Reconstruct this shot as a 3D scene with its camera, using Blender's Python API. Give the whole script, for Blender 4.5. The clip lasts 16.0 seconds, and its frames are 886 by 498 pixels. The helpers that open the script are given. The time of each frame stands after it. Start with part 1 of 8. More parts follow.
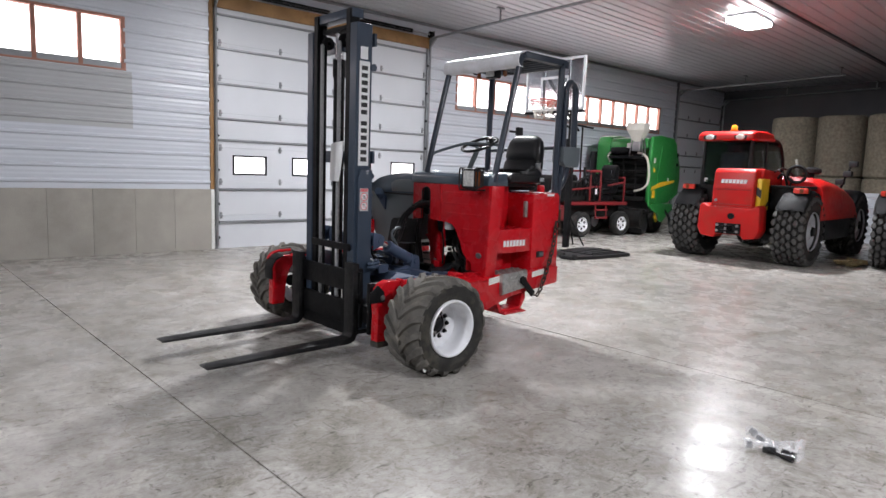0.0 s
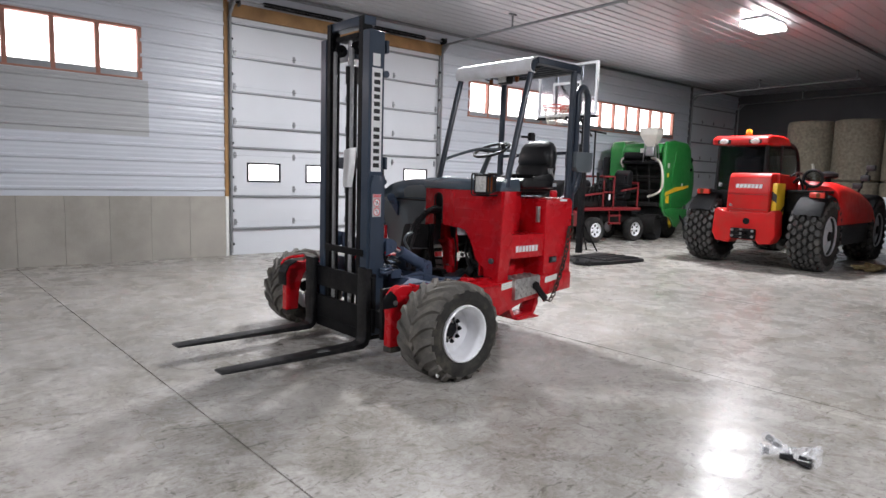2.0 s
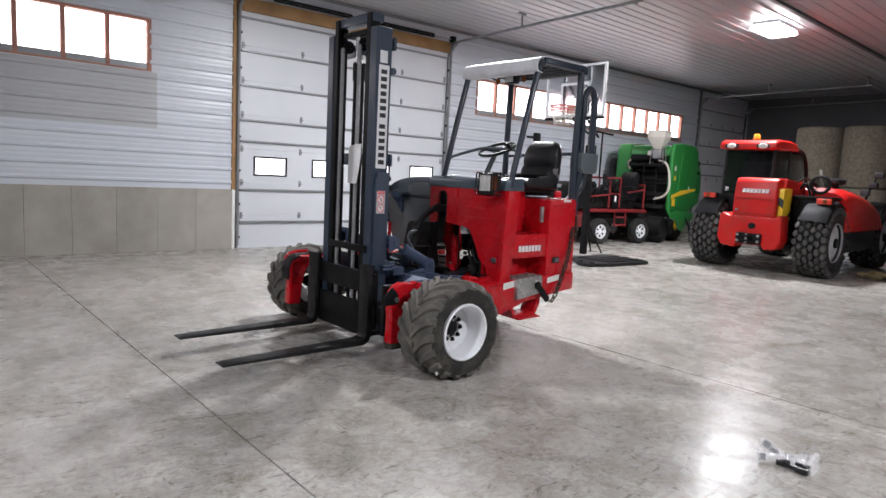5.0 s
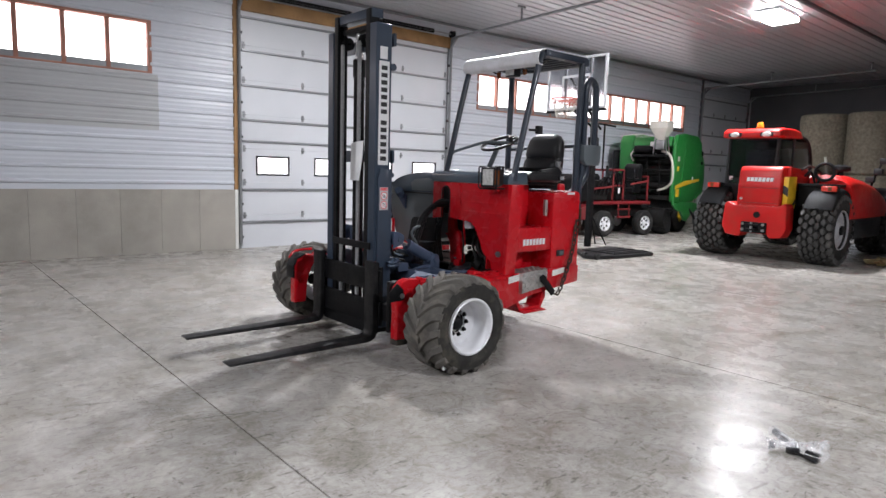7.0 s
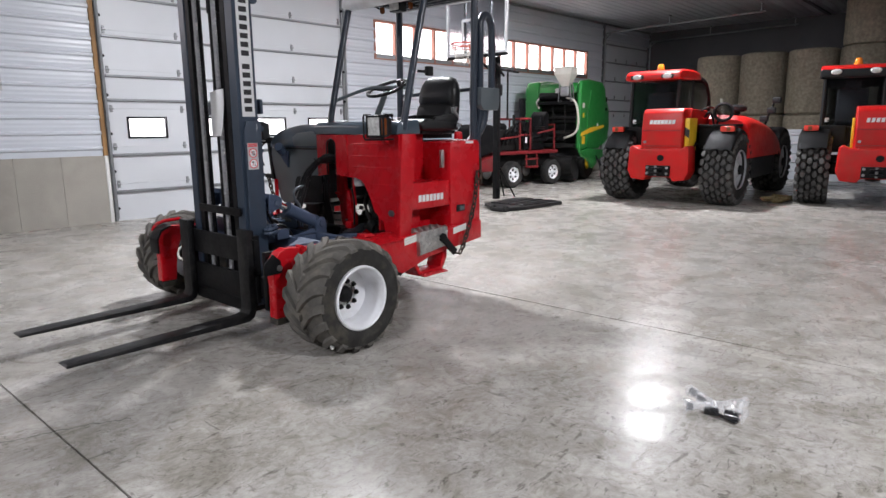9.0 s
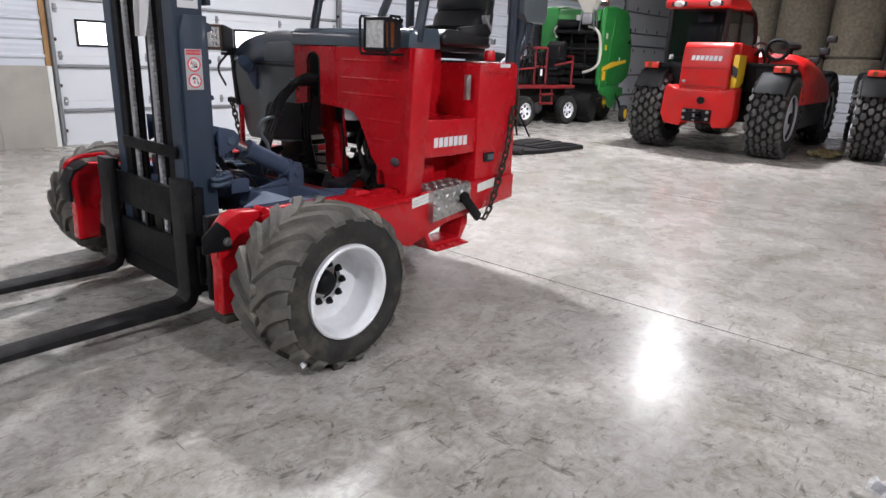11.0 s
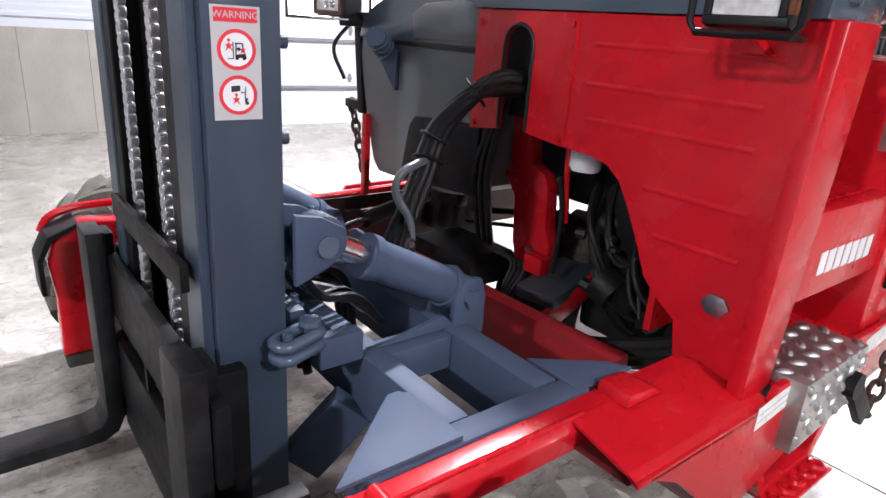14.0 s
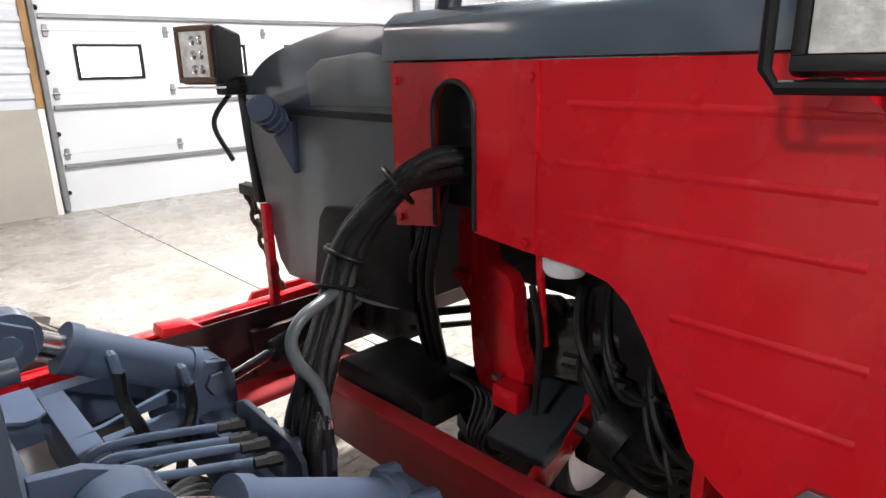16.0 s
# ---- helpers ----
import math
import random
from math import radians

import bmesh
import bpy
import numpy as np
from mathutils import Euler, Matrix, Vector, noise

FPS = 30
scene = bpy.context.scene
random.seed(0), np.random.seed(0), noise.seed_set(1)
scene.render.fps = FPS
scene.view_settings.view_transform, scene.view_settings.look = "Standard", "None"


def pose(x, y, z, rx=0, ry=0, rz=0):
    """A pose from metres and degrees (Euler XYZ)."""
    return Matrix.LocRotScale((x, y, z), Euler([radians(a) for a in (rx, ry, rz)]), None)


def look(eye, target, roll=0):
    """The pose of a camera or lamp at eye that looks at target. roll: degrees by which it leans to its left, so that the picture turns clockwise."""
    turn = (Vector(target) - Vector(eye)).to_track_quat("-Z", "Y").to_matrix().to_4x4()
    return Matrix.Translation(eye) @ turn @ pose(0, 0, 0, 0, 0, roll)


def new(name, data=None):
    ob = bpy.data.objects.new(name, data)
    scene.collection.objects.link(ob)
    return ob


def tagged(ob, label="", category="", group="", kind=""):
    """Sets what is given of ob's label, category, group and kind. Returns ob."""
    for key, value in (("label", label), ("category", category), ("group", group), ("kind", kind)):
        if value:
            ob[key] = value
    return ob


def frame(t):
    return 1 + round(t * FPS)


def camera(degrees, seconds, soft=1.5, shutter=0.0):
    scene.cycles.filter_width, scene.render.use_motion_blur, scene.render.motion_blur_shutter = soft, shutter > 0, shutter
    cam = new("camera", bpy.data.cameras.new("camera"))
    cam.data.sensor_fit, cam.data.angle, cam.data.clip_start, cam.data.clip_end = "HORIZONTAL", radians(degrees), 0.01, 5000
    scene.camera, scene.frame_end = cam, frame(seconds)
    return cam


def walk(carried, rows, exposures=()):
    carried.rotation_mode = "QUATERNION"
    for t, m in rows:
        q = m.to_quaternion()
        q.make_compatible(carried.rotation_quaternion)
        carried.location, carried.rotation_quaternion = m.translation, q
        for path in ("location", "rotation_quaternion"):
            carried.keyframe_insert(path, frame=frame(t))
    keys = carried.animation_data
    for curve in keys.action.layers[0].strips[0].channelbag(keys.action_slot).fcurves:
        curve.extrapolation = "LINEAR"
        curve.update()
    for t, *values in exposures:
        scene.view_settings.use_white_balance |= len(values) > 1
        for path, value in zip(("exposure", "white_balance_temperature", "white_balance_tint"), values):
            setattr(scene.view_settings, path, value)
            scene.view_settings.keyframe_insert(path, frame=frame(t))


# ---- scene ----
cam = camera(70.0, 16.0)
PATH = [
    (0, (-0.209, 0.534, 1.487), (1.145, 1.984, 1.24), 2.0),
    (0.5, (-0.207, 0.523, 1.487), (1.142, 1.98, 1.242), 1.7),
    (1, (-0.206, 0.529, 1.48), (1.135, 1.993, 1.24), 1.5),
    (1.5, (-0.212, 0.531, 1.48), (1.12, 2.005, 1.248), 1.5),
    (2, (-0.211, 0.526, 1.479), (1.114, 2.006, 1.251), 1.7),
    (2.5, (-0.206, 0.521, 1.487), (1.119, 2.003, 1.269), 2.3),
    (3, (-0.202, 0.515, 1.483), (1.121, 1.998, 1.261), 2.6),
    (3.5, (-0.219, 0.512, 1.481), (1.103, 1.996, 1.254), 2.9),
    (4, (-0.205, 0.509, 1.485), (1.111, 1.998, 1.257), 3.0),
    (6.5, (-0.202, 0.503, 1.48), (1.099, 2.0, 1.227), 2.4),
    (7, (-0.2, 0.508, 1.477), (1.102, 2.006, 1.228), 1.7),
    (7.5, (-0.157, 0.509, 1.466), (1.202, 1.952, 1.205), 1.6),
    (8, (0.007, 0.529, 1.439), (1.493, 1.823, 1.097), 1.7),
    (8.5, (0.204, 0.599, 1.44), (1.682, 1.896, 1.079), 1.1),
    (9, (0.325, 0.769, 1.42), (1.797, 2.068, 1.041), -0.5),
    (9.2, (0.368, 0.844, 1.413), (1.868, 2.108, 1.025), -2.7),
    (11.3, (1.357, 2.002, 1.328), (2.794, 3.262, 0.738), 3.4),
    (11.5, (1.428, 2.139, 1.333), (2.84, 3.434, 0.761), 3.8),
    (12, (1.652, 2.393, 1.302), (3.209, 3.47, 0.657), 1.1),
    (12.5, (1.915, 2.717, 1.325), (3.343, 3.962, 0.683), 3.2),
    (13, (2.052, 3.019, 1.309), (3.436, 4.308, 0.66), 1.6),
    (13.5, (2.284, 3.288, 1.314), (3.633, 4.612, 0.66), 2.4),
    (14, (2.379, 3.606, 1.315), (3.56, 5.075, 0.648), 4.0),
    (14.5, (2.502, 3.846, 1.296), (3.722, 5.281, 0.623), 1.5),
    (15, (2.718, 4.032, 1.327), (3.883, 5.528, 0.691), 1.4),
    (15.5, (2.768, 4.077, 1.343), (3.973, 5.553, 0.736), -0.8),
    (16, (2.795, 4.047, 1.361), (4.113, 5.443, 0.8), -1.2),
]
walk(cam, [(t, look(eye, target, roll)) for t, eye, target, roll in PATH],
     exposures=[(0, 0.30, 6420, 15), (9.2, 0.33, 6420, 15), (11.3, 0.55, 6420, 16), (12.0, 0.70, 6410, 18), (12.5, 0.71, 6400, 19), (13.0, 1.05, 6360, 20),
                (14.0, 1.22, 6360, 18), (14.5, 1.48, 6360, 16), (15.0, 1.42, 6360, 17), (15.5, 1.23, 6520, 14), (16.0, 1.11, 6850, 13)])

# ---- world, sun and lamps' exposure ----
world = bpy.data.worlds.new("overcast_world")
scene.world = world
world.use_nodes = True
_wn = world.node_tree.nodes
_sky = _wn.new("ShaderNodeTexSky")
_sky.sky_type = 'NISHITA'
_sky.sun_disc = False
_sky.sun_elevation = radians(35)
_sky.sun_rotation = radians(20)
world.node_tree.links.new(_sky.outputs[0], _wn["Background"].inputs[0])
_wn["Background"].inputs[1].default_value = 0.15

_sun = bpy.data.lights.new("sun", 'SUN')
_sun.energy, _sun.angle, _sun.color = 1.0, radians(12), (1.0, 0.96, 0.9)
sun = new("sun", _sun)
sun.matrix_world = look((0, 0, 30), (6, -20, 0))


# ---- material helpers ----
def mat(name, col, rough=0.5, metal=0.0, var=0.12, scale=6.0, bump=0.0, bscale=80.0, coat=0.0,
        rvar=0.12, dirt=None, dirt_amt=0.0, dirt_scale=3.0, obj_var=0.0, spec=0.5):
    m = bpy.data.materials.new(name)
    m.use_nodes = True
    nt = m.node_tree
    n, lk = nt.nodes, nt.links
    bs = n["Principled BSDF"]
    tc = n.new("ShaderNodeTexCoord")
    n1 = n.new("ShaderNodeTexNoise")
    n1.inputs["Scale"].default_value = scale
    n1.inputs["Detail"].default_value = 6
    lk.new(tc.outputs["Object"], n1.inputs["Vector"])
    cr = n.new("ShaderNodeValToRGB")
    c = Vector(col[:3])
    cr.color_ramp.elements[0].position = 0.3
    cr.color_ramp.elements[1].position = 0.7
    cr.color_ramp.elements[0].color = (*(c * (1 - var)), 1)
    cr.color_ramp.elements[1].color = (*(c * (1 + var)), 1)
    lk.new(n1.outputs["Fac"], cr.inputs["Fac"])
    out = cr.outputs["Color"]
    if dirt is not None:
        n3 = n.new("ShaderNodeTexNoise")
        n3.inputs["Scale"].default_value = dirt_scale
        n3.inputs["Detail"].default_value = 9
        n3.inputs["Roughness"].default_value = 0.65
        lk.new(tc.outputs["Object"], n3.inputs["Vector"])
        r3 = n.new("ShaderNodeValToRGB")
        r3.color_ramp.elements[0].position = 0.48
        r3.color_ramp.elements[1].position = 0.72
        r3.color_ramp.elements[1].color = (dirt_amt, dirt_amt, dirt_amt, 1)
        lk.new(n3.outputs["Fac"], r3.inputs["Fac"])
        mx = n.new("ShaderNodeMix")
        mx.data_type = 'RGBA'
        lk.new(r3.outputs["Color"], mx.inputs["Factor"])
        lk.new(out, mx.inputs["A"])
        mx.inputs["B"].default_value = (*dirt, 1)
        out = mx.outputs["Result"]
    if obj_var > 0:
        oi = n.new("ShaderNodeObjectInfo")
        hs = n.new("ShaderNodeHueSaturation")
        mr = n.new("ShaderNodeMapRange")
        mr.inputs["To Min"].default_value = 1 - obj_var
        mr.inputs["To Max"].default_value = 1 + obj_var
        lk.new(oi.outputs["Random"], mr.inputs["Value"])
        lk.new(mr.outputs["Result"], hs.inputs["Value"])
        lk.new(out, hs.inputs["Color"])
        out = hs.outputs["Color"]
    lk.new(out, bs.inputs["Base Color"])
    mr2 = n.new("ShaderNodeMapRange")
    mr2.inputs["To Min"].default_value = max(0.03, rough - rvar)
    mr2.inputs["To Max"].default_value = min(1.0, rough + rvar)
    n2 = n.new("ShaderNodeTexNoise")
    n2.inputs["Scale"].default_value = scale * 3.7
    n2.inputs["Detail"].default_value = 5
    lk.new(tc.outputs["Object"], n2.inputs["Vector"])
    lk.new(n2.outputs["Fac"], mr2.inputs["Value"])
    lk.new(mr2.outputs["Result"], bs.inputs["Roughness"])
    bs.inputs["Metallic"].default_value = metal
    bs.inputs["Specular IOR Level"].default_value = spec
    bs.inputs["Coat Weight"].default_value = coat
    bs.inputs["Coat Roughness"].default_value = 0.08
    if bump > 0:
        nb = n.new("ShaderNodeTexNoise")
        nb.inputs["Scale"].default_value = bscale
        nb.inputs["Detail"].default_value = 4
        lk.new(tc.outputs["Object"], nb.inputs["Vector"])
        bp = n.new("ShaderNodeBump")
        bp.inputs["Strength"].default_value = bump
        bp.inputs["Distance"].default_value = 0.01
        lk.new(nb.outputs["Fac"], bp.inputs["Height"])
        lk.new(bp.outputs["Normal"], bs.inputs["Normal"])
    return m


def glow(name, col, strength):
    m = bpy.data.materials.new(name)
    m.use_nodes = True
    bs = m.node_tree.nodes["Principled BSDF"]
    bs.inputs["Base Color"].default_value = (0.8, 0.8, 0.8, 1)
    bs.inputs["Emission Color"].default_value = (*col, 1)
    bs.inputs["Emission Strength"].default_value = strength
    return m


def glass(name, tint=(1, 1, 1), rough=0.02, alpha=0.35):
    m = bpy.data.materials.new(name)
    m.use_nodes = True
    bs = m.node_tree.nodes["Principled BSDF"]
    bs.inputs["Base Color"].default_value = (*tint, 1)
    bs.inputs["Roughness"].default_value = rough
    bs.inputs["Transmission Weight"].default_value = 1.0
    bs.inputs["IOR"].default_value = 1.2
    bs.inputs["Alpha"].default_value = alpha
    return m


# ---- materials ----
M_RED = mat("red_gloss_paint", (0.55, 0.008, 0.015), 0.27, var=0.08, scale=2.5, coat=0.26, spec=0.30, bump=0.10, bscale=5,
            rvar=0.06, dirt=(0.36, 0.012, 0.014), dirt_amt=0.12, dirt_scale=5)
M_RED2 = mat("orange_red_machine_paint", (0.54, 0.011, 0.010), 0.36, var=0.10, scale=3, coat=0.10, spec=0.28, bump=0.08, bscale=9, dirt=(0.28, 0.06, 0.04), dirt_amt=0.4, dirt_scale=4)
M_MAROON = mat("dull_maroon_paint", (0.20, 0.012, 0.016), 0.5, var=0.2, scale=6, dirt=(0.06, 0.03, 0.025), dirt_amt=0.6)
# dusty red, darkened in its colour for the shade under the body
M_SHADERED = mat("shaded_dusty_red_paint", (0.26, 0.012, 0.016), 0.48, var=0.18, scale=5, dirt=(0.10, 0.03, 0.025), dirt_amt=0.6, dirt_scale=4, spec=0.3)
# red paint with grime, darkened further to carry the shade inside the channel
M_SHADEGRIME = mat("shaded_grimy_red_paint", (0.040, 0.007, 0.008), 0.55, var=0.3, scale=7, dirt=(0.012, 0.008, 0.007), dirt_amt=0.7, dirt_scale=5)
M_BLUE = mat("slate_blue_gloss_paint", (0.060, 0.083, 0.134), 0.56, var=0.18, scale=3, coat=0.0, spec=0.16, bump=0.07, bscale=18, rvar=0.10)
M_SLATE = mat("dark_slate_mast_paint", (0.033, 0.050, 0.078), 0.40, var=0.14, scale=3, coat=0.08, bump=0.05, bscale=18, spec=0.4)
M_COWL = mat("glossy_dark_teal_paint", (0.066, 0.090, 0.116), 0.18, var=0.10, scale=3, coat=0.50, bump=0.06, bscale=6)
M_GBLUE = mat("glossy_slate_blue_paint", (0.062, 0.088, 0.136), 0.24, var=0.12, scale=5, coat=0.2, bump=0.08, bscale=30)
M_NAVY = mat("dark_navy_tube_paint", (0.020, 0.029, 0.046), 0.32, var=0.12, scale=4, coat=0.2, bump=0.04, bscale=25)
M_PLASTIC2 = mat("dark_slate_cover", (0.030, 0.040, 0.050), 0.4, var=0.15)
M_GREYB = mat("blue_grey_hood_paint", (0.098, 0.118, 0.130), 0.38, var=0.09, scale=3, coat=0.15, bump=0.03, bscale=40)
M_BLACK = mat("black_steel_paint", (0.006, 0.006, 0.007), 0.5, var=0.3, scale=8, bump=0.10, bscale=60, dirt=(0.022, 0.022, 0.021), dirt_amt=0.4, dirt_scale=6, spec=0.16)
M_FORK = mat("worn_dark_fork_steel", (0.010, 0.010, 0.011), 0.45, var=0.3, scale=7, bump=0.1, spec=0.22, dirt=(0.05, 0.047, 0.044), dirt_amt=0.5, dirt_scale=9)
M_RUBBER = mat("dusty_black_tyre_rubber", (0.115, 0.108, 0.098), 0.85, var=0.35, scale=7, bump=0.5, bscale=55, spec=0.3, dirt=(0.22, 0.20, 0.168), dirt_amt=0.8, dirt_scale=6)
M_TYRE = mat("dark_tyre_rubber", (0.018, 0.018, 0.018), 0.75, var=0.25, scale=9, bump=0.2, bscale=120, spec=0.3, dirt=(0.09, 0.082, 0.07), dirt_amt=0.5, dirt_scale=5)
M_RUBBER2 = mat("black_tyre_rubber", (0.034, 0.033, 0.031), 0.8, var=0.3, scale=9, bump=0.3, spec=0.25, dirt=(0.13, 0.115, 0.088), dirt_amt=0.65, dirt_scale=7)
M_WHITE = mat("white_rim_paint", (0.82, 0.83, 0.86), 0.38, var=0.05, scale=4, bump=0.05, bscale=30, dirt=(0.45, 0.43, 0.40), dirt_amt=0.4, dirt_scale=6)
M_WHITEP = mat("white_plastic_film", (0.78, 0.79, 0.80), 0.35, var=0.05, scale=5)
M_CHROME = mat("bright_chromed_steel", (0.72, 0.72, 0.72), 0.16, metal=1.0, var=0.06, rvar=0.08)
M_STEEL = mat("grey_bare_steel", (0.38, 0.38, 0.39), 0.38, metal=1.0, var=0.15, scale=12, bump=0.08)
M_PLATE = mat("aluminium_tread_plate", (0.50, 0.49, 0.48), 0.38, metal=0.9, var=0.2, scale=14, bump=0.1, dirt=(0.18, 0.17, 0.16), dirt_amt=0.5, dirt_scale=12)
M_VINYL = mat("black_seat_vinyl", (0.008, 0.008, 0.009), 0.36, var=0.2, scale=5, bump=0.08, bscale=200)
M_PLASTIC = mat("black_plastic", (0.010, 0.010, 0.011), 0.45, var=0.2, bump=0.05, spec=0.25)
M_HOSE = mat("black_hose_rubber", (0.008, 0.008, 0.009), 0.38, var=0.25, scale=20, bump=0.35, bscale=160, spec=0.3)
M_GREASE = mat("oily_dark_cast_iron", (0.009, 0.009, 0.009), 0.5, var=0.5, scale=10, bump=0.35, bscale=40, spec=0.25, dirt=(0.022, 0.018, 0.016), dirt_amt=0.7, dirt_scale=8)
M_RUST = mat("rusty_chain_iron", (0.045, 0.035, 0.03), 0.6, metal=0.5, var=0.4, scale=25, bump=0.3, dirt=(0.14, 0.06, 0.03), dirt_amt=0.5, dirt_scale=20)
M_AMBER = mat("amber_lens", (0.16, 0.045, 0.012), 0.2, var=0.05)
M_BRONZE = mat("dark_bronze_bezel", (0.09, 0.045, 0.028), 0.35, var=0.1)
M_REDLENS = mat("red_lens", (0.7, 0.05, 0.03), 0.2, var=0.05)
M_LENS = mat("frosted_lamp_lens", (0.62, 0.62, 0.60), 0.12, var=0.25, scale=40, bump=0.4, bscale=45)
M_DECAL = mat("silver_grey_decal_film", (0.50, 0.49, 0.50), 0.4, var=0.05)
M_DECRED = mat("red_print", (0.75, 0.03, 0.05), 0.4, var=0.04)
M_DECBLK = mat("black_print", (0.02, 0.02, 0.022), 0.5, var=0.1)
M_PAPER = mat("white_paper", (0.80, 0.80, 0.80), 0.7, var=0.04, bump=0.05, bscale=20)
M_REFL = mat("white_reflective_tape", (0.80, 0.80, 0.76), 0.3, var=0.06, scale=30)
M_YELLOW = mat("yellow_paint", (0.75, 0.48, 0.02), 0.4, var=0.08)
M_GREEN = mat("green_machine_paint", (0.012, 0.185, 0.032), 0.36, var=0.1, scale=3, coat=0.2, dirt=(0.05, 0.13, 0.05), dirt_amt=0.35, dirt_scale=3)
M_CREAM = mat("dirty_white_plastic", (0.58, 0.56, 0.50), 0.45, var=0.08, dirt=(0.3, 0.27, 0.22), dirt_amt=0.4)
M_HAY = mat("pale_straw_net_wrap", (0.195, 0.172, 0.130), 0.9, var=0.28, scale=14, bump=0.7, bscale=50, dirt=(0.12, 0.10, 0.07), dirt_amt=0.6, dirt_scale=4, obj_var=0.12)
M_CABGLASS = glass("tinted_cab_glass", (0.14, 0.17, 0.19), 0.03, 0.60)
M_RIMGREY = mat("dull_grey_rim_paint", (0.40, 0.41, 0.44), 0.5, var=0.1)
M_CABSEAT = mat("grey_cab_cloth", (0.10, 0.10, 0.11), 0.8, var=0.15)
M_FRAMEWHITE = mat("pale_grey_frame_paint", (0.55, 0.56, 0.58), 0.45, var=0.05)
M_TREAD = mat("dusty_tread_rubber", (0.055, 0.054, 0.053), 0.8, var=0.25, scale=8, bump=0.2, dirt=(0.12, 0.115, 0.105), dirt_amt=0.6, dirt_scale=5)
M_ACRYL = glass("clear_acrylic_sheet", (0.62, 0.64, 0.68), 0.2, 0.75)
M_POLY = mat("crumpled_clear_polythene", (0.80, 0.81, 0.84), 0.12, var=0.05, coat=0.8, spec=0.8)
M_POLY.node_tree.nodes["Principled BSDF"].inputs["Alpha"].default_value = 0.32
M_SIDING = mat("white_ribbed_steel_siding", (0.54, 0.57, 0.62), 0.33, var=0.03, scale=0.8, bump=0.03, bscale=5, rvar=0.06, dirt=(0.52, 0.54, 0.57), dirt_amt=0.3, dirt_scale=0.9)
M_PATCH = mat("dull_grey_steel_siding", (0.40, 0.41, 0.42), 0.5, var=0.04, scale=1.2, rvar=0.05)
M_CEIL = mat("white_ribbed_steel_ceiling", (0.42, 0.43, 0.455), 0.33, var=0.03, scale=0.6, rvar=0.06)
M_DOOR = mat("white_insulated_door_skin", (0.58, 0.60, 0.63), 0.42, var=0.03, scale=1.5, bump=0.05, bscale=9, dirt=(0.58, 0.59, 0.60), dirt_amt=0.3, dirt_scale=1.6)
M_CHAIN = mat("bright_galvanised_chain", (0.36, 0.36, 0.37), 0.35, metal=0.5, var=0.2, scale=60)
M_GUARD = mat("dusty_grey_black_plastic", (0.017, 0.018, 0.020), 0.62, var=0.25, scale=4, dirt=(0.045, 0.045, 0.047), dirt_amt=0.5, spec=0.25)
# dark base colour stands in for the unlit far end of the shed
M_EAST = mat("unlit_steel_end_wall", (0.075, 0.075, 0.082), 0.6, var=0.12, scale=1.0)
M_STRUT = mat("galvanised_strut", (0.26, 0.27, 0.28), 0.45, metal=0.6, var=0.12, scale=10)
M_WOOD = mat("raw_spruce_timber", (0.30, 0.165, 0.065), 0.7, var=0.28, scale=3.5, bump=0.25, bscale=30, dirt=(0.14, 0.075, 0.03), dirt_amt=0.6, dirt_scale=7)
M_WOOD2 = mat("red_brown_window_timber", (0.34, 0.155, 0.11), 0.65, var=0.2, scale=5, bump=0.15)
M_STEM = mat("cast_grey_concrete", (0.33, 0.31, 0.275), 0.8, var=0.10, scale=2.2, bump=0.25, bscale=45, dirt=(0.20, 0.187, 0.168), dirt_amt=0.6, dirt_scale=1.0, obj_var=0.04)
M_DARK = mat("dark_weathered_steel", (0.10, 0.10, 0.11), 0.55, metal=0.3, var=0.2, scale=2)
M_SKYGLOW = glow("bright_window_daylight", (1.0, 0.95, 0.955), 4.0)
M_DOORGLOW = glow("bright_door_light", (1.0, 0.97, 0.975), 3.0)
M_LAMP = glow("lamp_diffuser", (1.0, 0.98, 0.95), 18.0)
M_CREAMPAINT = mat("off_white_timber_paint", (0.66, 0.66, 0.64), 0.6, var=0.06)
M_ORBEACON = mat("orange_beacon_lens", (0.8, 0.25, 0.02), 0.2, var=0.05)
M_HOOPRED = mat("faded_red_rim_paint", (0.5, 0.10, 0.07), 0.5)
M_GLOSSBLK = mat("glossy_black_paint", (0.012, 0.012, 0.014), 0.2, coat=0.4)


# ---- geometry helpers ----
def B():
    return bmesh.new()


def _bevel(bm, verts, w, seg=2):
    if w <= 0:
        return
    vs = set(verts)
    es = [e for e in bm.edges if e.verts[0] in vs and e.verts[1] in vs]
    bmesh.ops.bevel(bm, geom=es, offset=w, segments=seg, profile=0.6, affect='EDGES', clamp_overlap=True)


def box(bm, x0, x1, y0, y1, z0, z1, bev=0.0, m=None, seg=2):
    co = [(x, y, z) for x in (x0, x1) for y in (y0, y1) for z in (z0, z1)]
    v = [bm.verts.new(m @ Vector(c) if m else c) for c in co]
    for f in ((0, 1, 3, 2), (4, 6, 7, 5), (0, 4, 5, 1), (2, 3, 7, 6), (0, 2, 6, 4), (1, 5, 7, 3)):
        bm.faces.new([v[i] for i in f])
    _bevel(bm, v, bev, seg)
    return bm


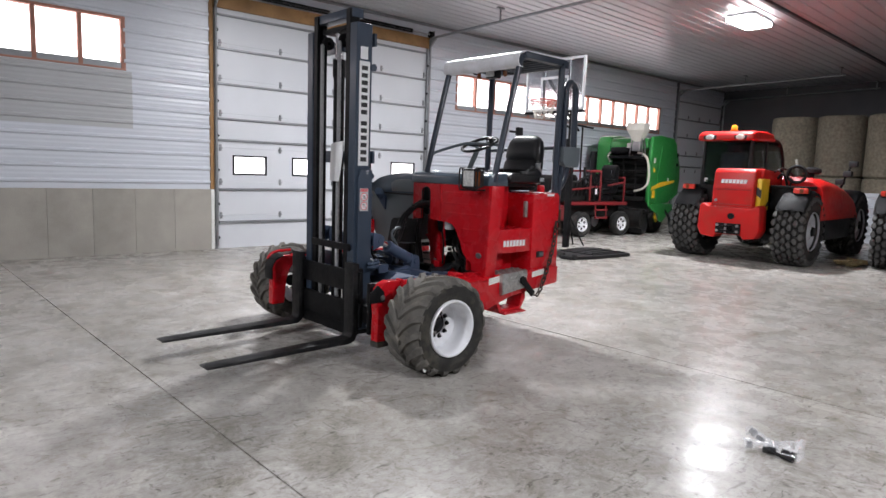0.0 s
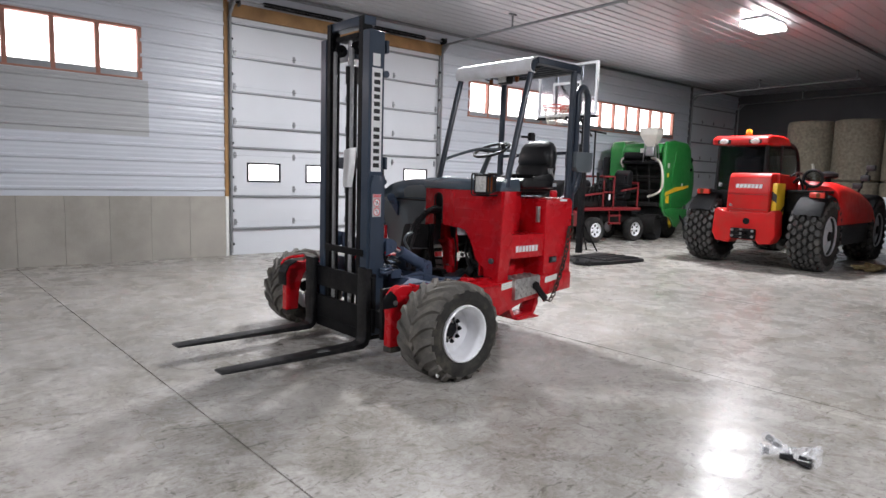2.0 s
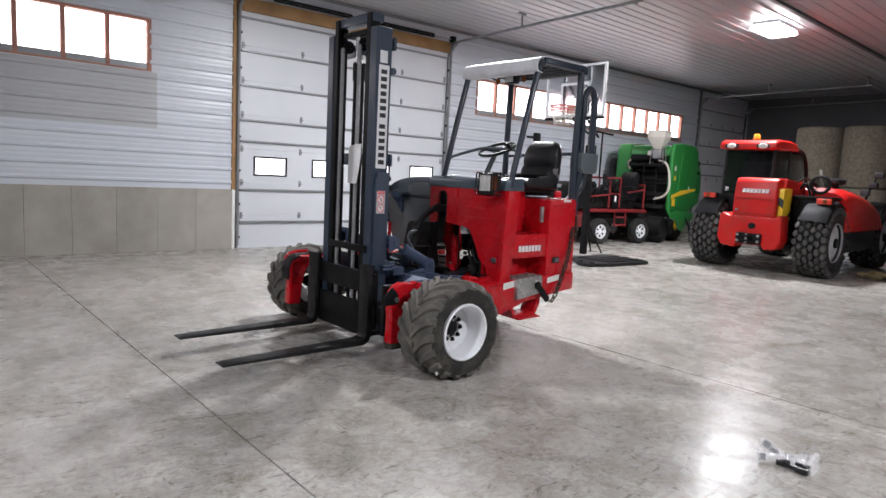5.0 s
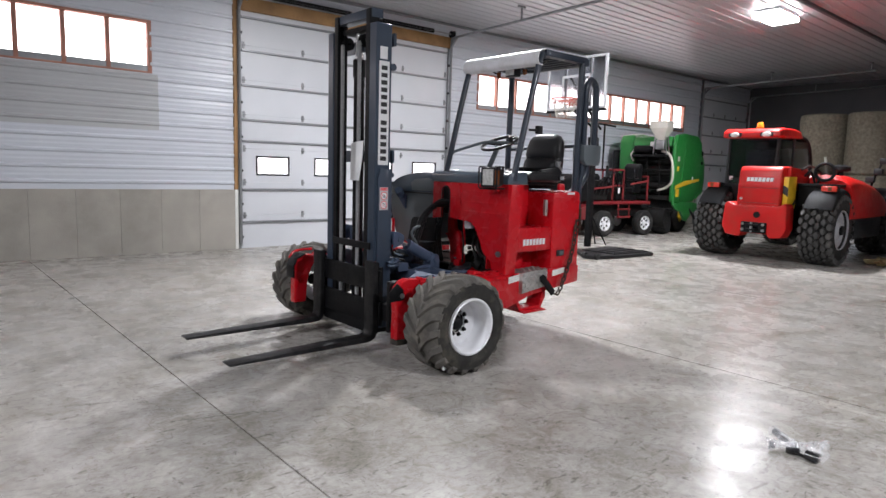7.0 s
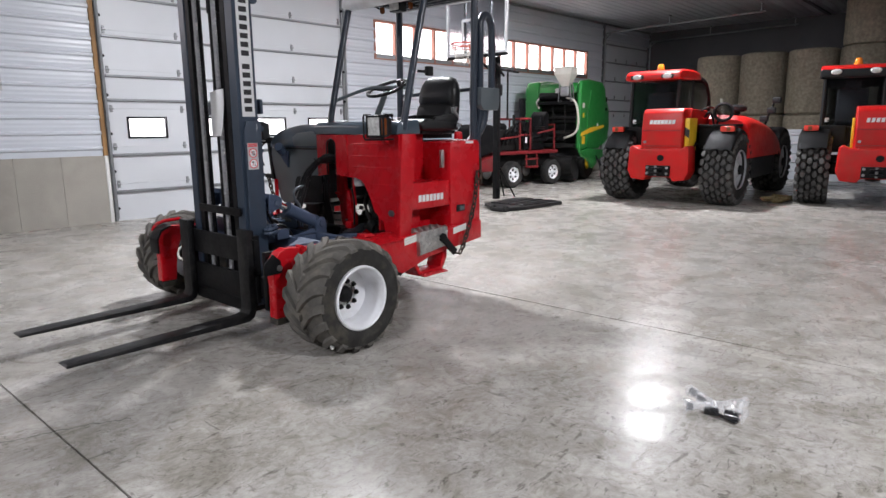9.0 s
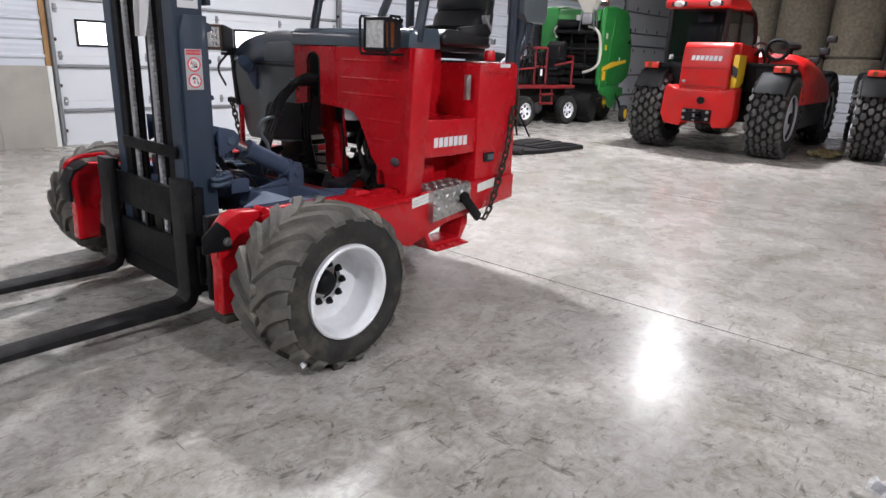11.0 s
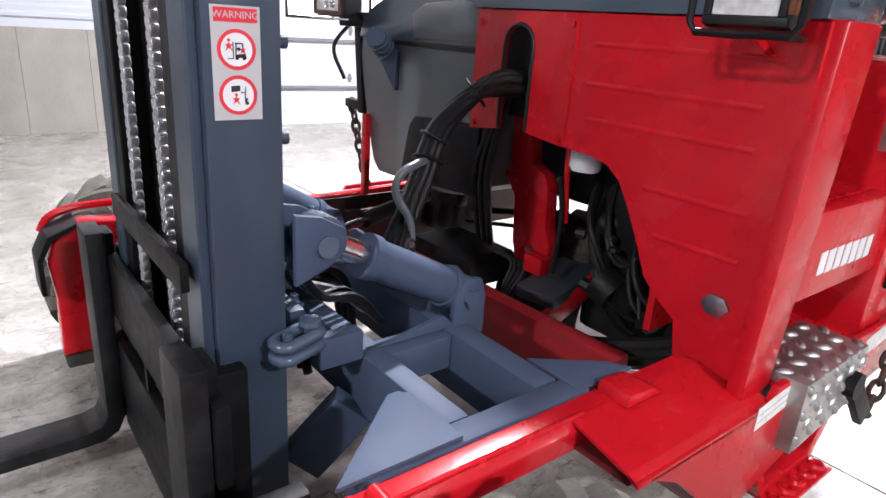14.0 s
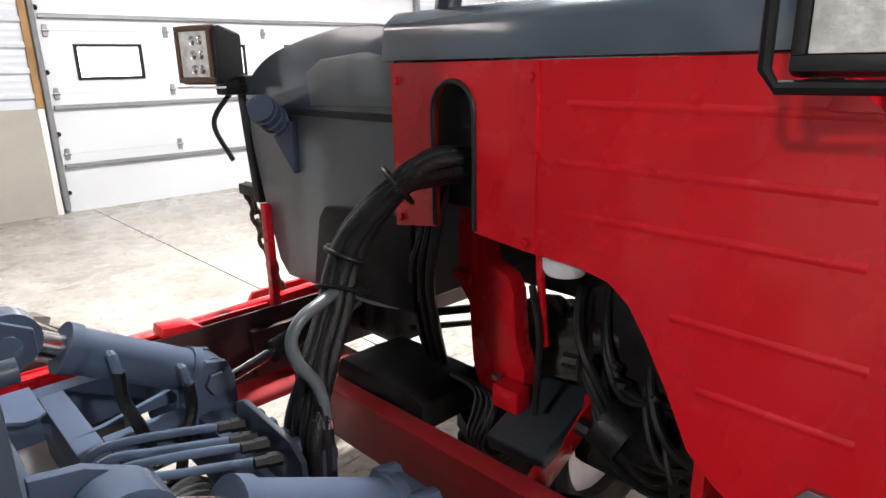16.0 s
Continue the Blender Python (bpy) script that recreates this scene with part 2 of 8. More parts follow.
def prism(bm, pts, a0, a1, axis='y', bev=0.0, m=None, seg=2):
    def put(p, a):
        c = {'y': (p[0], a, p[1]), 'x': (a, p[0], p[1]), 'z': (p[0], p[1], a)}[axis]
        return m @ Vector(c) if m else Vector(c)
    lo = [bm.verts.new(put(p, a0)) for p in pts]
    hi = [bm.verts.new(put(p, a1)) for p in pts]
    k = len(pts)
    f1 = bm.faces.new(lo)
    f2 = bm.faces.new(hi[::-1])
    fs = [f1, f2]
    for i in range(k):
        fs.append(bm.faces.new((lo[i], hi[i], hi[(i + 1) % k], lo[(i + 1) % k])))
    bmesh.ops.recalc_face_normals(bm, faces=fs)
    _bevel(bm, lo + hi, bev, seg)
    return bm


def _frame(d):
    d = Vector(d).normalized()
    up = Vector((0, 0, 1)) if abs(d.z) < 0.9 else Vector((1, 0, 0))
    a = d.cross(up).normalized()
    return a, a.cross(d).normalized()


def cyl(bm, p0, p1, r, seg=16, r1=None, cap=True):
    p0, p1 = Vector(p0), Vector(p1)
    a, b = _frame(p1 - p0)
    r1 = r if r1 is None else r1
    rows = []
    for p, rr in ((p0, r), (p1, r1)):
        rows.append([bm.verts.new(p + rr * (math.cos(2 * math.pi * i / seg) * a + math.sin(2 * math.pi * i / seg) * b)) for i in range(seg)])
    for i in range(seg):
        bm.faces.new((rows[0][i], rows[0][(i + 1) % seg], rows[1][(i + 1) % seg], rows[1][i]))
    if cap:
        bm.faces.new(rows[0][::-1])
        bm.faces.new(rows[1])
    return bm


def smooth(pts, n=6):
    pts = [Vector(p) for p in pts]
    q = [pts[0] * 2 - pts[1]] + pts + [pts[-1] * 2 - pts[-2]]
    out = []
    for i in range(1, len(q) - 2):
        a, b, c, d = q[i - 1:i + 3]
        for k in range(n):
            t = k / n
            out.append(0.5 * (2 * b + (c - a) * t + (2 * a - 5 * b + 4 * c - d) * t * t + (3 * b - a - 3 * c + d) * t ** 3))
    out.append(pts[-1])
    return out


def tube(bm, pts, r, seg=10, curve=0, closed=False):
    pts = smooth(pts, curve) if curve else [Vector(p) for p in pts]
    rows, k = [], len(pts)
    prev = None
    for i, p in enumerate(pts):
        if closed:
            d = (pts[(i + 1) % k] - pts[i - 1]).normalized()
        else:
            d = (pts[min(i + 1, k - 1)] - pts[max(i - 1, 0)]).normalized()
        if prev is None:
            a, _ = _frame(d)
        else:
            a = (prev - d * prev.dot(d)).normalized()
        b = d.cross(a)
        prev = a
        rows.append([bm.verts.new(p + r * (math.cos(2 * math.pi * j / seg) * a + math.sin(2 * math.pi * j / seg) * b)) for j in range(seg)])
    for i in range(k if closed else k - 1):
        u, w = rows[i], rows[(i + 1) % k]
        for j in range(seg):
            bm.faces.new((u[j], u[(j + 1) % seg], w[(j + 1) % seg], w[j]))
    if not closed:
        bm.faces.new(rows[0][::-1])
        bm.faces.new(rows[-1])
    return bm


def lathe(bm, prof, c, axis='y', seg=40, closed=True):
    """prof: (radius, offset along the axis)."""
    c = Vector(c)
    rows = []
    for r, h in prof:
        row = []
        for i in range(seg):
            t = 2 * math.pi * i / seg
            if axis == 'y':
                o = Vector((r * math.cos(t), h, r * math.sin(t)))
            elif axis == 'x':
                o = Vector((h, r * math.cos(t), r * math.sin(t)))
            else:
                o = Vector((r * math.cos(t), r * math.sin(t), h))
            row.append(bm.verts.new(c + o))
        rows.append(row)
    fs = []
    rng = range(len(rows)) if closed else range(len(rows) - 1)
    for i in rng:
        u, w = rows[i], rows[(i + 1) % len(rows)]
        for j in range(seg):
            fs.append(bm.faces.new((u[j], u[(j + 1) % seg], w[(j + 1) % seg], w[j])))
    bmesh.ops.recalc_face_normals(bm, faces=fs)
    return bm


def to_mesh(name, bm, material, angle=38):
    me = bpy.data.meshes.new(name)
    bm.to_mesh(me)
    bm.free()
    me.materials.append(material)
    me.shade_smooth()
    me.set_sharp_from_angle(angle=radians(angle))
    return me


def part(name, bm, material, parent, label=""):
    ob = new(name, to_mesh(name, bm, material))
    ob.parent = parent
    if label:
        ob["label"] = label
    return ob


def solo(name, bm, material, label="", category="", group="", kind="", m=None):
    ob = new(name, to_mesh(name, bm, material))
    if m is not None:
        ob.matrix_world = m
    return tagged(ob, label, category, group, kind)


def thing(name, m, label, category, group="", kind=""):
    ob = new(name)
    ob.empty_display_size = 0.2
    ob.matrix_world = m
    return tagged(ob, label, category, group, kind)


def text_mesh(body, size, depth=0.001):
    cu = bpy.data.curves.new("lettering", 'FONT')
    cu.body, cu.size, cu.extrude, cu.align_x, cu.align_y = body, size, depth, 'CENTER', 'CENTER'
    ob = new("lettering", cu)
    me = bpy.data.meshes.new_from_object(ob.evaluated_get(bpy.context.evaluated_depsgraph_get()))
    bpy.data.objects.remove(ob)
    bpy.data.curves.remove(cu)
    return me

# ---- the building ----
CEIL = 4.55
WALL = Matrix.Translation((4.7, 11.14, 0)) @ Matrix.Rotation(radians(-2.0), 4, 'Z')
EAST, WEST, SOUTH = 22.3, -7.5, -11.0


def floor_material():
    m = bpy.data.materials.new("power_trowelled_concrete_floor")
    m.use_nodes = True
    nt = m.node_tree
    n, lk = nt.nodes, nt.links
    bs = n["Principled BSDF"]
    tc = n.new("ShaderNodeTexCoord")

    def noise_at(scale, detail=6, rough=0.6, stretch=None, dist=0.0):
        mp = n.new("ShaderNodeMapping")
        if stretch:
            mp.inputs["Scale"].default_value = stretch[:3]
            mp.inputs["Rotation"].default_value = (0, 0, stretch[3])
        lk.new(tc.outputs["Object"], mp.inputs["Vector"])
        t = n.new("ShaderNodeTexNoise")
        t.inputs["Scale"].default_value = scale
        t.inputs["Detail"].default_value = detail
        t.inputs["Roughness"].default_value = rough
        t.inputs["Distortion"].default_value = dist
        lk.new(mp.outputs["Vector"], t.inputs["Vector"])
        return t.outputs["Fac"]

    def ramp(src, stops):
        r = n.new("ShaderNodeValToRGB")
        r.color_ramp.elements[0].position, r.color_ramp.elements[0].color = stops[0][0], (*stops[0][1], 1)
        r.color_ramp.elements[1].position, r.color_ramp.elements[1].color = stops[1][0], (*stops[1][1], 1)
        for p, c in stops[2:]:
            e = r.color_ramp.elements.new(p)
            e.color = (*c, 1)
        lk.new(src, r.inputs["Fac"])
        return r.outputs["Color"]

    def mix(a, b, fac, mode='MULTIPLY'):
        x = n.new("ShaderNodeMix")
        x.data_type, x.blend_type = 'RGBA', mode
        if hasattr(fac, "is_linked"):
            lk.new(fac, x.inputs["Factor"])
        else:
            x.inputs["Factor"].default_value = fac
        lk.new(a, x.inputs["A"])
        lk.new(b, x.inputs["B"])
        return x.outputs["Result"]

    def grey(v):
        return (v, v * 0.96, v * 0.915)
    base = ramp(noise_at(0.55, 5, 0.55, dist=0.6), [(0.30, grey(0.352)), (0.72, grey(0.452))])
    mid = ramp(noise_at(2.6, 8, 0.68, dist=0.8), [(0.34, (0.70, 0.688, 0.648)), (0.62, (1.09, 1.09, 1.09))])
    fine = ramp(noise_at(24, 8, 0.75), [(0.36, (0.78, 0.77, 0.755)), (0.64, (1.10, 1.10, 1.10))])
    c = mix(base, mid, 0.92)
    c = mix(c, fine, 0.68)
    patch = ramp(noise_at(7.5, 7, 0.7, (1.0, 1.25, 1, 0.5), 2.0), [(0.38, (0.77, 0.76, 0.72)), (0.54, (1.06, 1.06, 1.06))])
    c = mix(c, patch, 0.85)
    smudge = ramp(noise_at(1.15, 4, 0.6, dist=1.5), [(0.36, (0.87, 0.858, 0.825)), (0.52, (1.03, 1.03, 1.03))])
    c = mix(c, smudge, 0.9)
    # tyre scuffs and drag marks: short dark streaks in two directions
    for k, (st, lo) in enumerate((((1.5, 5.5, 1, 0.35), 0.645), ((4.8, 1.4, 1, 0.2), 0.650), ((1.6, 5.0, 1, -0.75), 0.642), ((1.2, 2.4, 1, 1.1), 0.648))):
        s = noise_at(2.6 + 1.3 * k, 8, 0.68, st, 0.5)
        c = mix(c, ramp(s, [(lo - 0.035, (1, 1, 1)), (lo + 0.014, (0.42, 0.41, 0.395))]), 0.78)
    # thin curved rubber marks: narrow bands of a warped noise, kept in patches
    for sc, st, seed in ((5.0, (1.0, 1.8, 1, 0.9), 0.50), (8.0, (2.0, 1.0, 1, -0.3), 0.47)):
        band = ramp(noise_at(sc, 3, 0.5, st, 1.4), [(seed - 0.010, (1, 1, 1)), (seed - 0.002, (0.58, 0.57, 0.55)), (seed + 0.004, (0.58, 0.57, 0.55)), (seed + 0.012, (1, 1, 1))])
        keep = ramp(noise_at(4.2 + sc * 0.3, 5, 0.65, st, 0.3), [(0.52, (0, 0, 0)), (0.60, (1, 1, 1))])
        c = mix(c, band, keep)
    # small dark specks
    vs = n.new("ShaderNodeTexVoronoi")
    vs.inputs["Scale"].default_value = 7.0
    vs.inputs["Randomness"].default_value = 1.0
    lk.new(tc.outputs["Object"], vs.inputs["Vector"])
    c = mix(c, ramp(vs.outputs["Distance"], [(0.045, (0.40, 0.39, 0.37)), (0.075, (1, 1, 1))]), 0.7)
    # pale trowel burnish
    c = mix(c, ramp(noise_at(1.3, 7, 0.66, (1.6, 0.8, 1, 0.6), 1.0), [(0.56, (0, 0, 0)), (0.78, (0.13, 0.13, 0.125))]), 1.0, 'ADD')
    # oil spots
    vo = n.new("ShaderNodeTexVoronoi")
    vo.inputs["Scale"].default_value = 1.15
    lk.new(tc.outputs["Object"], vo.inputs["Vector"])
    c = mix(c, ramp(vo.outputs["Distance"], [(0.030, (0.30, 0.29, 0.28)), (0.05, (1, 1, 1))]), 0.85)
    lk.new(c, bs.inputs["Base Color"])
    rr = n.new("ShaderNodeMapRange")
    rr.inputs["From Min"].default_value, rr.inputs["From Max"].default_value = 0.3, 0.7
    rr.inputs["To Min"].default_value, rr.inputs["To Max"].default_value = 0.15, 0.40
    lk.new(noise_at(3.2, 8, 0.7, dist=0.7), rr.inputs["Value"])
    lk.new(rr.outputs["Result"], bs.inputs["Roughness"])
    bs.inputs["Specular IOR Level"].default_value = 0.10
    bp = n.new("ShaderNodeBump")
    bp.inputs["Strength"].default_value, bp.inputs["Distance"].default_value = 0.10, 0.02
    lk.new(noise_at(7, 6, 0.6), bp.inputs["Height"])
    lk.new(bp.outputs["Normal"], bs.inputs["Normal"])
    return m


M_FLOOR = floor_material()
M_JOINT = mat("dirty_saw_cut", (0.115, 0.108, 0.10), 0.9, var=0.3, scale=4)

# slabs between saw cuts, 4 mm gaps with the dark cut below
solo("ground", box(B(), -40, 60, -40, 40, -0.35, -0.012), M_JOINT, "dark packed ground under the concrete slab", "ground", kind="structure")
xs = [WEST - 0.3, -5.53, -2.165, 1.2, 4.568, 7.94, 11.3, 14.68, 18.05, EAST + 0.3]
ys = [SOUTH - 0.3, -8.9, -2.4, 12.4]
floor_ob = thing("floor", Matrix(), "smooth grey concrete floor with scuffs and saw cuts", "floor", kind="structure")
for i in range(len(xs) - 1):
    for j in range(len(ys) - 1):
        b = box(B(), xs[i] + 0.005, xs[i + 1] - 0.005, ys[j] + 0.005, ys[j + 1] - 0.005, -0.012, 0.0)
        part("slab", b, M_FLOOR, floor_ob)


def crack(pts, w=0.006):
    """A hairline crack, a thin dark ragged ribbon set in the floor."""
    b = B()
    p = [Vector((*q, 0.0015)) for q in pts]
    path = smooth(p, 14)
    rr = random.Random(len(pts) * 7 + int(pts[0][0] * 100))
    prev = None
    for i, q in enumerate(path):
        d = (path[min(i + 1, len(path) - 1)] - path[max(i - 1, 0)]).normalized()
        s = Vector((-d.y, d.x, 0))
        o = s * rr.uniform(-0.012, 0.012)
        hw = w * rr.uniform(0.35, 1.0) / 2
        a, c = b.verts.new(q + o + s * hw), b.verts.new(q + o - s * hw)
        if prev:
            b.faces.new((prev[0], a, c, prev[1]))
        prev = (a, c)
    return b


part("crack", crack([(0.45, 4.75), (0.75, 4.63), (1.2, 4.56), (1.62, 4.55)]), M_JOINT, floor_ob)
part("crack", crack([(0.85, 4.62), (0.98, 4.3), (1.03, 4.1)]), M_JOINT, floor_ob)
part("crack", crack([(0.92, 4.12), (1.3, 4.0), (1.5, 3.9)], 0.012), M_JOINT, floor_ob)


def ribs(b, s0, s1, z0, z1, pitch=0.229, h=0.026, y=0.0, phase=0.0):
    """Horizontal trapezoid-ribbed sheet standing in the plane y (room side is -y), 1.2 mm steel drawn as one face."""
    prof = [(0.0, z0)]
    k = math.ceil((z0 - phase) / pitch)
    while phase + k * pitch < z1 - 0.04:
        zc = phase + k * pitch
        if zc > z0 + 0.04:
            prof += [(0.0, zc - 0.034), (-h, zc - 0.014), (-h, zc + 0.014), (0.0, zc + 0.034)]
            for mz in (0.085, 0.145):
                if zc + mz + 0.01 < z1:
                    prof += [(0.0, zc + mz - 0.012), (-0.004, zc + mz), (0.0, zc + mz + 0.012)]
        k += 1
    prof.append((0.0, z1))
    lo = [b.verts.new((s0, y + p[0], p[1])) for p in prof]
    hi = [b.verts.new((s1, y + p[0], p[1])) for p in prof]
    for i in range(len(prof) - 1):
        b.faces.new((lo[i], hi[i], hi[i + 1], lo[i + 1]))


STEM = 1.03
WZ0, WZ1 = 2.85, 3.60
D1 = (-0.33, 4.20, 4.06)     # first overhead door: s0, s1, height
D2 = (14.55, 17.55, 4.06)    # second overhead door
W1 = (-7.0, -1.77)           # left band of windows
W2 = (5.08, 13.55)           # right band of windows
SEND = 17.75

# sheeted wall with its core; room face at y = 0, steel 2 cm in front of the core
core = B()
cladding = thing("wall_sheeting", WALL, "white horizontally ribbed steel wall sheeting", "wall cladding", kind="structure")
for s0, s1, z0, z1 in (
        (-12.5, W1[0], STEM, CEIL), (W1[0], W1[1], STEM, WZ0), (W1[0], W1[1], WZ1, CEIL), (W1[1], D1[0] - 0.13, STEM, CEIL),
        (D1[0] - 0.13, D1[1] + 0.1, D1[2] + 0.20, CEIL),
        (D1[1] + 0.1, W2[0], STEM, CEIL), (W2[0], W2[1], STEM, WZ0), (W2[0], W2[1], WZ1, CEIL), (W2[1], D2[0] - 0.1, STEM, CEIL),
        (D2[0] - 0.1, SEND, D2[2], CEIL)):
    box(core, s0, s1, 0.004, 0.20, z0, z1 + 0.1)
    sheet = B()
    ribs(sheet, s0, s1, z0, z1)
    part("steel_sheet", sheet, M_SIDING, cladding)
solo("wall_north", core, M_STRUT, "insulated steel building wall core", "wall", kind="structure", m=WALL)
pb = B()
ribs(pb, -7.0, -1.66, 1.96, WZ0 - 0.03, y=-0.005)
solo("trim_patch_sheet", pb, M_PATCH, "duller grey ribbed steel sheet below the windows", "wall cladding", kind="structure", m=WALL)

# cast stem wall in form-wide panels
stem = thing("baseboard_stem_wall", WALL, "grey cast concrete stem wall with form joints", "wall", kind="structure")
for a, z in ((-12.5, D1[0] - 0.13), (D1[1] + 0.12, D2[0] - 0.12)):
    k = max(1, round((z - a) / 0.595))
    w = (z - a) / k
    for i in range(k):
        part("concrete_panel", box(B(), a + i * w + 0.0012, a + (i + 1) * w - 0.0012, -0.045 - 0.001 * (i % 2), 0.2, 0.0, STEM, 0.002, seg=1), M_STEM, stem)

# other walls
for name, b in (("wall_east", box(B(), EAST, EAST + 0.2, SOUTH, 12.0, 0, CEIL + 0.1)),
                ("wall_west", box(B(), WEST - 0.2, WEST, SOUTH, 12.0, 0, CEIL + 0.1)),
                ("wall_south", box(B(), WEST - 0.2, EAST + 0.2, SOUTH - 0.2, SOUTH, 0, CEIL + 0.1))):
    # east wall alone gets the colour darkened for missing light
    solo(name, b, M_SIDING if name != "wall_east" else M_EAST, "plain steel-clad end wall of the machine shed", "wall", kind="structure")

# ceiling: ribbed sheets running along the building
cb = B()
prof = []
y = SOUTH - 0.2
while y < 12.3:
    prof += [(y, CEIL), (y + 0.075, CEIL), (y + 0.092, CEIL - 0.014), (y + 0.122, CEIL - 0.014), (y + 0.139, CEIL)]
    y += 0.229
for i in range(len(prof) - 1):
    p, q = prof[i], prof[i + 1]
    v = [cb.verts.new(c) for c in ((WEST - 0.2, *p), (EAST + 0.2, *p), (EAST + 0.2, *q), (WEST - 0.2, *q))]
    cb.faces.new(v)
box(cb, WEST - 0.2, EAST + 0.2, SOUTH - 0.2, 12.4, CEIL + 0.02, CEIL + 0.22)
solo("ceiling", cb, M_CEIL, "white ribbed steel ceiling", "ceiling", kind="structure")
solo("trim_ceiling_seam", box(B(), WEST, EAST, 5.04, 5.12, CEIL - 0.05, CEIL - 0.002, 0.006), M_DARK, "dark steel strip across the ceiling sheets", "ceiling trim", kind="structure")
solo("trim_eave_angle", box(B(), -12, SEND, -0.05, 0.0, CEIL - 0.06, CEIL - 0.006, 0.004), M_STRUT, "grey steel eave angle", "trim", kind="structure", m=WALL)

# window bands: timber frame, mullions and milky bright panes
for k, (a, z, n) in enumerate(((W1[0], W1[1], 9), (W2[0], W2[1], 14))):
    win = thing("window_%d" % (k + 1), WALL, "long band of timber-framed windows full of daylight", "window", kind="structure")
    fr = B()
    box(fr, a - 0.03, z + 0.03, -0.015, 0.15, WZ1 - 0.01, WZ1 + 0.03, 0.004)
    box(fr, a - 0.03, z + 0.03, -0.015, 0.15, WZ0 - 0.018, WZ0 + 0.01, 0.004)
    box(fr, a - 0.03, a + 0.03, -0.012, 0.15, WZ0 + 0.01, WZ1 - 0.01, 0.004)
    box(fr, z - 0.03, z + 0.03, -0.012, 0.15, WZ0 + 0.01, WZ1 - 0.01, 0.004)
    part("window_frame", fr, M_WOOD2, win)
    w = (z - a) / n
    for i in range(n):
        if i:
            part("mullion", box(B(), a + i * w - 0.030, a + i * w + 0.030, 0.0, 0.15, WZ0 + 0.01, WZ1 - 0.01, 0.005), M_WOOD2, win)
        part("pane", box(B(), a + i * w + 0.03, a + (i + 1) * w - 0.03, 0.09, 0.096, WZ0 + 0.005, WZ1 - 0.005), M_SKYGLOW, win, "bright overcast daylight pane")


def overhead_door(name, d, windows):
    """Sectional door: 0.58 m panels, struts, hinges, framed lights."""
    s0, s1, h = d
    door = thing(name, WALL, "closed white sectional overhead door", "garage door", kind="structure")
    n = 7
    ph = h / n
    for i in range(n):
        z0, z1 = i * ph + 0.0005, (i + 1) * ph - 0.0005
        p = B()
        if i == 2 and windows:
            cuts = [s0] + [c for w in windows for c in w] + [s1]
            wz0, wz1 = 1.31, 1.59
            box(p, s0, s1, 0.02, 0.07, z0, wz0)
            box(p, s0, s1, 0.02, 0.07, wz1, z1)
            for q in range(0, len(cuts), 2):
                box(p, cuts[q], cuts[q + 1], 0.02, 0.07, wz0, wz1)
        else:
            box(p, s0, s1, 0.02, 0.07, z0, z1, 0.0015, seg=1)
        panel = part("door_panel", p, M_DOOR, door)
        if i == 2:
            for a, c in windows:
                fr = B()
                for bx in ((a - 0.035, c + 0.035, wz1, wz1 + 0.03), (a - 0.035, c + 0.035, wz0 - 0.03, wz0), (a - 0.035, a, wz0, wz1), (c, c + 0.035, wz0, wz1)):
                    box(fr, bx[0], bx[1], 0.006, 0.03, bx[2], bx[3], 0.004, seg=1)
                part("window_frame", fr, M_GLOSSBLK, panel, "black plastic window frame")
                part("pane", box(B(), a, c, 0.045, 0.068, wz0, wz1), M_DOORGLOW, panel, "bright daylight pane")
    part("door_backing", box(B(), s0 - 0.05, s1 + 0.05, 0.13, 0.16, 0.0, h), M_DARK, door, "dark outer skin of the door")
    for z in (0.46, 1.03, 1.87, 2.23, 2.81, 3.39, 3.94):
        p = B()
        prism(p, [(0.02, z - 0.022), (0.006, z - 0.022), (-0.022, z - 0.012), (-0.022, z + 0.012), (0.006, z + 0.022), (0.02, z + 0.022)], s0 + 0.02, s1 - 0.02, 'x')
        part("strut", p, M_STRUT, door, "grey galvanised stiffening strut")
    hg = [s0 + 0.06 + j * (s1 - s0 - 0.12) / 4 for j in range(5)]
    for i in range(1, n):
        for s in hg:
            p = B()
            box(p, s - 0.022, s + 0.022, 0.004, 0.02, i * ph - 0.055, i * ph + 0.055, 0.004, seg=1)
            cyl(p, (s - 0.03, 0.0, i * ph), (s + 0.03, 0.0, i * ph), 0.011, 8)
            part("hinge", p, M_STRUT, door, "grey steel hinge")
    # tracks, up the jambs and back under the ceiling
    for s, sg in ((s0 - 0.035, -1), (s1 + 0.035, 1)):
        p = B()
        pts = [(s, -0.06, 0.05), (s, -0.06, h - 0.15), (s, -0.10, h + 0.03), (s, -0.24, h + 0.15), (s, -0.45, h + 0.19), (s, -4.7, h + 0.27)]
        tube(p, pts, 0.026, 8, 4)
        part("track", p, M_STRUT, door, "grey steel roller track")
        for yy in (-2.1, -4.6):
            p = B()
            box(p, s - 0.012, s + 0.012, yy - 0.012, yy + 0.012, h + 0.22, CEIL - 0.01)
            box(p, s - 0.09, s + 0.09, yy - 0.02, yy + 0.02, CEIL - 0.035, CEIL - 0.006)
            part("hanger", p, M_STRUT, door)
        for i in range(n):
            p = B()
            cyl(p, (s, -0.05, i * ph + 0.2), (s - sg * 0.05, -0.01, i * ph + 0.2), 0.024, 10)
            part("roller", p, M_BLACK, door)
    return door


overhead_door("door_1", D1, [(-0.023 + 1.128 * i, 0.54 + 1.128 * i) for i in range(4)])
overhead_door("door_2", D2, [])

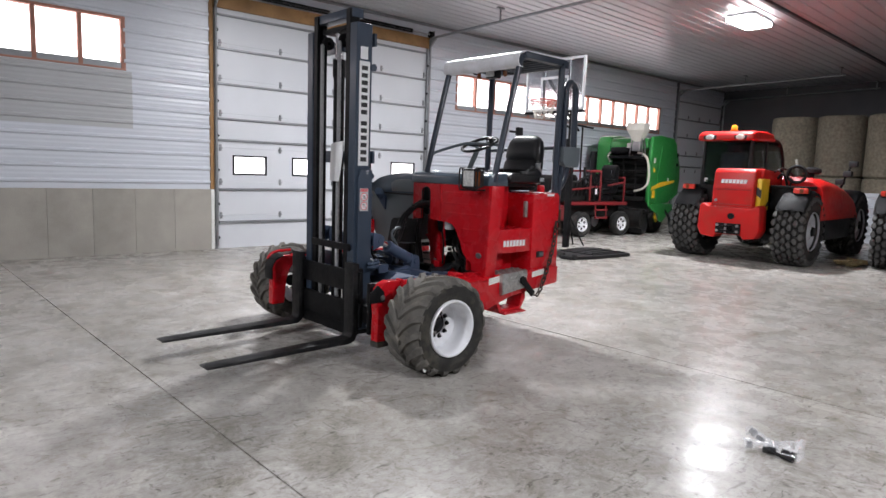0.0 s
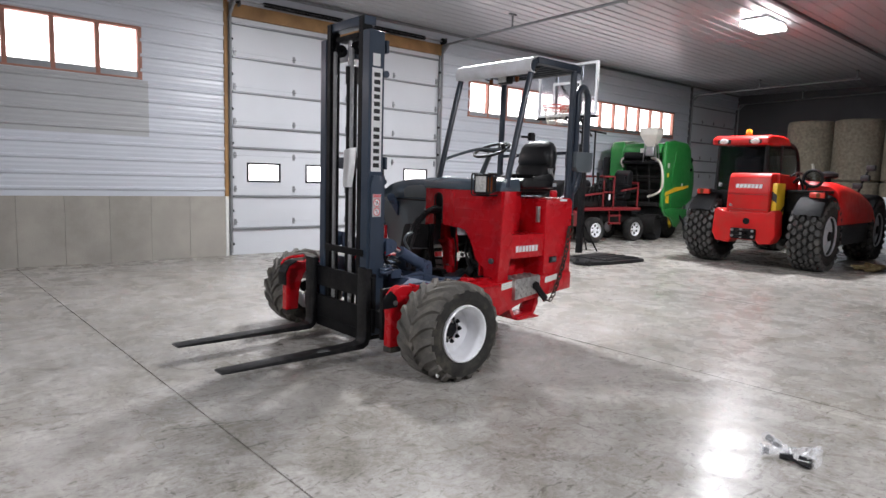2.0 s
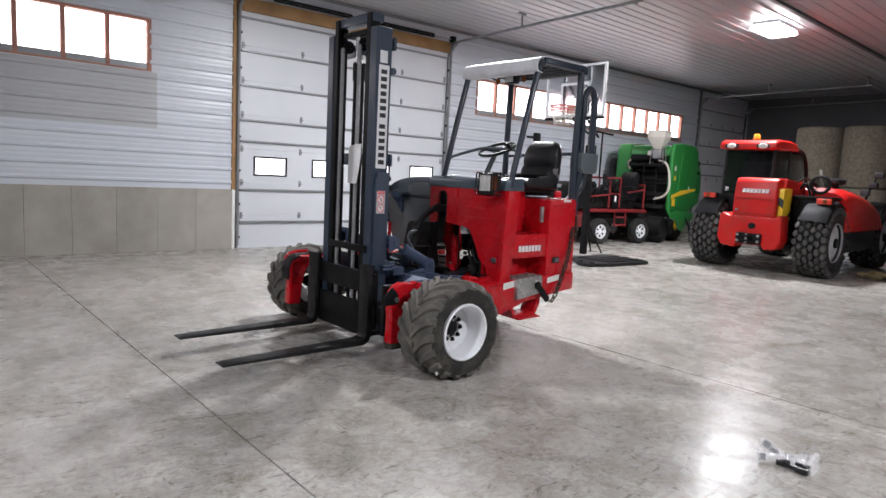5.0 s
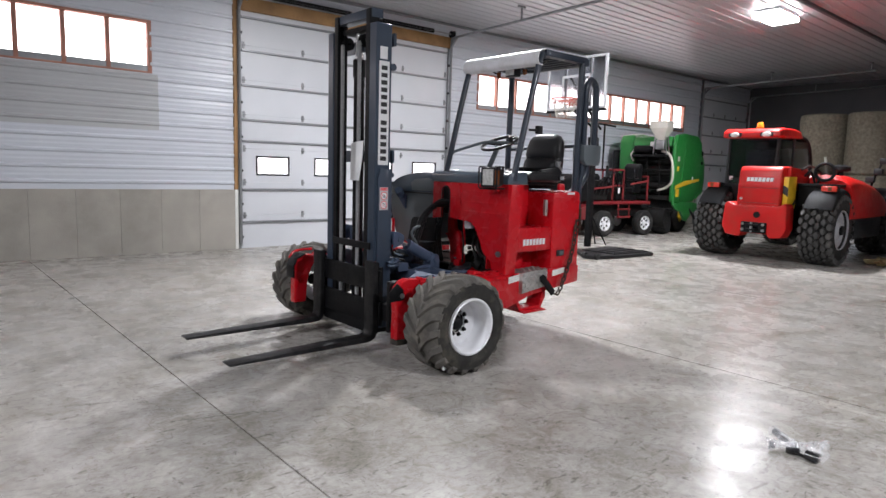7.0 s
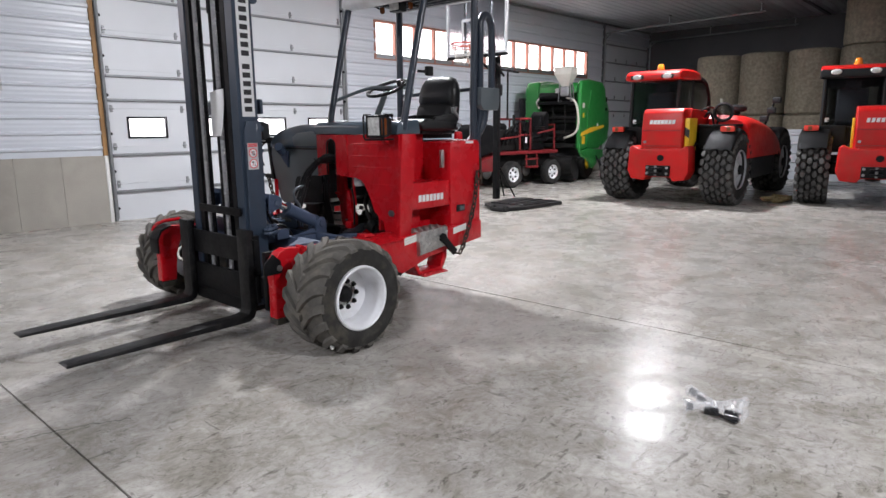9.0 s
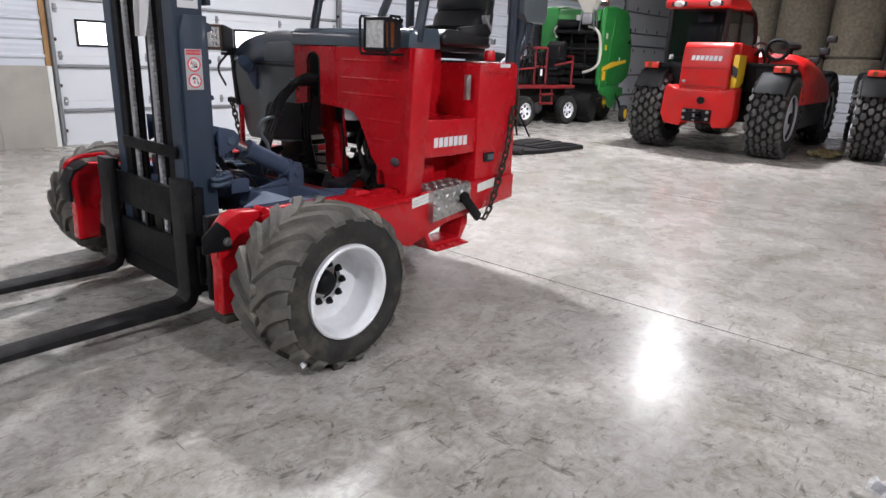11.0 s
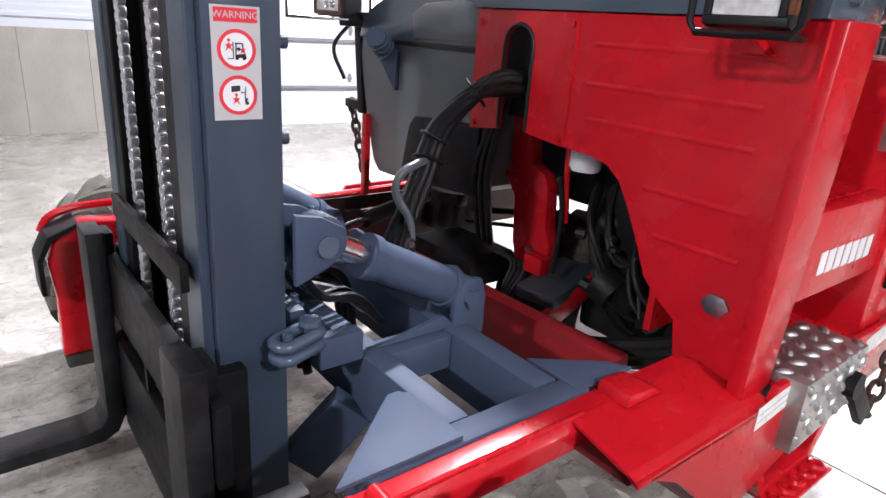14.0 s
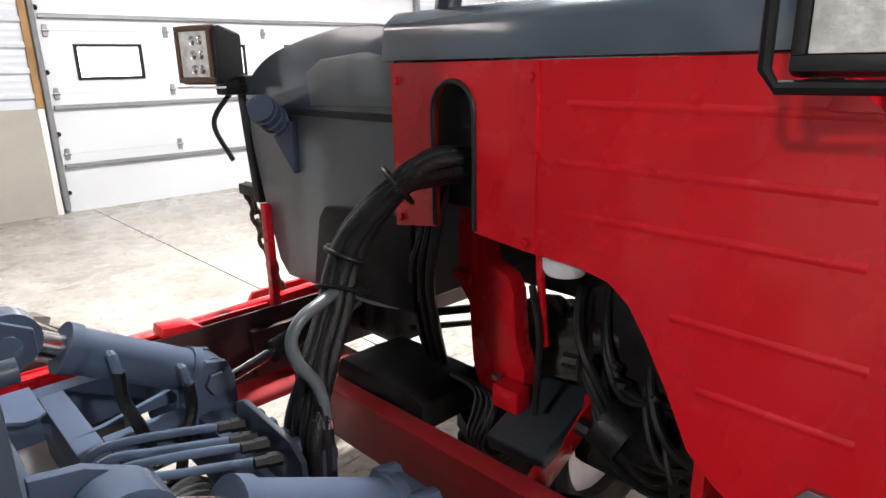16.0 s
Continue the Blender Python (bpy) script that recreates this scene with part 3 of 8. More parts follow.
# timber posts and header of the first door
solo("trim_door_post", box(B(), D1[0] - 0.13, D1[0] - 0.065, -0.03, 0.12, STEM, CEIL - 0.02, 0.004), M_WOOD, "raw spruce post beside the overhead door", "post", kind="structure", m=WALL)
solo("trim_door_post_foot", box(B(), D1[0] - 0.13, D1[0] - 0.075, -0.05, 0.12, 0.0, STEM - 0.003, 0.004), M_CREAMPAINT, "off-white painted foot of the door post", "post", kind="structure", m=WALL)
solo("trim_door_header", box(B(), D1[0] - 0.06, D1[1] + 0.08, -0.035, 0.10, D1[2] - 0.02, D1[2] + 0.20, 0.004), M_WOOD, "raw spruce header above the overhead door", "header", kind="structure", m=WALL)
solo("trim_door_jamb", box(B(), D1[0] - 0.06, D1[0] - 0.005, 0.0, 0.14, 0.0, D1[2] - 0.03), M_STRUT, "grey steel door jamb", "jamb", kind="structure", m=WALL)
solo("trim_door_jamb", box(B(), D1[1] + 0.005, D1[1] + 0.10, 0.0, 0.14, 0.0, D1[2] - 0.03), M_STRUT, "grey steel door jamb", "jamb", kind="structure", m=WALL)
solo("trim_door_post", box(B(), D2[0] - 0.11, D2[0] - 0.04, -0.05, 0.12, 0, CEIL - 0.02, 0.004), M_DARK, "dark post beside the second overhead door", "post", kind="structure", m=WALL)

spr = thing("torsion_spring", WALL, "black torsion spring and shaft above the overhead door", "door spring")
p = B()
cyl(p, (D1[0], -0.12, D1[2] + 0.245), (D1[1] + 0.06, -0.12, D1[2] + 0.245), 0.014, 10)
part("shaft", p, M_STEEL, spr)
for a, z in ((0.2, 1.75), (2.1, 3.7)):
    p = B()
    pts = []
    turns = int((z - a) / 0.02)
    for i in range(turns * 8 + 1):
        t = 2 * math.pi * i / 8
        pts.append((a + (z - a) * i / (turns * 8), -0.12 + 0.035 * math.cos(t), D1[2] + 0.245 + 0.035 * math.sin(t)))
    tube(p, pts, 0.008, 4)
    part("coil", p, M_BLACK, spr)
for s in (D1[0] + 0.05, D1[1] + 0.0):
    p = B()
    lathe(p, [(0.014, -0.04), (0.07, -0.035), (0.06, 0.0), (0.07, 0.035), (0.014, 0.04)], (s, -0.12, D1[2] + 0.245), 'x', 20)
    part("cable_drum", p, M_BLACK, spr)
    part("bearing_plate", box(B(), s + 0.055, s + 0.06, -0.17, -0.002, D1[2] + 0.14, D1[2] + 0.32), M_STRUT, spr)

# lamps under the ceiling: one visible, one from shadows, three added fill
def ceiling_lamp(x, y, power=1.0):
    th = thing("ceiling_lamp", Matrix.Translation((x, y, CEIL)), "bright rectangular high-bay lamp under the ceiling", "ceiling lamp", "shed lamps")
    hs = B()
    prism(hs, [(-0.40, -0.015), (-0.44, -0.060), (0.44, -0.060), (0.40, -0.015)], -0.24, 0.24, 'y', 0.006)
    part("housing", hs, M_WHITE, th)
    df = B()
    box(df, -0.46, 0.46, -0.25, 0.25, -0.145, -0.062, 0.035, seg=3)
    part("diffuser", df, M_LAMP, th, "glowing lamp diffuser")
    la = bpy.data.lights.new("lamp_light", 'AREA')
    la.shape, la.size, la.size_y, la.energy, la.color = 'RECTANGLE', 0.40, 0.26, 330 * power, (0.955, 0.985, 1.0)
    lo = new("lamp_light", la)
    lo.matrix_world = Matrix.Translation((x, y, CEIL - 0.15))
    return th


# first is in view, second follows the fork shadows, the rest are unseen fill
for x, y, pw in ((12.35, 5.75, 0.95), (5.5, 6.8, 0.86), (3.0, -1.5, 0.74), (11.5, -5.5, 0.5), (-4.0, 2.6, 0.80)):
    ceiling_lamp(x, y, pw)

# ---- the truck-mounted forklift (coordinates of the room, moved under its empty) ----
FP = Vector((2.9, 5.0, 0))
fk = thing("forklift", Matrix.Translation(FP), "red and slate-blue truck-mounted forklift with raised black forks", "forklift")


def fp(name, bm, material, label="", parent=None):
    bmesh.ops.translate(bm, verts=bm.verts, vec=-FP)
    return part(name, bm, material, parent or fk, label)


def mir(y):
    return 10.0 - y


def lug_tyre(bm, c, r, w):
    """Agricultural tyre with chevron lugs; axle along y, carcass radius r."""
    h = w / 2
    prof = [(0.205, -h * 0.86), (0.24, -h * 0.985), (r * 0.80, -h * 1.02), (r * 0.92, -h * 0.95), (r * 0.985, -h * 0.72), (r, -h * 0.35), (r, h * 0.35),
            (r * 0.985, h * 0.72), (r * 0.92, h * 0.95), (r * 0.80, h * 1.02), (0.24, h * 0.985), (0.205, h * 0.86)]
    lathe(bm, prof, c, 'y', 56)
    return bm


def tread_lugs(bm, c, r, w, n=18):
    """Chevron lugs, dusty from the yard."""
    h = w / 2
    c = Vector(c)
    for side in (-1, 1):
        for i in range(n):
            t0 = 2 * math.pi * (i + (0.5 if side > 0 else 0)) / n
            rows = []
            for k in range(7):
                f = k / 6
                yy = side * h * (1.0 - 1.03 * f)
                ang = t0 + 0.42 * f ** 1.5
                base = r * (0.90 if k == 0 else 0.955 if k == 1 else 0.985)
                top = r * (0.950 if k == 0 else 1.052 if k == 1 else 1.068)
                hw = 0.029 - 0.007 * f
                row = []
                for rad, sh in ((base, 1.25), (top, 0.8)):
                    for s in (-1, 1):
                        a = ang + s * hw * sh / r * (1.0 if k else 0.9)
                        row.append(bm.verts.new(c + Vector((rad * math.cos(a), yy, rad * math.sin(a)))))
                rows.append(row)
            fs = []
            for k in range(6):
                u, v = rows[k], rows[k + 1]
                fs += [bm.faces.new((u[2], u[3], v[3], v[2])), bm.faces.new((u[0], u[2], v[2], v[0])), bm.faces.new((u[3], u[1], v[1], v[3]))]
            fs += [bm.faces.new((rows[0][0], rows[0][1], rows[0][3], rows[0][2])), bm.faces.new((rows[6][1], rows[6][0], rows[6][2], rows[6][3]))]
            bmesh.ops.recalc_face_normals(bm, faces=fs)
    return bm


def front_wheel(yo, sg):
    """yo: outer face; sg: +1 when the outer face looks to -y."""
    cx, cz = (2.905, 0.352) if sg > 0 else (2.925, 0.352)
    yc = yo + sg * 0.20
    b = B()
    lug_tyre(b, (cx, yc, cz), 0.346, 0.385)
    tyre = fp("tyre", b, M_RUBBER2, "black tyre with dusty chevron lugs")
    tagged(fp("tread", tread_lugs(B(), (cx, yc, cz), 0.346, 0.385), M_RUBBER, "dusty grey chevron-lugged tread", tyre), kind="stuff")
    b = B()
    h = 0.385 / 2
    lathe(b, [(0.346 * 0.93, -h * 0.945), (0.346 * 0.990, -h * 0.72), (0.3475, -h * 0.35), (0.3475, h * 0.35), (0.346 * 0.990, h * 0.72), (0.346 * 0.93, h * 0.945), (0.30, 0.0)], (cx, yc, cz), 'y', 56)
    fp("tread_face", b, M_RUBBER, "dusty tread face", tyre)
    b = B()
    lathe(b, [(0.212, 0.030 * sg), (0.210, 0.012 * sg), (0.201, 0.006 * sg), (0.192, 0.012 * sg), (0.186, 0.035 * sg), (0.179, 0.06 * sg), (0.174, 0.14 * sg),
              (0.165, 0.170 * sg), (0.085, 0.178 * sg), (0.08, 0.20 * sg), (0.20, 0.28 * sg), (0.215, 0.20 * sg)], (cx, yo, cz), 'y', 56)
    rim = fp("rim", b, M_WHITE, "white deep-dished steel rim")
    b = B()
    lathe(b, [(0.0005, 0.150 * sg), (0.030, 0.152 * sg), (0.042, 0.158 * sg), (0.052, 0.172 * sg), (0.056, 0.196 * sg), (0.0005, 0.196 * sg)], (cx, yo, cz), 'y', 28)
    fp("hub", b, M_BLACK, "black wheel hub", rim)
    for i in range(9):
        t = 2 * math.pi * i / 9
        p = Vector((cx + 0.088 * math.cos(t), yo + 0.156 * sg, cz + 0.088 * math.sin(t)))
        b = B()
        cyl(b, p, p + Vector((0, 0.022 * sg, 0)), 0.008, 10, 0.019)
        fp("wheel_nut", b, M_BLACK, "", rim)
    return tyre


t1 = front_wheel(3.72, 1)
front_wheel(mir(3.72), -1)
b = B()
box(b, -0.035, 0.035, -0.004, 0.004, -0.025, 0.025, 0.001, Matrix.Translation((2.70, 3.80, 0.082)) @ Matrix.Rotation(0.5, 4, 'Z') @ Matrix.Rotation(-0.6, 4, 'X'))
fp("tape_scrap", b, M_PAPER, "grey scrap of tape stuck on the tread", t1)
# rear steer wheel, under the body
b = B()
lug_tyre(b, (4.25, 5.05, 0.335), 0.312, 0.36)
rw = fp("rear_tyre", b, M_RUBBER2)
tagged(fp("tread", tread_lugs(B(), (4.25, 5.05, 0.335), 0.312, 0.36), M_RUBBER2, "", rw), kind="stuff")
b = B()
lathe(b, [(0.22, -0.12), (0.05, -0.08), (0.05, 0.08), (0.22, 0.12)], (4.25, 5.05, 0.335), 'y', 30)
fp("rear_rim", b, M_WHITE)


# fender frames, both sides
def fender(near):
    f = (lambda y: y) if near else (lambda y: 10.07 - y)
    o = 0.03

    def sh(pts):
        return [(p[0] + o, p[1]) for p in pts]
    # cast nose leg that curls over the wheel
    b = B()
    prism(b, sh([(2.540, 0.20), (2.545, 0.40), (2.532, 0.53), (2.552, 0.595), (2.592, 0.638), (2.640, 0.655), (2.745, 0.648), (2.757, 0.62), (2.762, 0.575),
                 (2.722, 0.52), (2.685, 0.42), (2.662, 0.20)]), f(4.195), f(4.275), 'y', 0.010, seg=3)
    leg = fp("fender_leg", b, M_RED, "glossy red cast fender leg")
    b = B()
    cyl(b, (2.775 + o, f(4.205), 0.640), (2.775 + o, f(4.265), 0.640), 0.016, 12)
    fp("leg_pin", b, M_RED, "", leg)
    b = B()
    box(b, 2.545 + o, 2.668 + o, min(f(4.192), f(4.285)), max(f(4.192), f(4.285)), 0.155, 0.198, 0.010)
    fp("rubber_foot", b, M_RUBBER2)
    # top rail, its outer lip and the weld ridge
    b = B()
    prism(b, [(f(4.222), 0.570), (f(4.222), 0.612), (f(4.238), 0.631), (f(4.284), 0.633), (f(4.284), 0.570)], 2.75 + o, 3.70 if near else 3.30, 'x', 0.004)
    rail = fp("top_rail", b, M_RED)
    b = B()
    tube(b, [(2.78 + o, f(4.240), 0.631), (3.0, f(4.240), 0.632), (3.26, f(4.240), 0.631)], 0.0055, 8)
    fp("weld_bead", b, M_RED, "", rail)
    # wide rear fender plate, outer skirt and arch liner
    y_out = f(4.077 if near else 4.12)
    b = B()
    prism(b, [(f(4.238), 0.634), (f(4.10), 0.600), (y_out, 0.588), (y_out, 0.578), (f(4.10), 0.590), (f(4.238), 0.624)], 3.225, 3.70, 'x', 0.003)
    fp("fender_top", b, M_RED)
    b = B()
    prism(b, [(3.225, 0.592), (3.28, 0.575), (3.36, 0.535), (3.43, 0.475), (3.49, 0.42), (3.545, 0.365), (3.62, 0.335), (3.92, 0.42), (4.57, 0.485), (4.57, 0.635), (3.72, 0.625), (3.70, 0.592)], f(4.077), f(4.095), 'y', 0.004)
    fp("outer_skirt", b, M_RED)
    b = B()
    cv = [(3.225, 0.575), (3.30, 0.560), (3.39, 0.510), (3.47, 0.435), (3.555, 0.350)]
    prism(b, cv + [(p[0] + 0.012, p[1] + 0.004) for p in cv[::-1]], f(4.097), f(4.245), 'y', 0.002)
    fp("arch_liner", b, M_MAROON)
    b = B()
    prism(b, [(3.345, 0.630), (3.352, 0.660), (3.43, 0.654), (3.47, 0.630)], f(4.200), f(4.280), 'y', 0.008)
    fp("frame_tab", b, M_RED)
    if near:
        # black bracket and bolt at the fender's nose
        b = B()
        prism(b, sh([(2.46, 0.50), (2.46, 0.575), (2.53, 0.635), (2.585, 0.585), (2.595, 0.505)]), f(4.176), f(4.193), 'y', 0.006)
        br = fp("nose_bracket", b, M_BLACK)
        b = B()
        cyl(b, (2.570 + o, f(4.160), 0.54), (2.570 + o, f(4.175), 0.54), 0.013, 6)
        cyl(b, (2.570 + o, f(4.170), 0.54), (2.570 + o, f(4.176), 0.54), 0.020, 14)
        fp("bolt", b, M_STEEL, "", br)
    else:
        b = B()
        prism(b, sh([(2.500, 0.445), (2.500, 0.56), (2.535, 0.632), (2.62, 0.668), (2.625, 0.655), (2.548, 0.62), (2.515, 0.555), (2.515, 0.445)]), f(4.20), f(4.332), 'y', 0.003)
        fp("nose_guard", b, M_BLACK, "black guard plate on the fender's nose")
        b = B()
        tube(b, [(2.53 + o, f(4.200), 0.615), (2.56 + o, f(4.200), 0.660), (2.64 + o, f(4.200), 0.684), (2.76 + o, f(4.21), 0.690)], 0.013, 8, 4)
        fp("nose_rim", b, M_RED)
    # lower longitudinal beam
    b = B()
    # far beam gets the red with shade in its colour, near beam plain red
    box(b, 3.60, 4.55, min(f(4.22), f(4.31)), max(f(4.22), f(4.31)), 0.43, 0.58, 0.006)
    fp("inner_beam", b, M_RED if near else M_SHADEGRIME)


fender(True)
fender(False)
# reflective tape on the side frames
for x0, x1, z0, z1, sl in ((3.635, 3.80, 0.545, 0.600, 0.02), (4.20, 4.365, 0.560, 0.612, 0.02)):
    for yy in (4.0755, mir(4.0755)):
        b = B()
        prism(b, [(x0, z0), (x1, z0 + sl), (x1, z1 + sl), (x0, z1)], yy - 0.001, yy + 0.001, 'y')
        tape = fp("reflective_tape", b, M_REFL, "white reflective tape")
        if yy < 5 and x0 < 4:
            for k in range(2):
                b = B()
                q = 0.018 * (k + 1)
                prism(b, [(x0 + 0.004, z0 + q), (x1 - 0.004, z0 + sl + q), (x1 - 0.004, z0 + sl + q + 0.003), (x0 + 0.004, z0 + q + 0.003)], yy - 0.0016, yy - 0.001, 'y')
                fp("tape_line", b, M_DECAL, "", tape)

# ---- mast ----
def mast_rail(name, x0, x1, y0, y1, z0, z1, material, open_to):
    """C-shaped rail, open towards +y or -y."""
    t = 0.022
    b = B()
    if open_to > 0:
        prof = [(x0, y0), (x1, y0), (x1, y1), (x1 - t, y1), (x1 - t, y0 + t), (x0 + t, y0 + t), (x0 + t, y1), (x0, y1)]
    else:
        prof = [(x0, y1), (x1, y1), (x1, y0), (x1 - t, y0), (x1 - t, y1 - t), (x0 + t, y1 - t), (x0 + t, y0), (x0, y0)]
    prism(b, prof, z0, z1, 'z', 0.004, seg=1)
    return fp(name, b, material)


near_rail = mast_rail("outer_mast_rail", 2.700, 2.848, 4.700, 4.795, 0.16, 2.60, M_SLATE, 1)
b = B()
prism(b, [(2.718, 0.18), (2.718, 1.40), (2.742, 1.47), (2.852, 1.47), (2.852, 0.18)], 4.674, 4.6995, 'y', 0.003)
fp("mast_cheek_plate", b, M_SLATE, "", near_rail)
mast_rail("outer_mast_rail", 2.700, 2.820, 5.34, 5.425, 0.16, 2.60, M_SLATE, -1)
mast_rail("inner_mast_rail", 2.704, 2.800, 4.802, 4.860, 0.22, 2.72, M_BLACK, 1)
mast_rail("inner_mast_rail", 2.704, 2.800, 5.275, 5.333, 0.22, 2.72, M_BLACK, -1)
for nm, x0, x1, y0, y1, z0, z1 in (("top_crossbar", 2.72, 2.83, 4.80, 5.325, 2.655, 2.725), ("back_crossbar", 2.876, 2.90, 4.71, 5.42, 2.44, 2.54),
                                   ("back_crossbar", 2.876, 2.90, 4.71, 5.42, 1.52, 1.62), ("back_crossbar", 2.876, 2.91, 4.71, 5.42, 0.62, 0.74),
                                   ("mid_crossbar", 2.672, 2.690, 4.73, 5.29, 0.815, 0.872), ("bottom_crossbar", 2.72, 2.90, 4.71, 5.42, 0.12, 0.215)):
    fp(nm, box(B(), x0, x1, y0, y1, z0, z1, 0.005), M_SLATE if nm[:3] not in ("mid", "bot") else M_BLACK)
for yy in (5.09,):
    b = B()
    cyl(b, (2.80, yy, 0.22), (2.80, yy, 2.30), 0.046, 22)
    cyl(b, (2.80, yy, 2.22), (2.80, yy, 2.36), 0.054, 22)
    lc = fp("lift_cylinder", b, M_BLACK, "black lift cylinder")
    b = B()
    cyl(b, (2.80, yy, 2.36), (2.80, yy, 2.60), 0.034, 18)
    fp("piston_rod", b, M_CHROME, "chromed piston rod", lc)
b = B()
box(b, 2.74, 2.84, 4.92, 5.26, 2.575, 2.61, 0.004)
for yy in (4.97, 5.22):
    lathe(b, [(0.012, -0.018), (0.052, -0.018), (0.042, -0.008), (0.042, 0.008), (0.052, 0.018), (0.012, 0.018)], (2.77, yy, 2.50), 'y', 20)
fp("chain_sheave", b, M_BLACK)
for zz, q in ((2.27, 0.028), (1.42, 0.022)):
    fp("mast_boss", cyl(B(), (2.855, 4.680, zz), (2.855, 4.70, zz), q, 14), M_SLATE)
for zz in (1.268, 1.10, 0.85):
    fp("mast_bolt", cyl(B(), (2.849, 4.700, zz), (2.872, 4.700, zz), 0.012, 10), M_SLATE)


def leaf_chain(x, y, z0, z1):
    """Bright figure-eight plates, staggered, with pin heads."""
    b = B()
    pitch = 0.026
    k = int((z1 - z0) / pitch)
    for i in range(k):
        z = z0 + pitch * i
        for j, w in enumerate((-0.014, -0.005, 0.005, 0.014)):
            zz = z + (0.5 * pitch if j % 2 else 0.0)
            box(b, x - 0.011, x + 0.009, y + w - 0.0033, y + w + 0.0033, zz - 0.0115, zz + 0.0115, 0.004, None, 1)
        cyl(b, (x - 0.003, y - 0.021, z), (x - 0.003, y + 0.021, z), 0.005, 6)
    return b


for yy in (4.97, 5.225):
    tagged(fp("lift_chain", leaf_chain(2.722, yy, 0.36, 2.50), M_CHAIN, "bright steel leaf chain"), kind="stuff")

# name strip on the mast: plain bars for the maker's lettering
b = B()
box(b, 2.728, 2.826, 4.6975, 4.6995, 1.50, 2.31)
strip = fp("name_strip", b, M_WHITEP, "white name strip on the mast", near_rail)
b = B()
box(b, 2.735, 2.805, 4.6973, 4.6995, 2.325, 2.42, 0.0005)
fp("badge", b, M_WHITEP, "white maker's badge", near_rail)
z = 2.275
for word in (7, 6):
    for k in range(word):
        b = B()
        box(b, 2.748, 2.806, 4.6964, 4.6976, z - 0.034, z)
        fp("letter_bar", b, M_DECBLK, "black lettering bar", strip)
        z -= 0.0565
    z -= 0.03

# warning decal
DX, DY = 2.774, 4.6735
b = B()
box(b, 2.733, 2.815, DY - 0.0012, DY, 1.140, 1.322)
decal = fp("warning_decal", b, M_DECAL, "silver-grey warning decal with two red rings", near_rail)
b = B()
box(b, 2.738, 2.810, DY - 0.0020, DY - 0.0012, 1.2965, 1.3185)
band = fp("warning_band", b, M_DECRED, "", decal)
wt = new("warning_lettering", text_mesh("WARNING", 0.0158, 0.0003))
wt.data.materials.append(M_DECAL)
wt.matrix_world = Matrix.Translation(Vector((DX, DY - 0.0023, 1.3075)) - FP) @ Matrix.Rotation(radians(90), 4, 'X')
wt.parent = band


def picto(name, material, z, shapes, discs=(), label=""):
    """Flat print: polygons and discs in millimetres round the ring's centre."""
    b = B()
    for pts in shapes:
        prism(b, [(DX + px / 1000, z + pz / 1000) for px, pz in pts], DY - 0.0028, DY - 0.0022, 'y')
    for px, pz, r in discs:
        cyl(b, (DX + px / 1000, DY - 0.0028, z + pz / 1000), (DX + px / 1000, DY - 0.0022, z + pz / 1000), r / 1000, 12)
    return fp(name, b, material, label, decal)


STAR = [(0, 8), (2, 3), (7, 4), (3, 0), (6, -8), (1.5, -3), (-1.5, -3), (-6, -8), (-3, 0), (-7, 4), (-2, 3)]
for zz in (1.254, 1.181):
    b = B()
    lathe(b, [(0.0265, -0.0006), (0.0325, -0.0006), (0.0325, 0.0), (0.0265, 0.0)], (DX, DY - 0.0014, zz), 'y', 40)
    fp("prohibition_ring", b, M_DECRED, "red prohibition ring", decal)
    b = B()
    cyl(b, (DX, DY - 0.0021, zz), (DX, DY - 0.0012, zz), 0.0264, 32)
    fp("ring_field", b, M_WHITEP, "", decal)
# a fork truck with a struck-out figure before it, and one lifted on its forks
picto("pictogram", M_DECBLK, 1.254, [[(-3, -13), (-3, -8), (14, -6), (16, -13)], [(-3, -9), (-1, -9), (0, 10), (-2, 10)], [(-3, 9), (10, 9), (10, 11), (-3, 11)], [(9, -4), (11, -4), (11, 10), (9, 10)],
                                     [(-7, -14), (-5.5, -14), (-5.5, 12), (-7, 12)], [(-16, -15), (-6, -15), (-6, -13.5), (-16, -13.5)]], [(0, -13, 3.2), (12, -13, 3.2), (3, 1, 3)], "black fork truck pictogram")
picto("figure", M_DECRED, 1.254, [[(px - 13, pz + 5) for px, pz in STAR], [(px * 0.8 + 10, pz * 0.8 - 1) for px, pz in STAR]], [(-13, 15, 2.6)], "red struck-out figure")
picto("pictogram", M_DECBLK, 1.181, [[(-12, 5), (3, 7), (3, 16), (-12, 15)], [(10, -10), (11.5, -10), (13, 14), (11.5, 14)], [(4, 3), (11, 4), (11, 6), (4, 5)], [(11, -12), (16, -8), (15, -4), (11, -6)]], [(14, -13, 3.2)], "black raised load pictogram")
picto("figure", M_DECRED, 1.181, [[(px - 4, pz - 8) for px, pz in STAR]], [(-4, 1, 2.6)], "red struck-out figure")

# paper sheet taped to the rail, curling
b = B()
rows = []
for i in range(7):
    f = i / 6
    z = 1.67 - 0.30 * f
    rows.append([b.verts.new((2.672 - 0.03 * f * f * (0.4 + g) - 0.012 * math.sin(3 * g), 5.005 - 0.185 * g - 0.03 * max(0, f - 0.7) * (1 - g), z + 0.02 * g * (1 - f))) for g in (0, 0.25, 0.5, 0.75, 1)])
for i in range(6):
    for j in range(4):
        b.faces.new((rows[i][j], rows[i][j + 1], rows[i + 1][j + 1], rows[i + 1][j]))
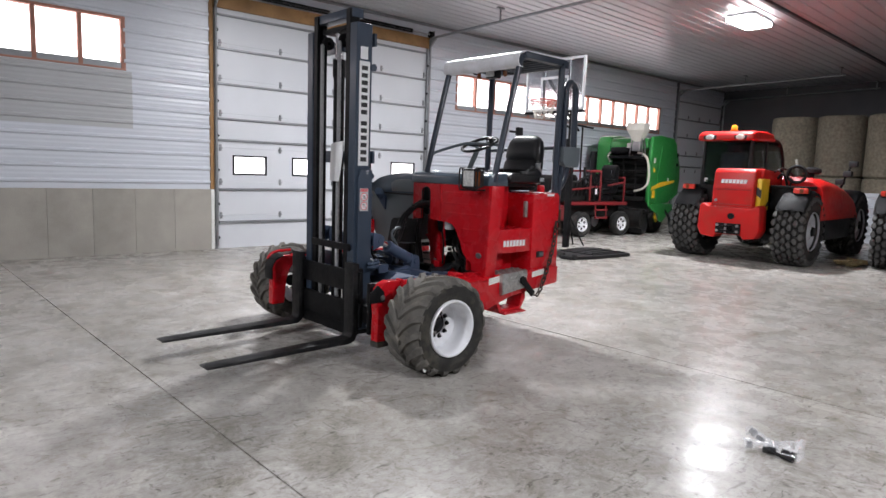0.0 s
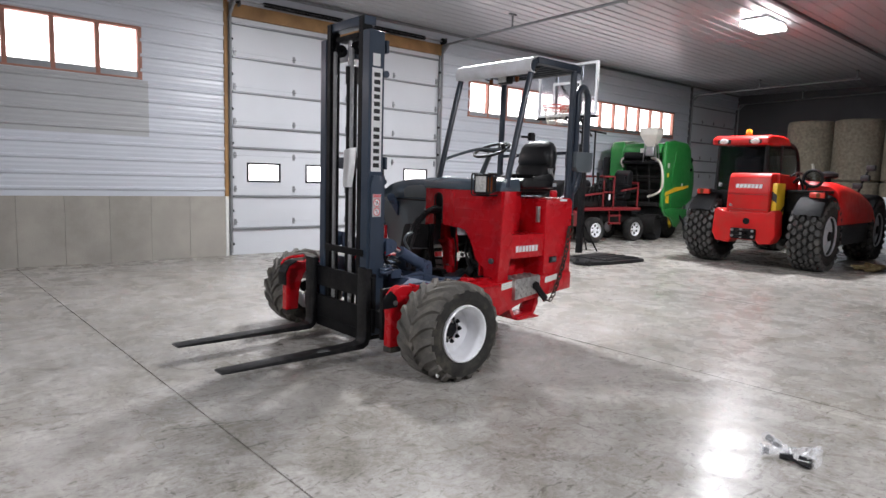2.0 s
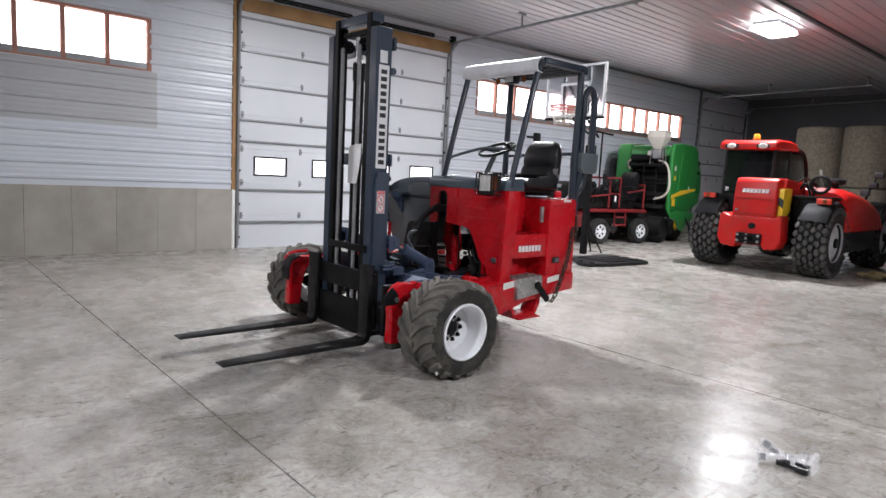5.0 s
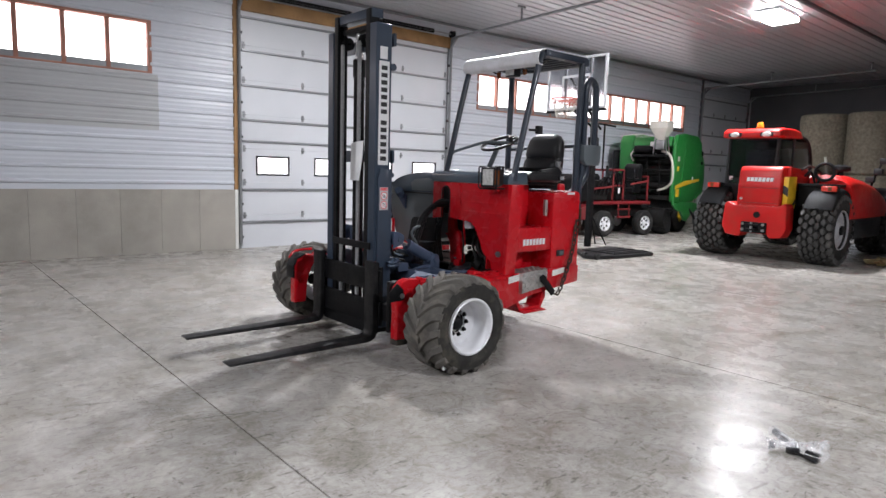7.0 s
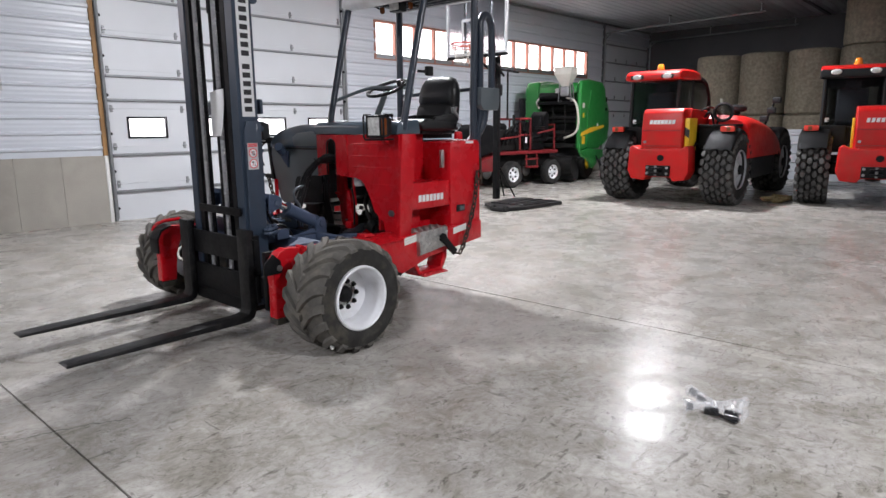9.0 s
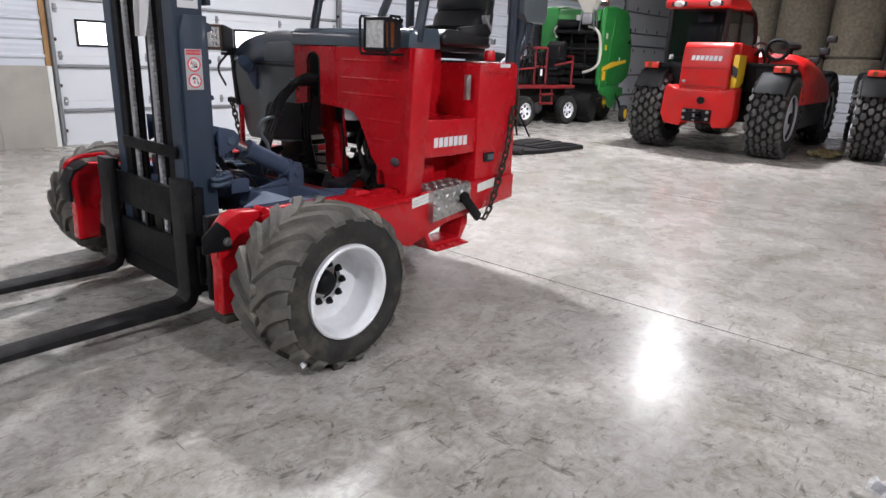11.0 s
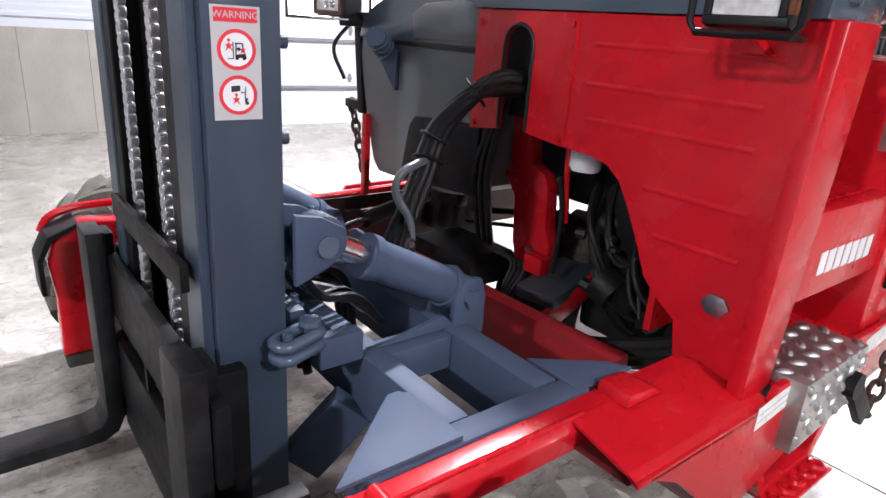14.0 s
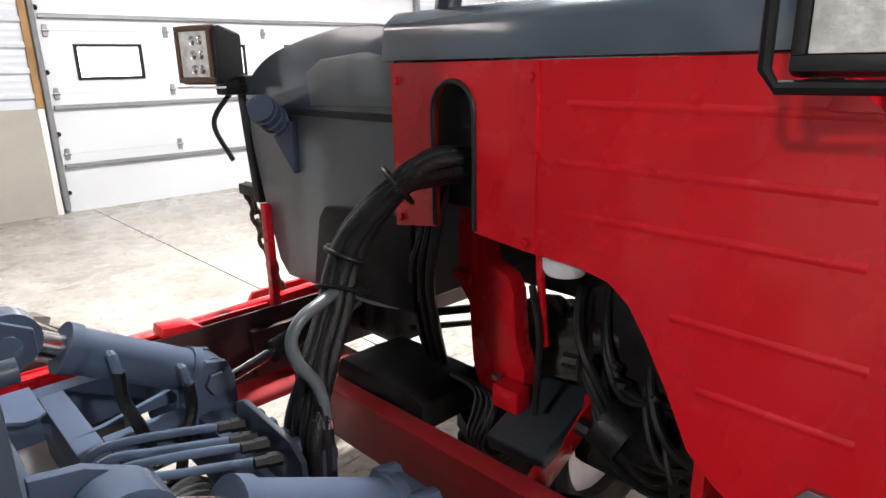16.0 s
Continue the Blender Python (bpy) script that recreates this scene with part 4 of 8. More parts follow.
bmesh.ops.solidify(b, geom=b.faces[:], thickness=0.0012)
fp("paper_sheet", b, M_PAPER, "white paper sheet taped on the mast")

# ---- carriage and forks ----
for z0, z1 in ((0.49, 0.665), (0.22, 0.41)):
    fp("carriage_bar", box(B(), 2.668, 2.697, 4.56, 5.53, z0, z1, 0.006), M_BLACK)
fp("carriage_skirt", box(B(), 2.670, 2.695, 4.70, 5.42, 0.13, 0.218, 0.005), M_BLACK)
for yy in (4.64, 5.435):
    fp("carriage_plate", box(B(), 2.699, 2.76, yy, yy + 0.045, 0.22, 0.68, 0.008), M_BLACK)
for yy in (4.72, 5.10):
    fp("carriage_web", box(B(), 2.672, 2.69, yy - 0.012, yy + 0.012, 0.411, 0.489), M_BLACK)
for yy in (4.97, 5.225):
    b = B()
    cyl(b, (2.722, yy, 0.26), (2.722, yy, 0.36), 0.012, 8)
    cyl(b, (2.722, yy, 0.30), (2.722, yy, 0.317), 0.022, 6)
    fp("chain_anchor", b, M_STEEL)


def fork(y0):
    w = 0.125
    prof = [(1.42, 0.134), (1.43, 0.122), (2.55, 0.098), (2.605, 0.100), (2.645, 0.122), (2.666, 0.17), (2.666, 0.737), (2.618, 0.737), (2.618, 0.18), (2.602, 0.152), (2.565, 0.142), (1.9, 0.141), (1.44, 0.139)]
    b = B()
    prism(b, prof, y0, y0 + w, 'y', 0.006)
    # the pair stands a little askew: tips lean to the near side
    for v in b.verts:
        v.co.y -= max(0.0, 2.60 - v.co.x) * 0.052
    f = fp("fork", b, M_FORK, "long worn dark steel fork")
    for z0 in (0.668, 0.155):
        fp("fork_hook", box(B(), 2.640, 2.69, y0 + 0.02, y0 + w - 0.02, z0, z0 + 0.06, 0.006), M_BLACK, "", f)


fork(4.577)
fork(5.398)
# outrigger arms from carriage to fender noses
for f in ((lambda y: y), mir):
    b = B()
    y0, y1 = sorted((f(4.32), f(4.60)))
    box(b, 2.70, 2.80, y0, y1, 0.26, 0.40, 0.008)
    fp("stabiliser_arm", b, M_BLACK)
    if f(4.0) < 5:
        fp("stabiliser_plate", box(B(), 2.60, 2.74, 4.335, 4.375, 0.22, 0.62, 0.01), M_BLACK)

# ---- sliding frame between mast and cab ----
def beam(name, p0, p1, w, h, material=M_BLUE):
    p0, p1 = Vector(p0), Vector(p1)
    d = p1 - p0
    m = Matrix.Translation(p0) @ d.to_track_quat('X', 'Z').to_matrix().to_4x4()
    return fp(name, box(B(), 0, d.length, -w / 2, w / 2, -h / 2, h / 2, 0.007, m), material)


beam("frame_crossmember", (3.037, 4.346, 0.562), (3.037, 5.66, 0.562), 0.056, 0.15)
beam("frame_crossmember", (3.272, 4.35, 0.562), (3.272, 5.66, 0.562), 0.066, 0.15)
for yy in (4.316, mir(4.316)):
    beam("frame_side", (2.80, yy, 0.580), (3.338, yy, 0.580), 0.058, 0.115)
for yy in (4.655, mir(4.655)):
    beam("frame_rib", (3.066, yy, 0.590), (3.238, yy, 0.590), 0.075, 0.085)
    y0, y1 = (4.583, 4.597) if yy < 5 else (mir(4.597), mir(4.583))
    b = B()
    prism(b, [(3.02, 0.6375), (3.075, 0.640), (3.235, 0.672), (3.272, 0.6375)], y0 + (0.065 if yy < 5 else 0.0), y1 + (0.065 if yy < 5 else 0.0), 'y', 0.003)
    fp("rib_web", b, M_BLUE)
    beam("frame_strut", (2.90, yy + (0.06 if yy < 5 else -0.06), 0.36), (3.0, yy, 0.51), 0.06, 0.10)
for f in ((lambda y: y), mir):
    b = B()
    prism(b, [(2.755, f(4.292)), (3.006, f(4.292)), (3.006, f(4.45)), (2.985, f(4.470)), (2.962, f(4.470))], 0.6385, 0.648, 'z', 0.003)
    fp("gusset_plate", b, M_BLUE)
    if f(4.0) < 5:
        b = B()
        prism(b, [(3.306, f(4.290)), (3.480, f(4.290)), (3.455, f(4.335)), (3.306, f(4.44))], 0.6345, 0.6415, 'z', 0.003)
        fp("gusset_plate", b, M_BLUE)

# tilt cylinders
for p0, p1 in (((2.935, 4.70, 0.895), (3.315, 4.70, 0.70)), ((2.945, 5.355, 0.903), (3.288, 5.355, 0.705))):
    p0, p1 = Vector(p0), Vector(p1)
    yy = p0.y
    d = (p1 - p0).normalized()
    b = B()
    q0 = 0.13 if yy < 5 else 0.10
    cyl(b, p0 + d * q0, p1 - d * 0.04, 0.046, 24)
    cyl(b, p0 + d * (q0 - 0.01), p0 + d * (q0 + 0.015), 0.051, 24)
    cyl(b, p1 - d * 0.055, p1 - d * 0.03, 0.052, 24)
    cyl(b, p1 + Vector((0, -0.03, 0)), p1 + Vector((0, 0.03, 0)), 0.045, 18)
    tc_ = fp("tilt_cylinder", b, M_BLUE, "slate-blue hydraulic tilt cylinder")
    b = B()
    cyl(b, p0 + d * 0.03, p0 + d * (q0 + 0.01), 0.026, 20)
    fp("piston_rod", b, M_CHROME, "chromed piston rod", tc_)
    b = B()
    cyl(b, p0 + Vector((0, -0.028, 0)), p0 + Vector((0, 0.028, 0)), 0.052, 20)
    fp("rod_eye", b, M_GBLUE, "", tc_)
    for s in (-1, 1):
        b = B()
        prism(b, [(2.862, 0.82), (2.862, 0.965), (p0.x - 0.02, 0.955), (p0.x + 0.035, 0.925), (p0.x + 0.035, 0.88), (p0.x, 0.85)], yy + s * 0.045 - 0.008, yy + s * 0.045 + 0.008, 'y', 0.004)
        fp("cylinder_clevis", b, M_BLUE)
        fp("pivot_boss", cyl(B(), (p0.x - 0.008, yy + s * 0.050, p0.z), (p0.x - 0.008, yy + s * 0.062, p0.z), 0.022, 18), M_GBLUE)
        b = B()
        prism(b, [(p1.x - 0.06, 0.60), (p1.x - 0.045, 0.72), (p1.x - 0.015, 0.755), (p1.x + 0.03, 0.745), (p1.x + 0.045, 0.70), (p1.x + 0.045, 0.60)], yy + s * 0.045 - 0.009, yy + s * 0.045 + 0.009, 'y', 0.004)
        fp("cylinder_clevis", b, M_BLUE)
        b = B()
        cyl(b, (p1.x, yy + s * 0.055, p1.z), (p1.x, yy + s * 0.068, p1.z), 0.026, 6)
        fp("pin_nut", b, M_GBLUE)
    # ports on the barrel's side, with short hoses dropping into the frame
    for q, k in ((q0 + 0.07, 0), (0.315, 1)) if yy > 5 else ():
        a = p0 + d * q + Vector((0, -0.040, 0.014))
        e = a + Vector((0.0, -0.026, 0.004))
        b = B()
        tube(b, [a, e, e + Vector((0.004, -0.008, -0.035))], 0.010, 8, 3)
        fp("hose_fitting", b, M_GBLUE)
        b = B()
        e = e + Vector((0.004, -0.008, -0.03))
        tube(b, [e, e + Vector((0.0, 0.0, -0.06)), e + Vector((0.02 - 0.05 * k, -0.01, -0.13)), e + Vector((0.05 - 0.09 * k, 0.02, -0.24))], 0.013, 8, 5)
        fp("tilt_hose", b, M_HOSE)

for k in range(9):
    b = B()
    y0 = 4.76 + 0.028 * k
    tube(b, [(2.895, y0, 0.90 - 0.03 * k), (2.93, y0 + 0.012, 0.80 - 0.02 * k), (2.99, y0 + 0.03, 0.72 - 0.012 * (k % 3)), (3.09, y0 + 0.045, 0.69 - 0.02 * (k % 2)), (3.17, y0 + 0.06, 0.60)], 0.0075 if k % 3 else 0.011, 7, 5)
    fp("control_line", b, (M_HOSE, M_GBLUE, M_HOSE, M_CHAIN)[k % 4])
for k in range(4):
    b = B()
    y0 = 4.80 + 0.05 * k
    lathe(b, [(0.001, 0.0), (0.016, 0.0), (0.016, 0.03), (0.011, 0.034), (0.011, 0.055), (0.001, 0.055)], (2.94 + 0.012 * (k % 2), y0, 0.655), 'z', 6)
    fp("valve_fitting", b, M_GBLUE)
fp("valve_block", box(B(), 2.90, 2.985, 4.775, 4.99, 0.585, 0.654, 0.008), M_SLATE, "dark valve block behind the mast")
# double-looped shackle beside the mast
b = B()
for z in (0.694, 0.722):
    loop = [(2.890 + 0.022 * math.sin(t), 4.650 + 0.024 * math.cos(t), z) for t in [math.pi * i / 8 for i in range(9)]]
    loop += [(2.832 - 0.022 * math.sin(t), 4.635 - 0.024 * math.cos(t), z - 0.006) for t in [math.pi * i / 8 for i in range(9)]]
    tube(b, loop, 0.0125, 10, 0, True)
shk = fp("shackle", b, M_GBLUE, "glossy slate-blue double-looped shackle")
b = B()
cyl(b, (2.893, 4.650, 0.67), (2.893, 4.650, 0.740), 0.015, 14)
lathe(b, [(0.001, 0.0), (0.024, 0.0), (0.022, 0.010), (0.001, 0.014)], (2.893, 4.650, 0.736), 'z', 14)
cyl(b, (2.838, 4.636, 0.678), (2.838, 4.636, 0.736), 0.011, 12)
fp("shackle_pin", b, M_GBLUE, "", shk)
fp("shackle_lug", box(B(), 2.905, 3.008, 4.632, 4.672, 0.63, 0.70, 0.008), M_BLUE, "", shk)

# hydraulic lines over the cross frame
for k in range(4):
    b = B()
    yy = 5.085 - 0.046 * k
    x1 = 3.250
    zz = 0.712 - 0.008 * (k % 2)
    tube(b, [(2.995, yy + 0.16, 0.60), (3.000, yy + 0.150, 0.665), (3.03, yy + 0.125, 0.702), (3.10, yy + 0.080, zz + 0.002), (3.18, yy + 0.036, zz + 0.002), (x1 - 0.01, yy, zz)], 0.0085, 10, 5)
    ln = fp("steel_hydraulic_line", b, M_GBLUE)
    for q0, q1, r in ((0.050, 0.028, 0.0108), (0.028, 0.004, 0.0130)):
        fp("line_nut", cyl(B(), (x1 - q0, yy + 0.25 * q0, zz + 0.1 * q0), (x1 - q1, yy + 0.25 * q1, zz + 0.1 * q1), r, 6), M_BLACK, "", ln)
b = B()
prism(b, [(4.895, 0.6375), (4.895, 0.712), (4.93, 0.738), (5.10, 0.752), (5.135, 0.735), (5.135, 0.6375)], 3.254, 3.266, 'x', 0.003)
blk = fp("bulkhead_plate", b, M_NAVY, "dark slate bulkhead plate for the hoses")
for k in range(4):
    fp("bulkhead_nut", cyl(B(), (3.267, 5.085 - 0.046 * k, 0.712), (3.285, 5.085 - 0.046 * k, 0.712), 0.017, 6), M_GBLUE, "", blk)
for k in range(3):
    b = B()
    y0 = 4.84 + 0.035 * k
    tube(b, [(2.98, y0, 0.50), (2.96, y0 + 0.03, 0.64), (3.03, y0 + 0.06, 0.735 - 0.02 * k), (3.13, y0 + 0.10, 0.68), (3.17, y0 + 0.11, 0.50)], 0.012, 8, 6)
    fp("mast_hose", b, M_HOSE)

# main hose bundle from the bulkhead up into the slot
for k in range(7):
    a = 2 * math.pi * k / 6
    ox, oy = (0.022 * math.cos(a), 0.022 * math.sin(a)) if k < 6 else (0.0, 0.0)
    b = B()
    yb = 4.905 + 0.026 * (k % 4)
    tube(b, [(3.290 + 0.02 * (k // 4), yb, 0.655), (3.298 + 0.02 * (k // 4), yb + 0.01, 0.74), (3.345 + ox, 4.962 + oy, 0.845), (3.405 + ox, 4.993 + oy, 0.925), (3.438 + ox, 5.010 + oy, 0.99), (3.472 + ox, 4.995 + oy, 1.065),
             (3.530 + ox * 0.8, 4.947 + oy, 1.145 + ox * 0.4), (3.60, 4.93 + oy, 1.172 + ox), (3.70, 4.922 + oy, 1.165 + ox), (3.86, 4.915 + oy, 1.12 + ox)], 0.0155, 10, 6)
    fp("hydraulic_hose", b, M_HOSE)
    fp("hose_end", cyl(B(), (3.290 + 0.02 * (k // 4), yb, 0.645), (3.297 + 0.02 * (k // 4), yb + 0.008, 0.715), 0.0175, 8), M_SLATE)
b = B()
tube(b, [(3.318, 4.915, 0.715), (3.322, 4.918, 0.775), (3.318, 4.930, 0.825), (3.292, 4.945, 0.872), (3.288, 4.952, 0.912), (3.312, 4.955, 0.944), (3.352, 4.962, 0.957), (3.405, 4.985, 0.962)], 0.0115, 10, 6)
br_h = fp("braided_hose", b, M_GREYB, "grey braided hose")
b = B()
cyl(b, (3.3165, 4.914, 0.700), (3.320, 4.917, 0.765), 0.0155, 10)
cyl(b, (3.3160, 4.914, 0.685), (3.3165, 4.914, 0.702), 0.020, 6)
fp("hose_ferrule", b, M_CHROME, "bright crimped ferrule", br_h)
for c, n, r in (((3.531, 4.946, 1.147), (0.62, -0.45, 0.62), 0.042), ((3.449, 5.008, 1.018), (0.4, -0.1, 0.9), 0.041), ((3.424, 5.002, 0.958), (0.4, 0.2, 0.9), 0.041)):
    n = Vector(n).normalized()
    b = B()
    a, e = _frame(n)
    tube(b, [Vector(c) + r * (math.cos(t) * a + math.sin(t) * e) for t in [2 * math.pi * i / 24 for i in range(24)]], 0.0045, 6, 0, True)
    cyl(b, Vector(c) + a * r, Vector(c) + a * (r + 0.022), 0.005, 6)
    box(b, -0.008, 0.008, -0.007, 0.007, -0.004, 0.010, 0.002, Matrix.Translation(Vector(c) + a * r))
    fp("hose_clamp", b, M_PLASTIC, "black cable tie")

# ---- forklift body ----
# front panel with curved cut and open slot
def arc(cx, cy, r, a0, a1, n=6):
    return [(cx + r * math.cos(radians(a0 + (a1 - a0) * i / n)), cy + r * math.sin(radians(a0 + (a1 - a0) * i / n))) for i in range(n + 1)]


prof = [(4.135, 1.365), (4.135, 0.622), (4.30, 0.606), (4.318, 0.70), (4.37, 0.735), (4.415, 0.775), (4.455, 0.86), (4.50, 0.94), (4.53, 0.985), (4.57, 1.015), (4.63, 1.028), (4.745, 1.033), (4.866, 1.045)]
prof += [(4.866, 1.275)] + arc(4.922, 1.275, 0.056, 180, 0, 8) + [(4.978, 1.04), (5.105, 1.022), (5.105, 1.365)]
b = B()
prism(b, prof, 3.655, 3.668, 'x')
front = fp("front_panel", b, M_RED, "glossy red front panel with curved cut-out")
b = B()
tube(b, [(3.653, 4.866, 1.05), (3.653, 4.866, 1.275)] + [(3.653, p[0], p[1]) for p in arc(4.922, 1.275, 0.056, 180, 0, 8)] + [(3.653, 4.978, 1.045)], 0.005, 8)
fp("slot_edging", b, M_PLASTIC, "black rubber edging", front)
for z, y0, y1 in ((1.295, 4.66, 4.20), (1.20, 4.67, 4.22), (1.115, 4.66, 4.22), (0.985, 4.46, 4.20), (0.88, 4.41, 4.20)):
    b = B()
    prism(b, [(3.656, z - 0.010), (3.6530, z - 0.002), (3.6530, z + 0.002), (3.656, z + 0.010)], y1, y0, 'y')
    fp("swage_line", b, M_RED, "", front)
for yy, zz in ((4.735, 1.338), (4.74, 1.05), (5.085, 1.33), (5.085, 1.045)):
    b = B()
    cyl(b, (3.646, yy, zz), (3.655, yy, zz), 0.009, 6)
    fp("panel_bolt", b, M_RED, "", front)
b = B()
box(b, 3.6495, 3.6555, 4.717, 4.721, 1.035, 1.36)
fp("panel_seam", b, M_RED, "", front)
b = B()
prism(b, [(p[0] * 0.034 + 4.225, p[1] * 0.027 + 0.775) for p in arc(0, 0, 1, 0, 300, 5)], 3.646, 3.656, 'x', 0.002)
fp("hex_plate", b, M_STEEL, "dull hexagonal cover plate", front)
# bent near column
b = B()
prism(b, [(3.622, 0.600), (3.668, 1.37), (3.82, 1.37), (3.742, 0.590)], 4.11, 4.15, 'y', 0.006)
fp("corner_column", b, M_RED)
# side pod with recess
b = B()
box(b, 3.74, 4.20, 4.112, 4.16, 0.80, 1.000, 0.004)
fp("side_panel", b, M_RED)
b = B()
box(b, 3.70, 4.20, 4.40, 4.42, 0.62, 1.36, 0.002)
box(b, 3.70, 4.20, 4.165, 4.398, 0.985, 1.0)
fp("recess_lining", b, M_RED)
b = B()
box(b, 3.76, 4.20, 4.33, 4.345, 0.60, 0.80, 0.002)
box(b, 3.76, 4.20, 4.165, 4.328, 0.785, 0.797)
box(b, 3.76, 4.20, 4.10, 4.328, 0.598, 0.61)
fp("step_recess", b, M_RED)
b = B()
prism(b, [(3.82, 0.612), (4.0, 0.612), (4.0, 0.72), (3.9, 0.74), (3.82, 0.70)], 4.25, 4.328, 'y', 0.01)
fp("recess_block", b, M_RED)
b = B()
prism(b, [(4.20, 0.55), (4.20, 1.30), (4.545, 1.315), (4.575, 1.29), (4.585, 0.55)], 4.10, 4.75, 'y', 0.012)
rear = fp("rear_box", b, M_RED, "glossy red rear box")
b = B()
prism(b, [(4.25, 1.245), (4.50, 1.262), (4.50, 1.275), (4.25, 1.258)], 4.092, 4.10, 'y', 0.002)
fp("pull_lip", b, M_RED, "", rear)
b = B()
box(b, 4.39, 4.49, 4.0975, 4.0998, 1.285, 1.306)
fp("small_label", b, M_WHITEP, "white label", rear)
b = B()
box(b, 4.27, 4.37, 4.09, 4.10, 0.735, 0.79, 0.004)
lt = fp("side_marker", b, M_PLASTIC, "black side marker lamp", rear)
b = B()
box(b, 4.30, 4.36, 4.084, 4.09, 0.745, 0.78, 0.004)
fp("marker_lens", b, M_GREYB, "", lt)
b = B()
box(b, 4.13, 4.16, 4.13, 4.16, 1.10, 1.24, 0.004)
box(b, 4.115, 4.13, 4.125, 4.135, 1.12, 1.22, 0.003)
fp("latch_handle", b, M_PLATE, "steel latch handle")
# maker's lettering as bars
for k in range(7):
    b = B()
    x = 3.835 + 0.042 * k
    prism(b, [(x, 0.850), (x + 0.032, 0.853), (x + 0.032, 0.906), (x, 0.903)], 4.1095, 4.1115, 'y')
    fp("letter_bar", b, M_WHITEP, "white lettering bar")
# tread-plate step and folding foot step
b = B()
prism(b, [(3.770, 0.452), (3.765, 0.632), (4.090, 0.644), (4.090, 0.492)], 4.040, 4.205, 'y', 0.004)
step = fp("tread_plate_step", b, M_PLATE, "aluminium tread-plate step box")
stud = B()
lathe(stud, [(0.0004, 0.0052), (0.006, 0.0046), (0.0105, 0.002), (0.0125, -0.001), (0.0004, -0.001)], (0, 0, 0), 'z', 10)
bmesh.ops.scale(stud, vec=(1.75, 1.0, 1.5), verts=stud.verts)
stud_mesh = to_mesh("tread_stud", stud, M_PLATE)
for i in range(10):
    for j in range(9):
        if (i + j) % 2:
            continue
        x = 3.784 + 0.0325 * i
        if j < 5:
            m = Matrix.Translation((x, 4.040, 0.484 + 0.032 * j + (x - 3.77) * 0.07)) @ Matrix.Rotation(radians(90), 4, 'X')
        else:
            m = Matrix.Translation((x, 4.062 + 0.040 * (j - 5), 0.633 + (x - 3.77) * 0.039))
        ob = new("tread_stud", stud_mesh)
        ob.parent = step
        ob.matrix_local = Matrix.Translation(-FP) @ m @ Matrix.Rotation(radians(45 if i % 2 else -45), 4, 'Z')
b = B()
prism(b, [(3.72, 0.42), (3.80, 0.285), (4.07, 0.285), (4.13, 0.38), (4.13, 0.44), (4.09, 0.44), (4.05, 0.312), (3.82, 0.312), (3.76, 0.42)], 4.085, 4.24, 'y', 0.006)
box(b, 3.80, 4.08, 4.03, 4.24, 0.278, 0.290, 0.004)
fs = fp("foot_step", b, M_RED, "red folded foot step")
for i in range(5):
    b = B()
    lathe(b, [(0.010, 0.0), (0.022, 0.0), (0.018, 0.008), (0.010, 0.008)], (3.83 + 0.055 * i, 4.06, 0.290), 'z', 14)
    fp("step_grip", b, M_RED, "", fs)
# black mounting arm and chain beside the step
b = B()
cyl(b, (4.02, 4.015, 0.560), (4.02, 4.12, 0.560), 0.034, 18)
m = Matrix.Translation((4.02, 4.028, 0.560)) @ Matrix.Rotation(radians(44), 4, 'Y')
box(b, -0.03, 0.20, -0.012, 0.012, -0.028, 0.028, 0.008, m)
fp("chain_arm", b, M_BLACK, "black pivoting chain arm")


def chain(name, pts, parent=None, r=0.0070, pitch=0.045):
    path = smooth(pts, 20)
    L = [0.0]
    for i in range(1, len(path)):
        L.append(L[-1] + (path[i] - path[i - 1]).length)
    n = int(L[-1] / pitch)
    grp = fp(name, tube(B(), [path[0] - Vector((0, 0, 0.004)), path[0] + Vector((0, 0, 0.004))], 0.012, 8), M_RUST, "rusty hanging chain", parent)
    for k in range(n):
        s = (k + 0.5) * pitch
        i = max(j for j in range(len(L)) if L[j] <= s)
        j = min(i + 1, len(path) - 1)
        d = (path[j] - path[max(0, i - 1)]).normalized()
        c = path[i]
        a, e = _frame(d)
        side = a if k % 2 else e
        pl = []
        for q in range(12):
            t = 2 * math.pi * q / 12
            pl.append(c + d * (0.031 * math.cos(t)) + side * (0.0165 * math.sin(t)))
        b = B()
        tube(b, pl, r, 6, 0, True)
        fp("link", b, M_RUST, "", grp)
    return grp


chain("safety_chain", [(4.520, 4.085, 1.00), (4.485, 4.072, 0.85), (4.425, 4.058, 0.71), (4.355, 4.048, 0.575), (4.285, 4.042, 0.455), (4.235, 4.040, 0.405), (4.175, 4.040, 0.415)])
b = B()
tube(b, [(4.56, 4.10, 1.06), (4.58, 4.085, 1.02), (4.555, 4.08, 0.985), (4.52, 4.082, 1.0), (4.52, 4.082, 1.06)], 0.010, 8, 4)
box(b, 4.576, 4.592, 4.085, 4.15, 0.93, 1.16, 0.004)
fp("chain_hook", b, M_RUST)
chain("safety_chain", [(3.745, 5.985, 0.99), (3.76, 5.98, 0.90), (3.785, 5.97, 0.76), (3.815, 5.955, 0.60), (3.83, 5.95, 0.48)])

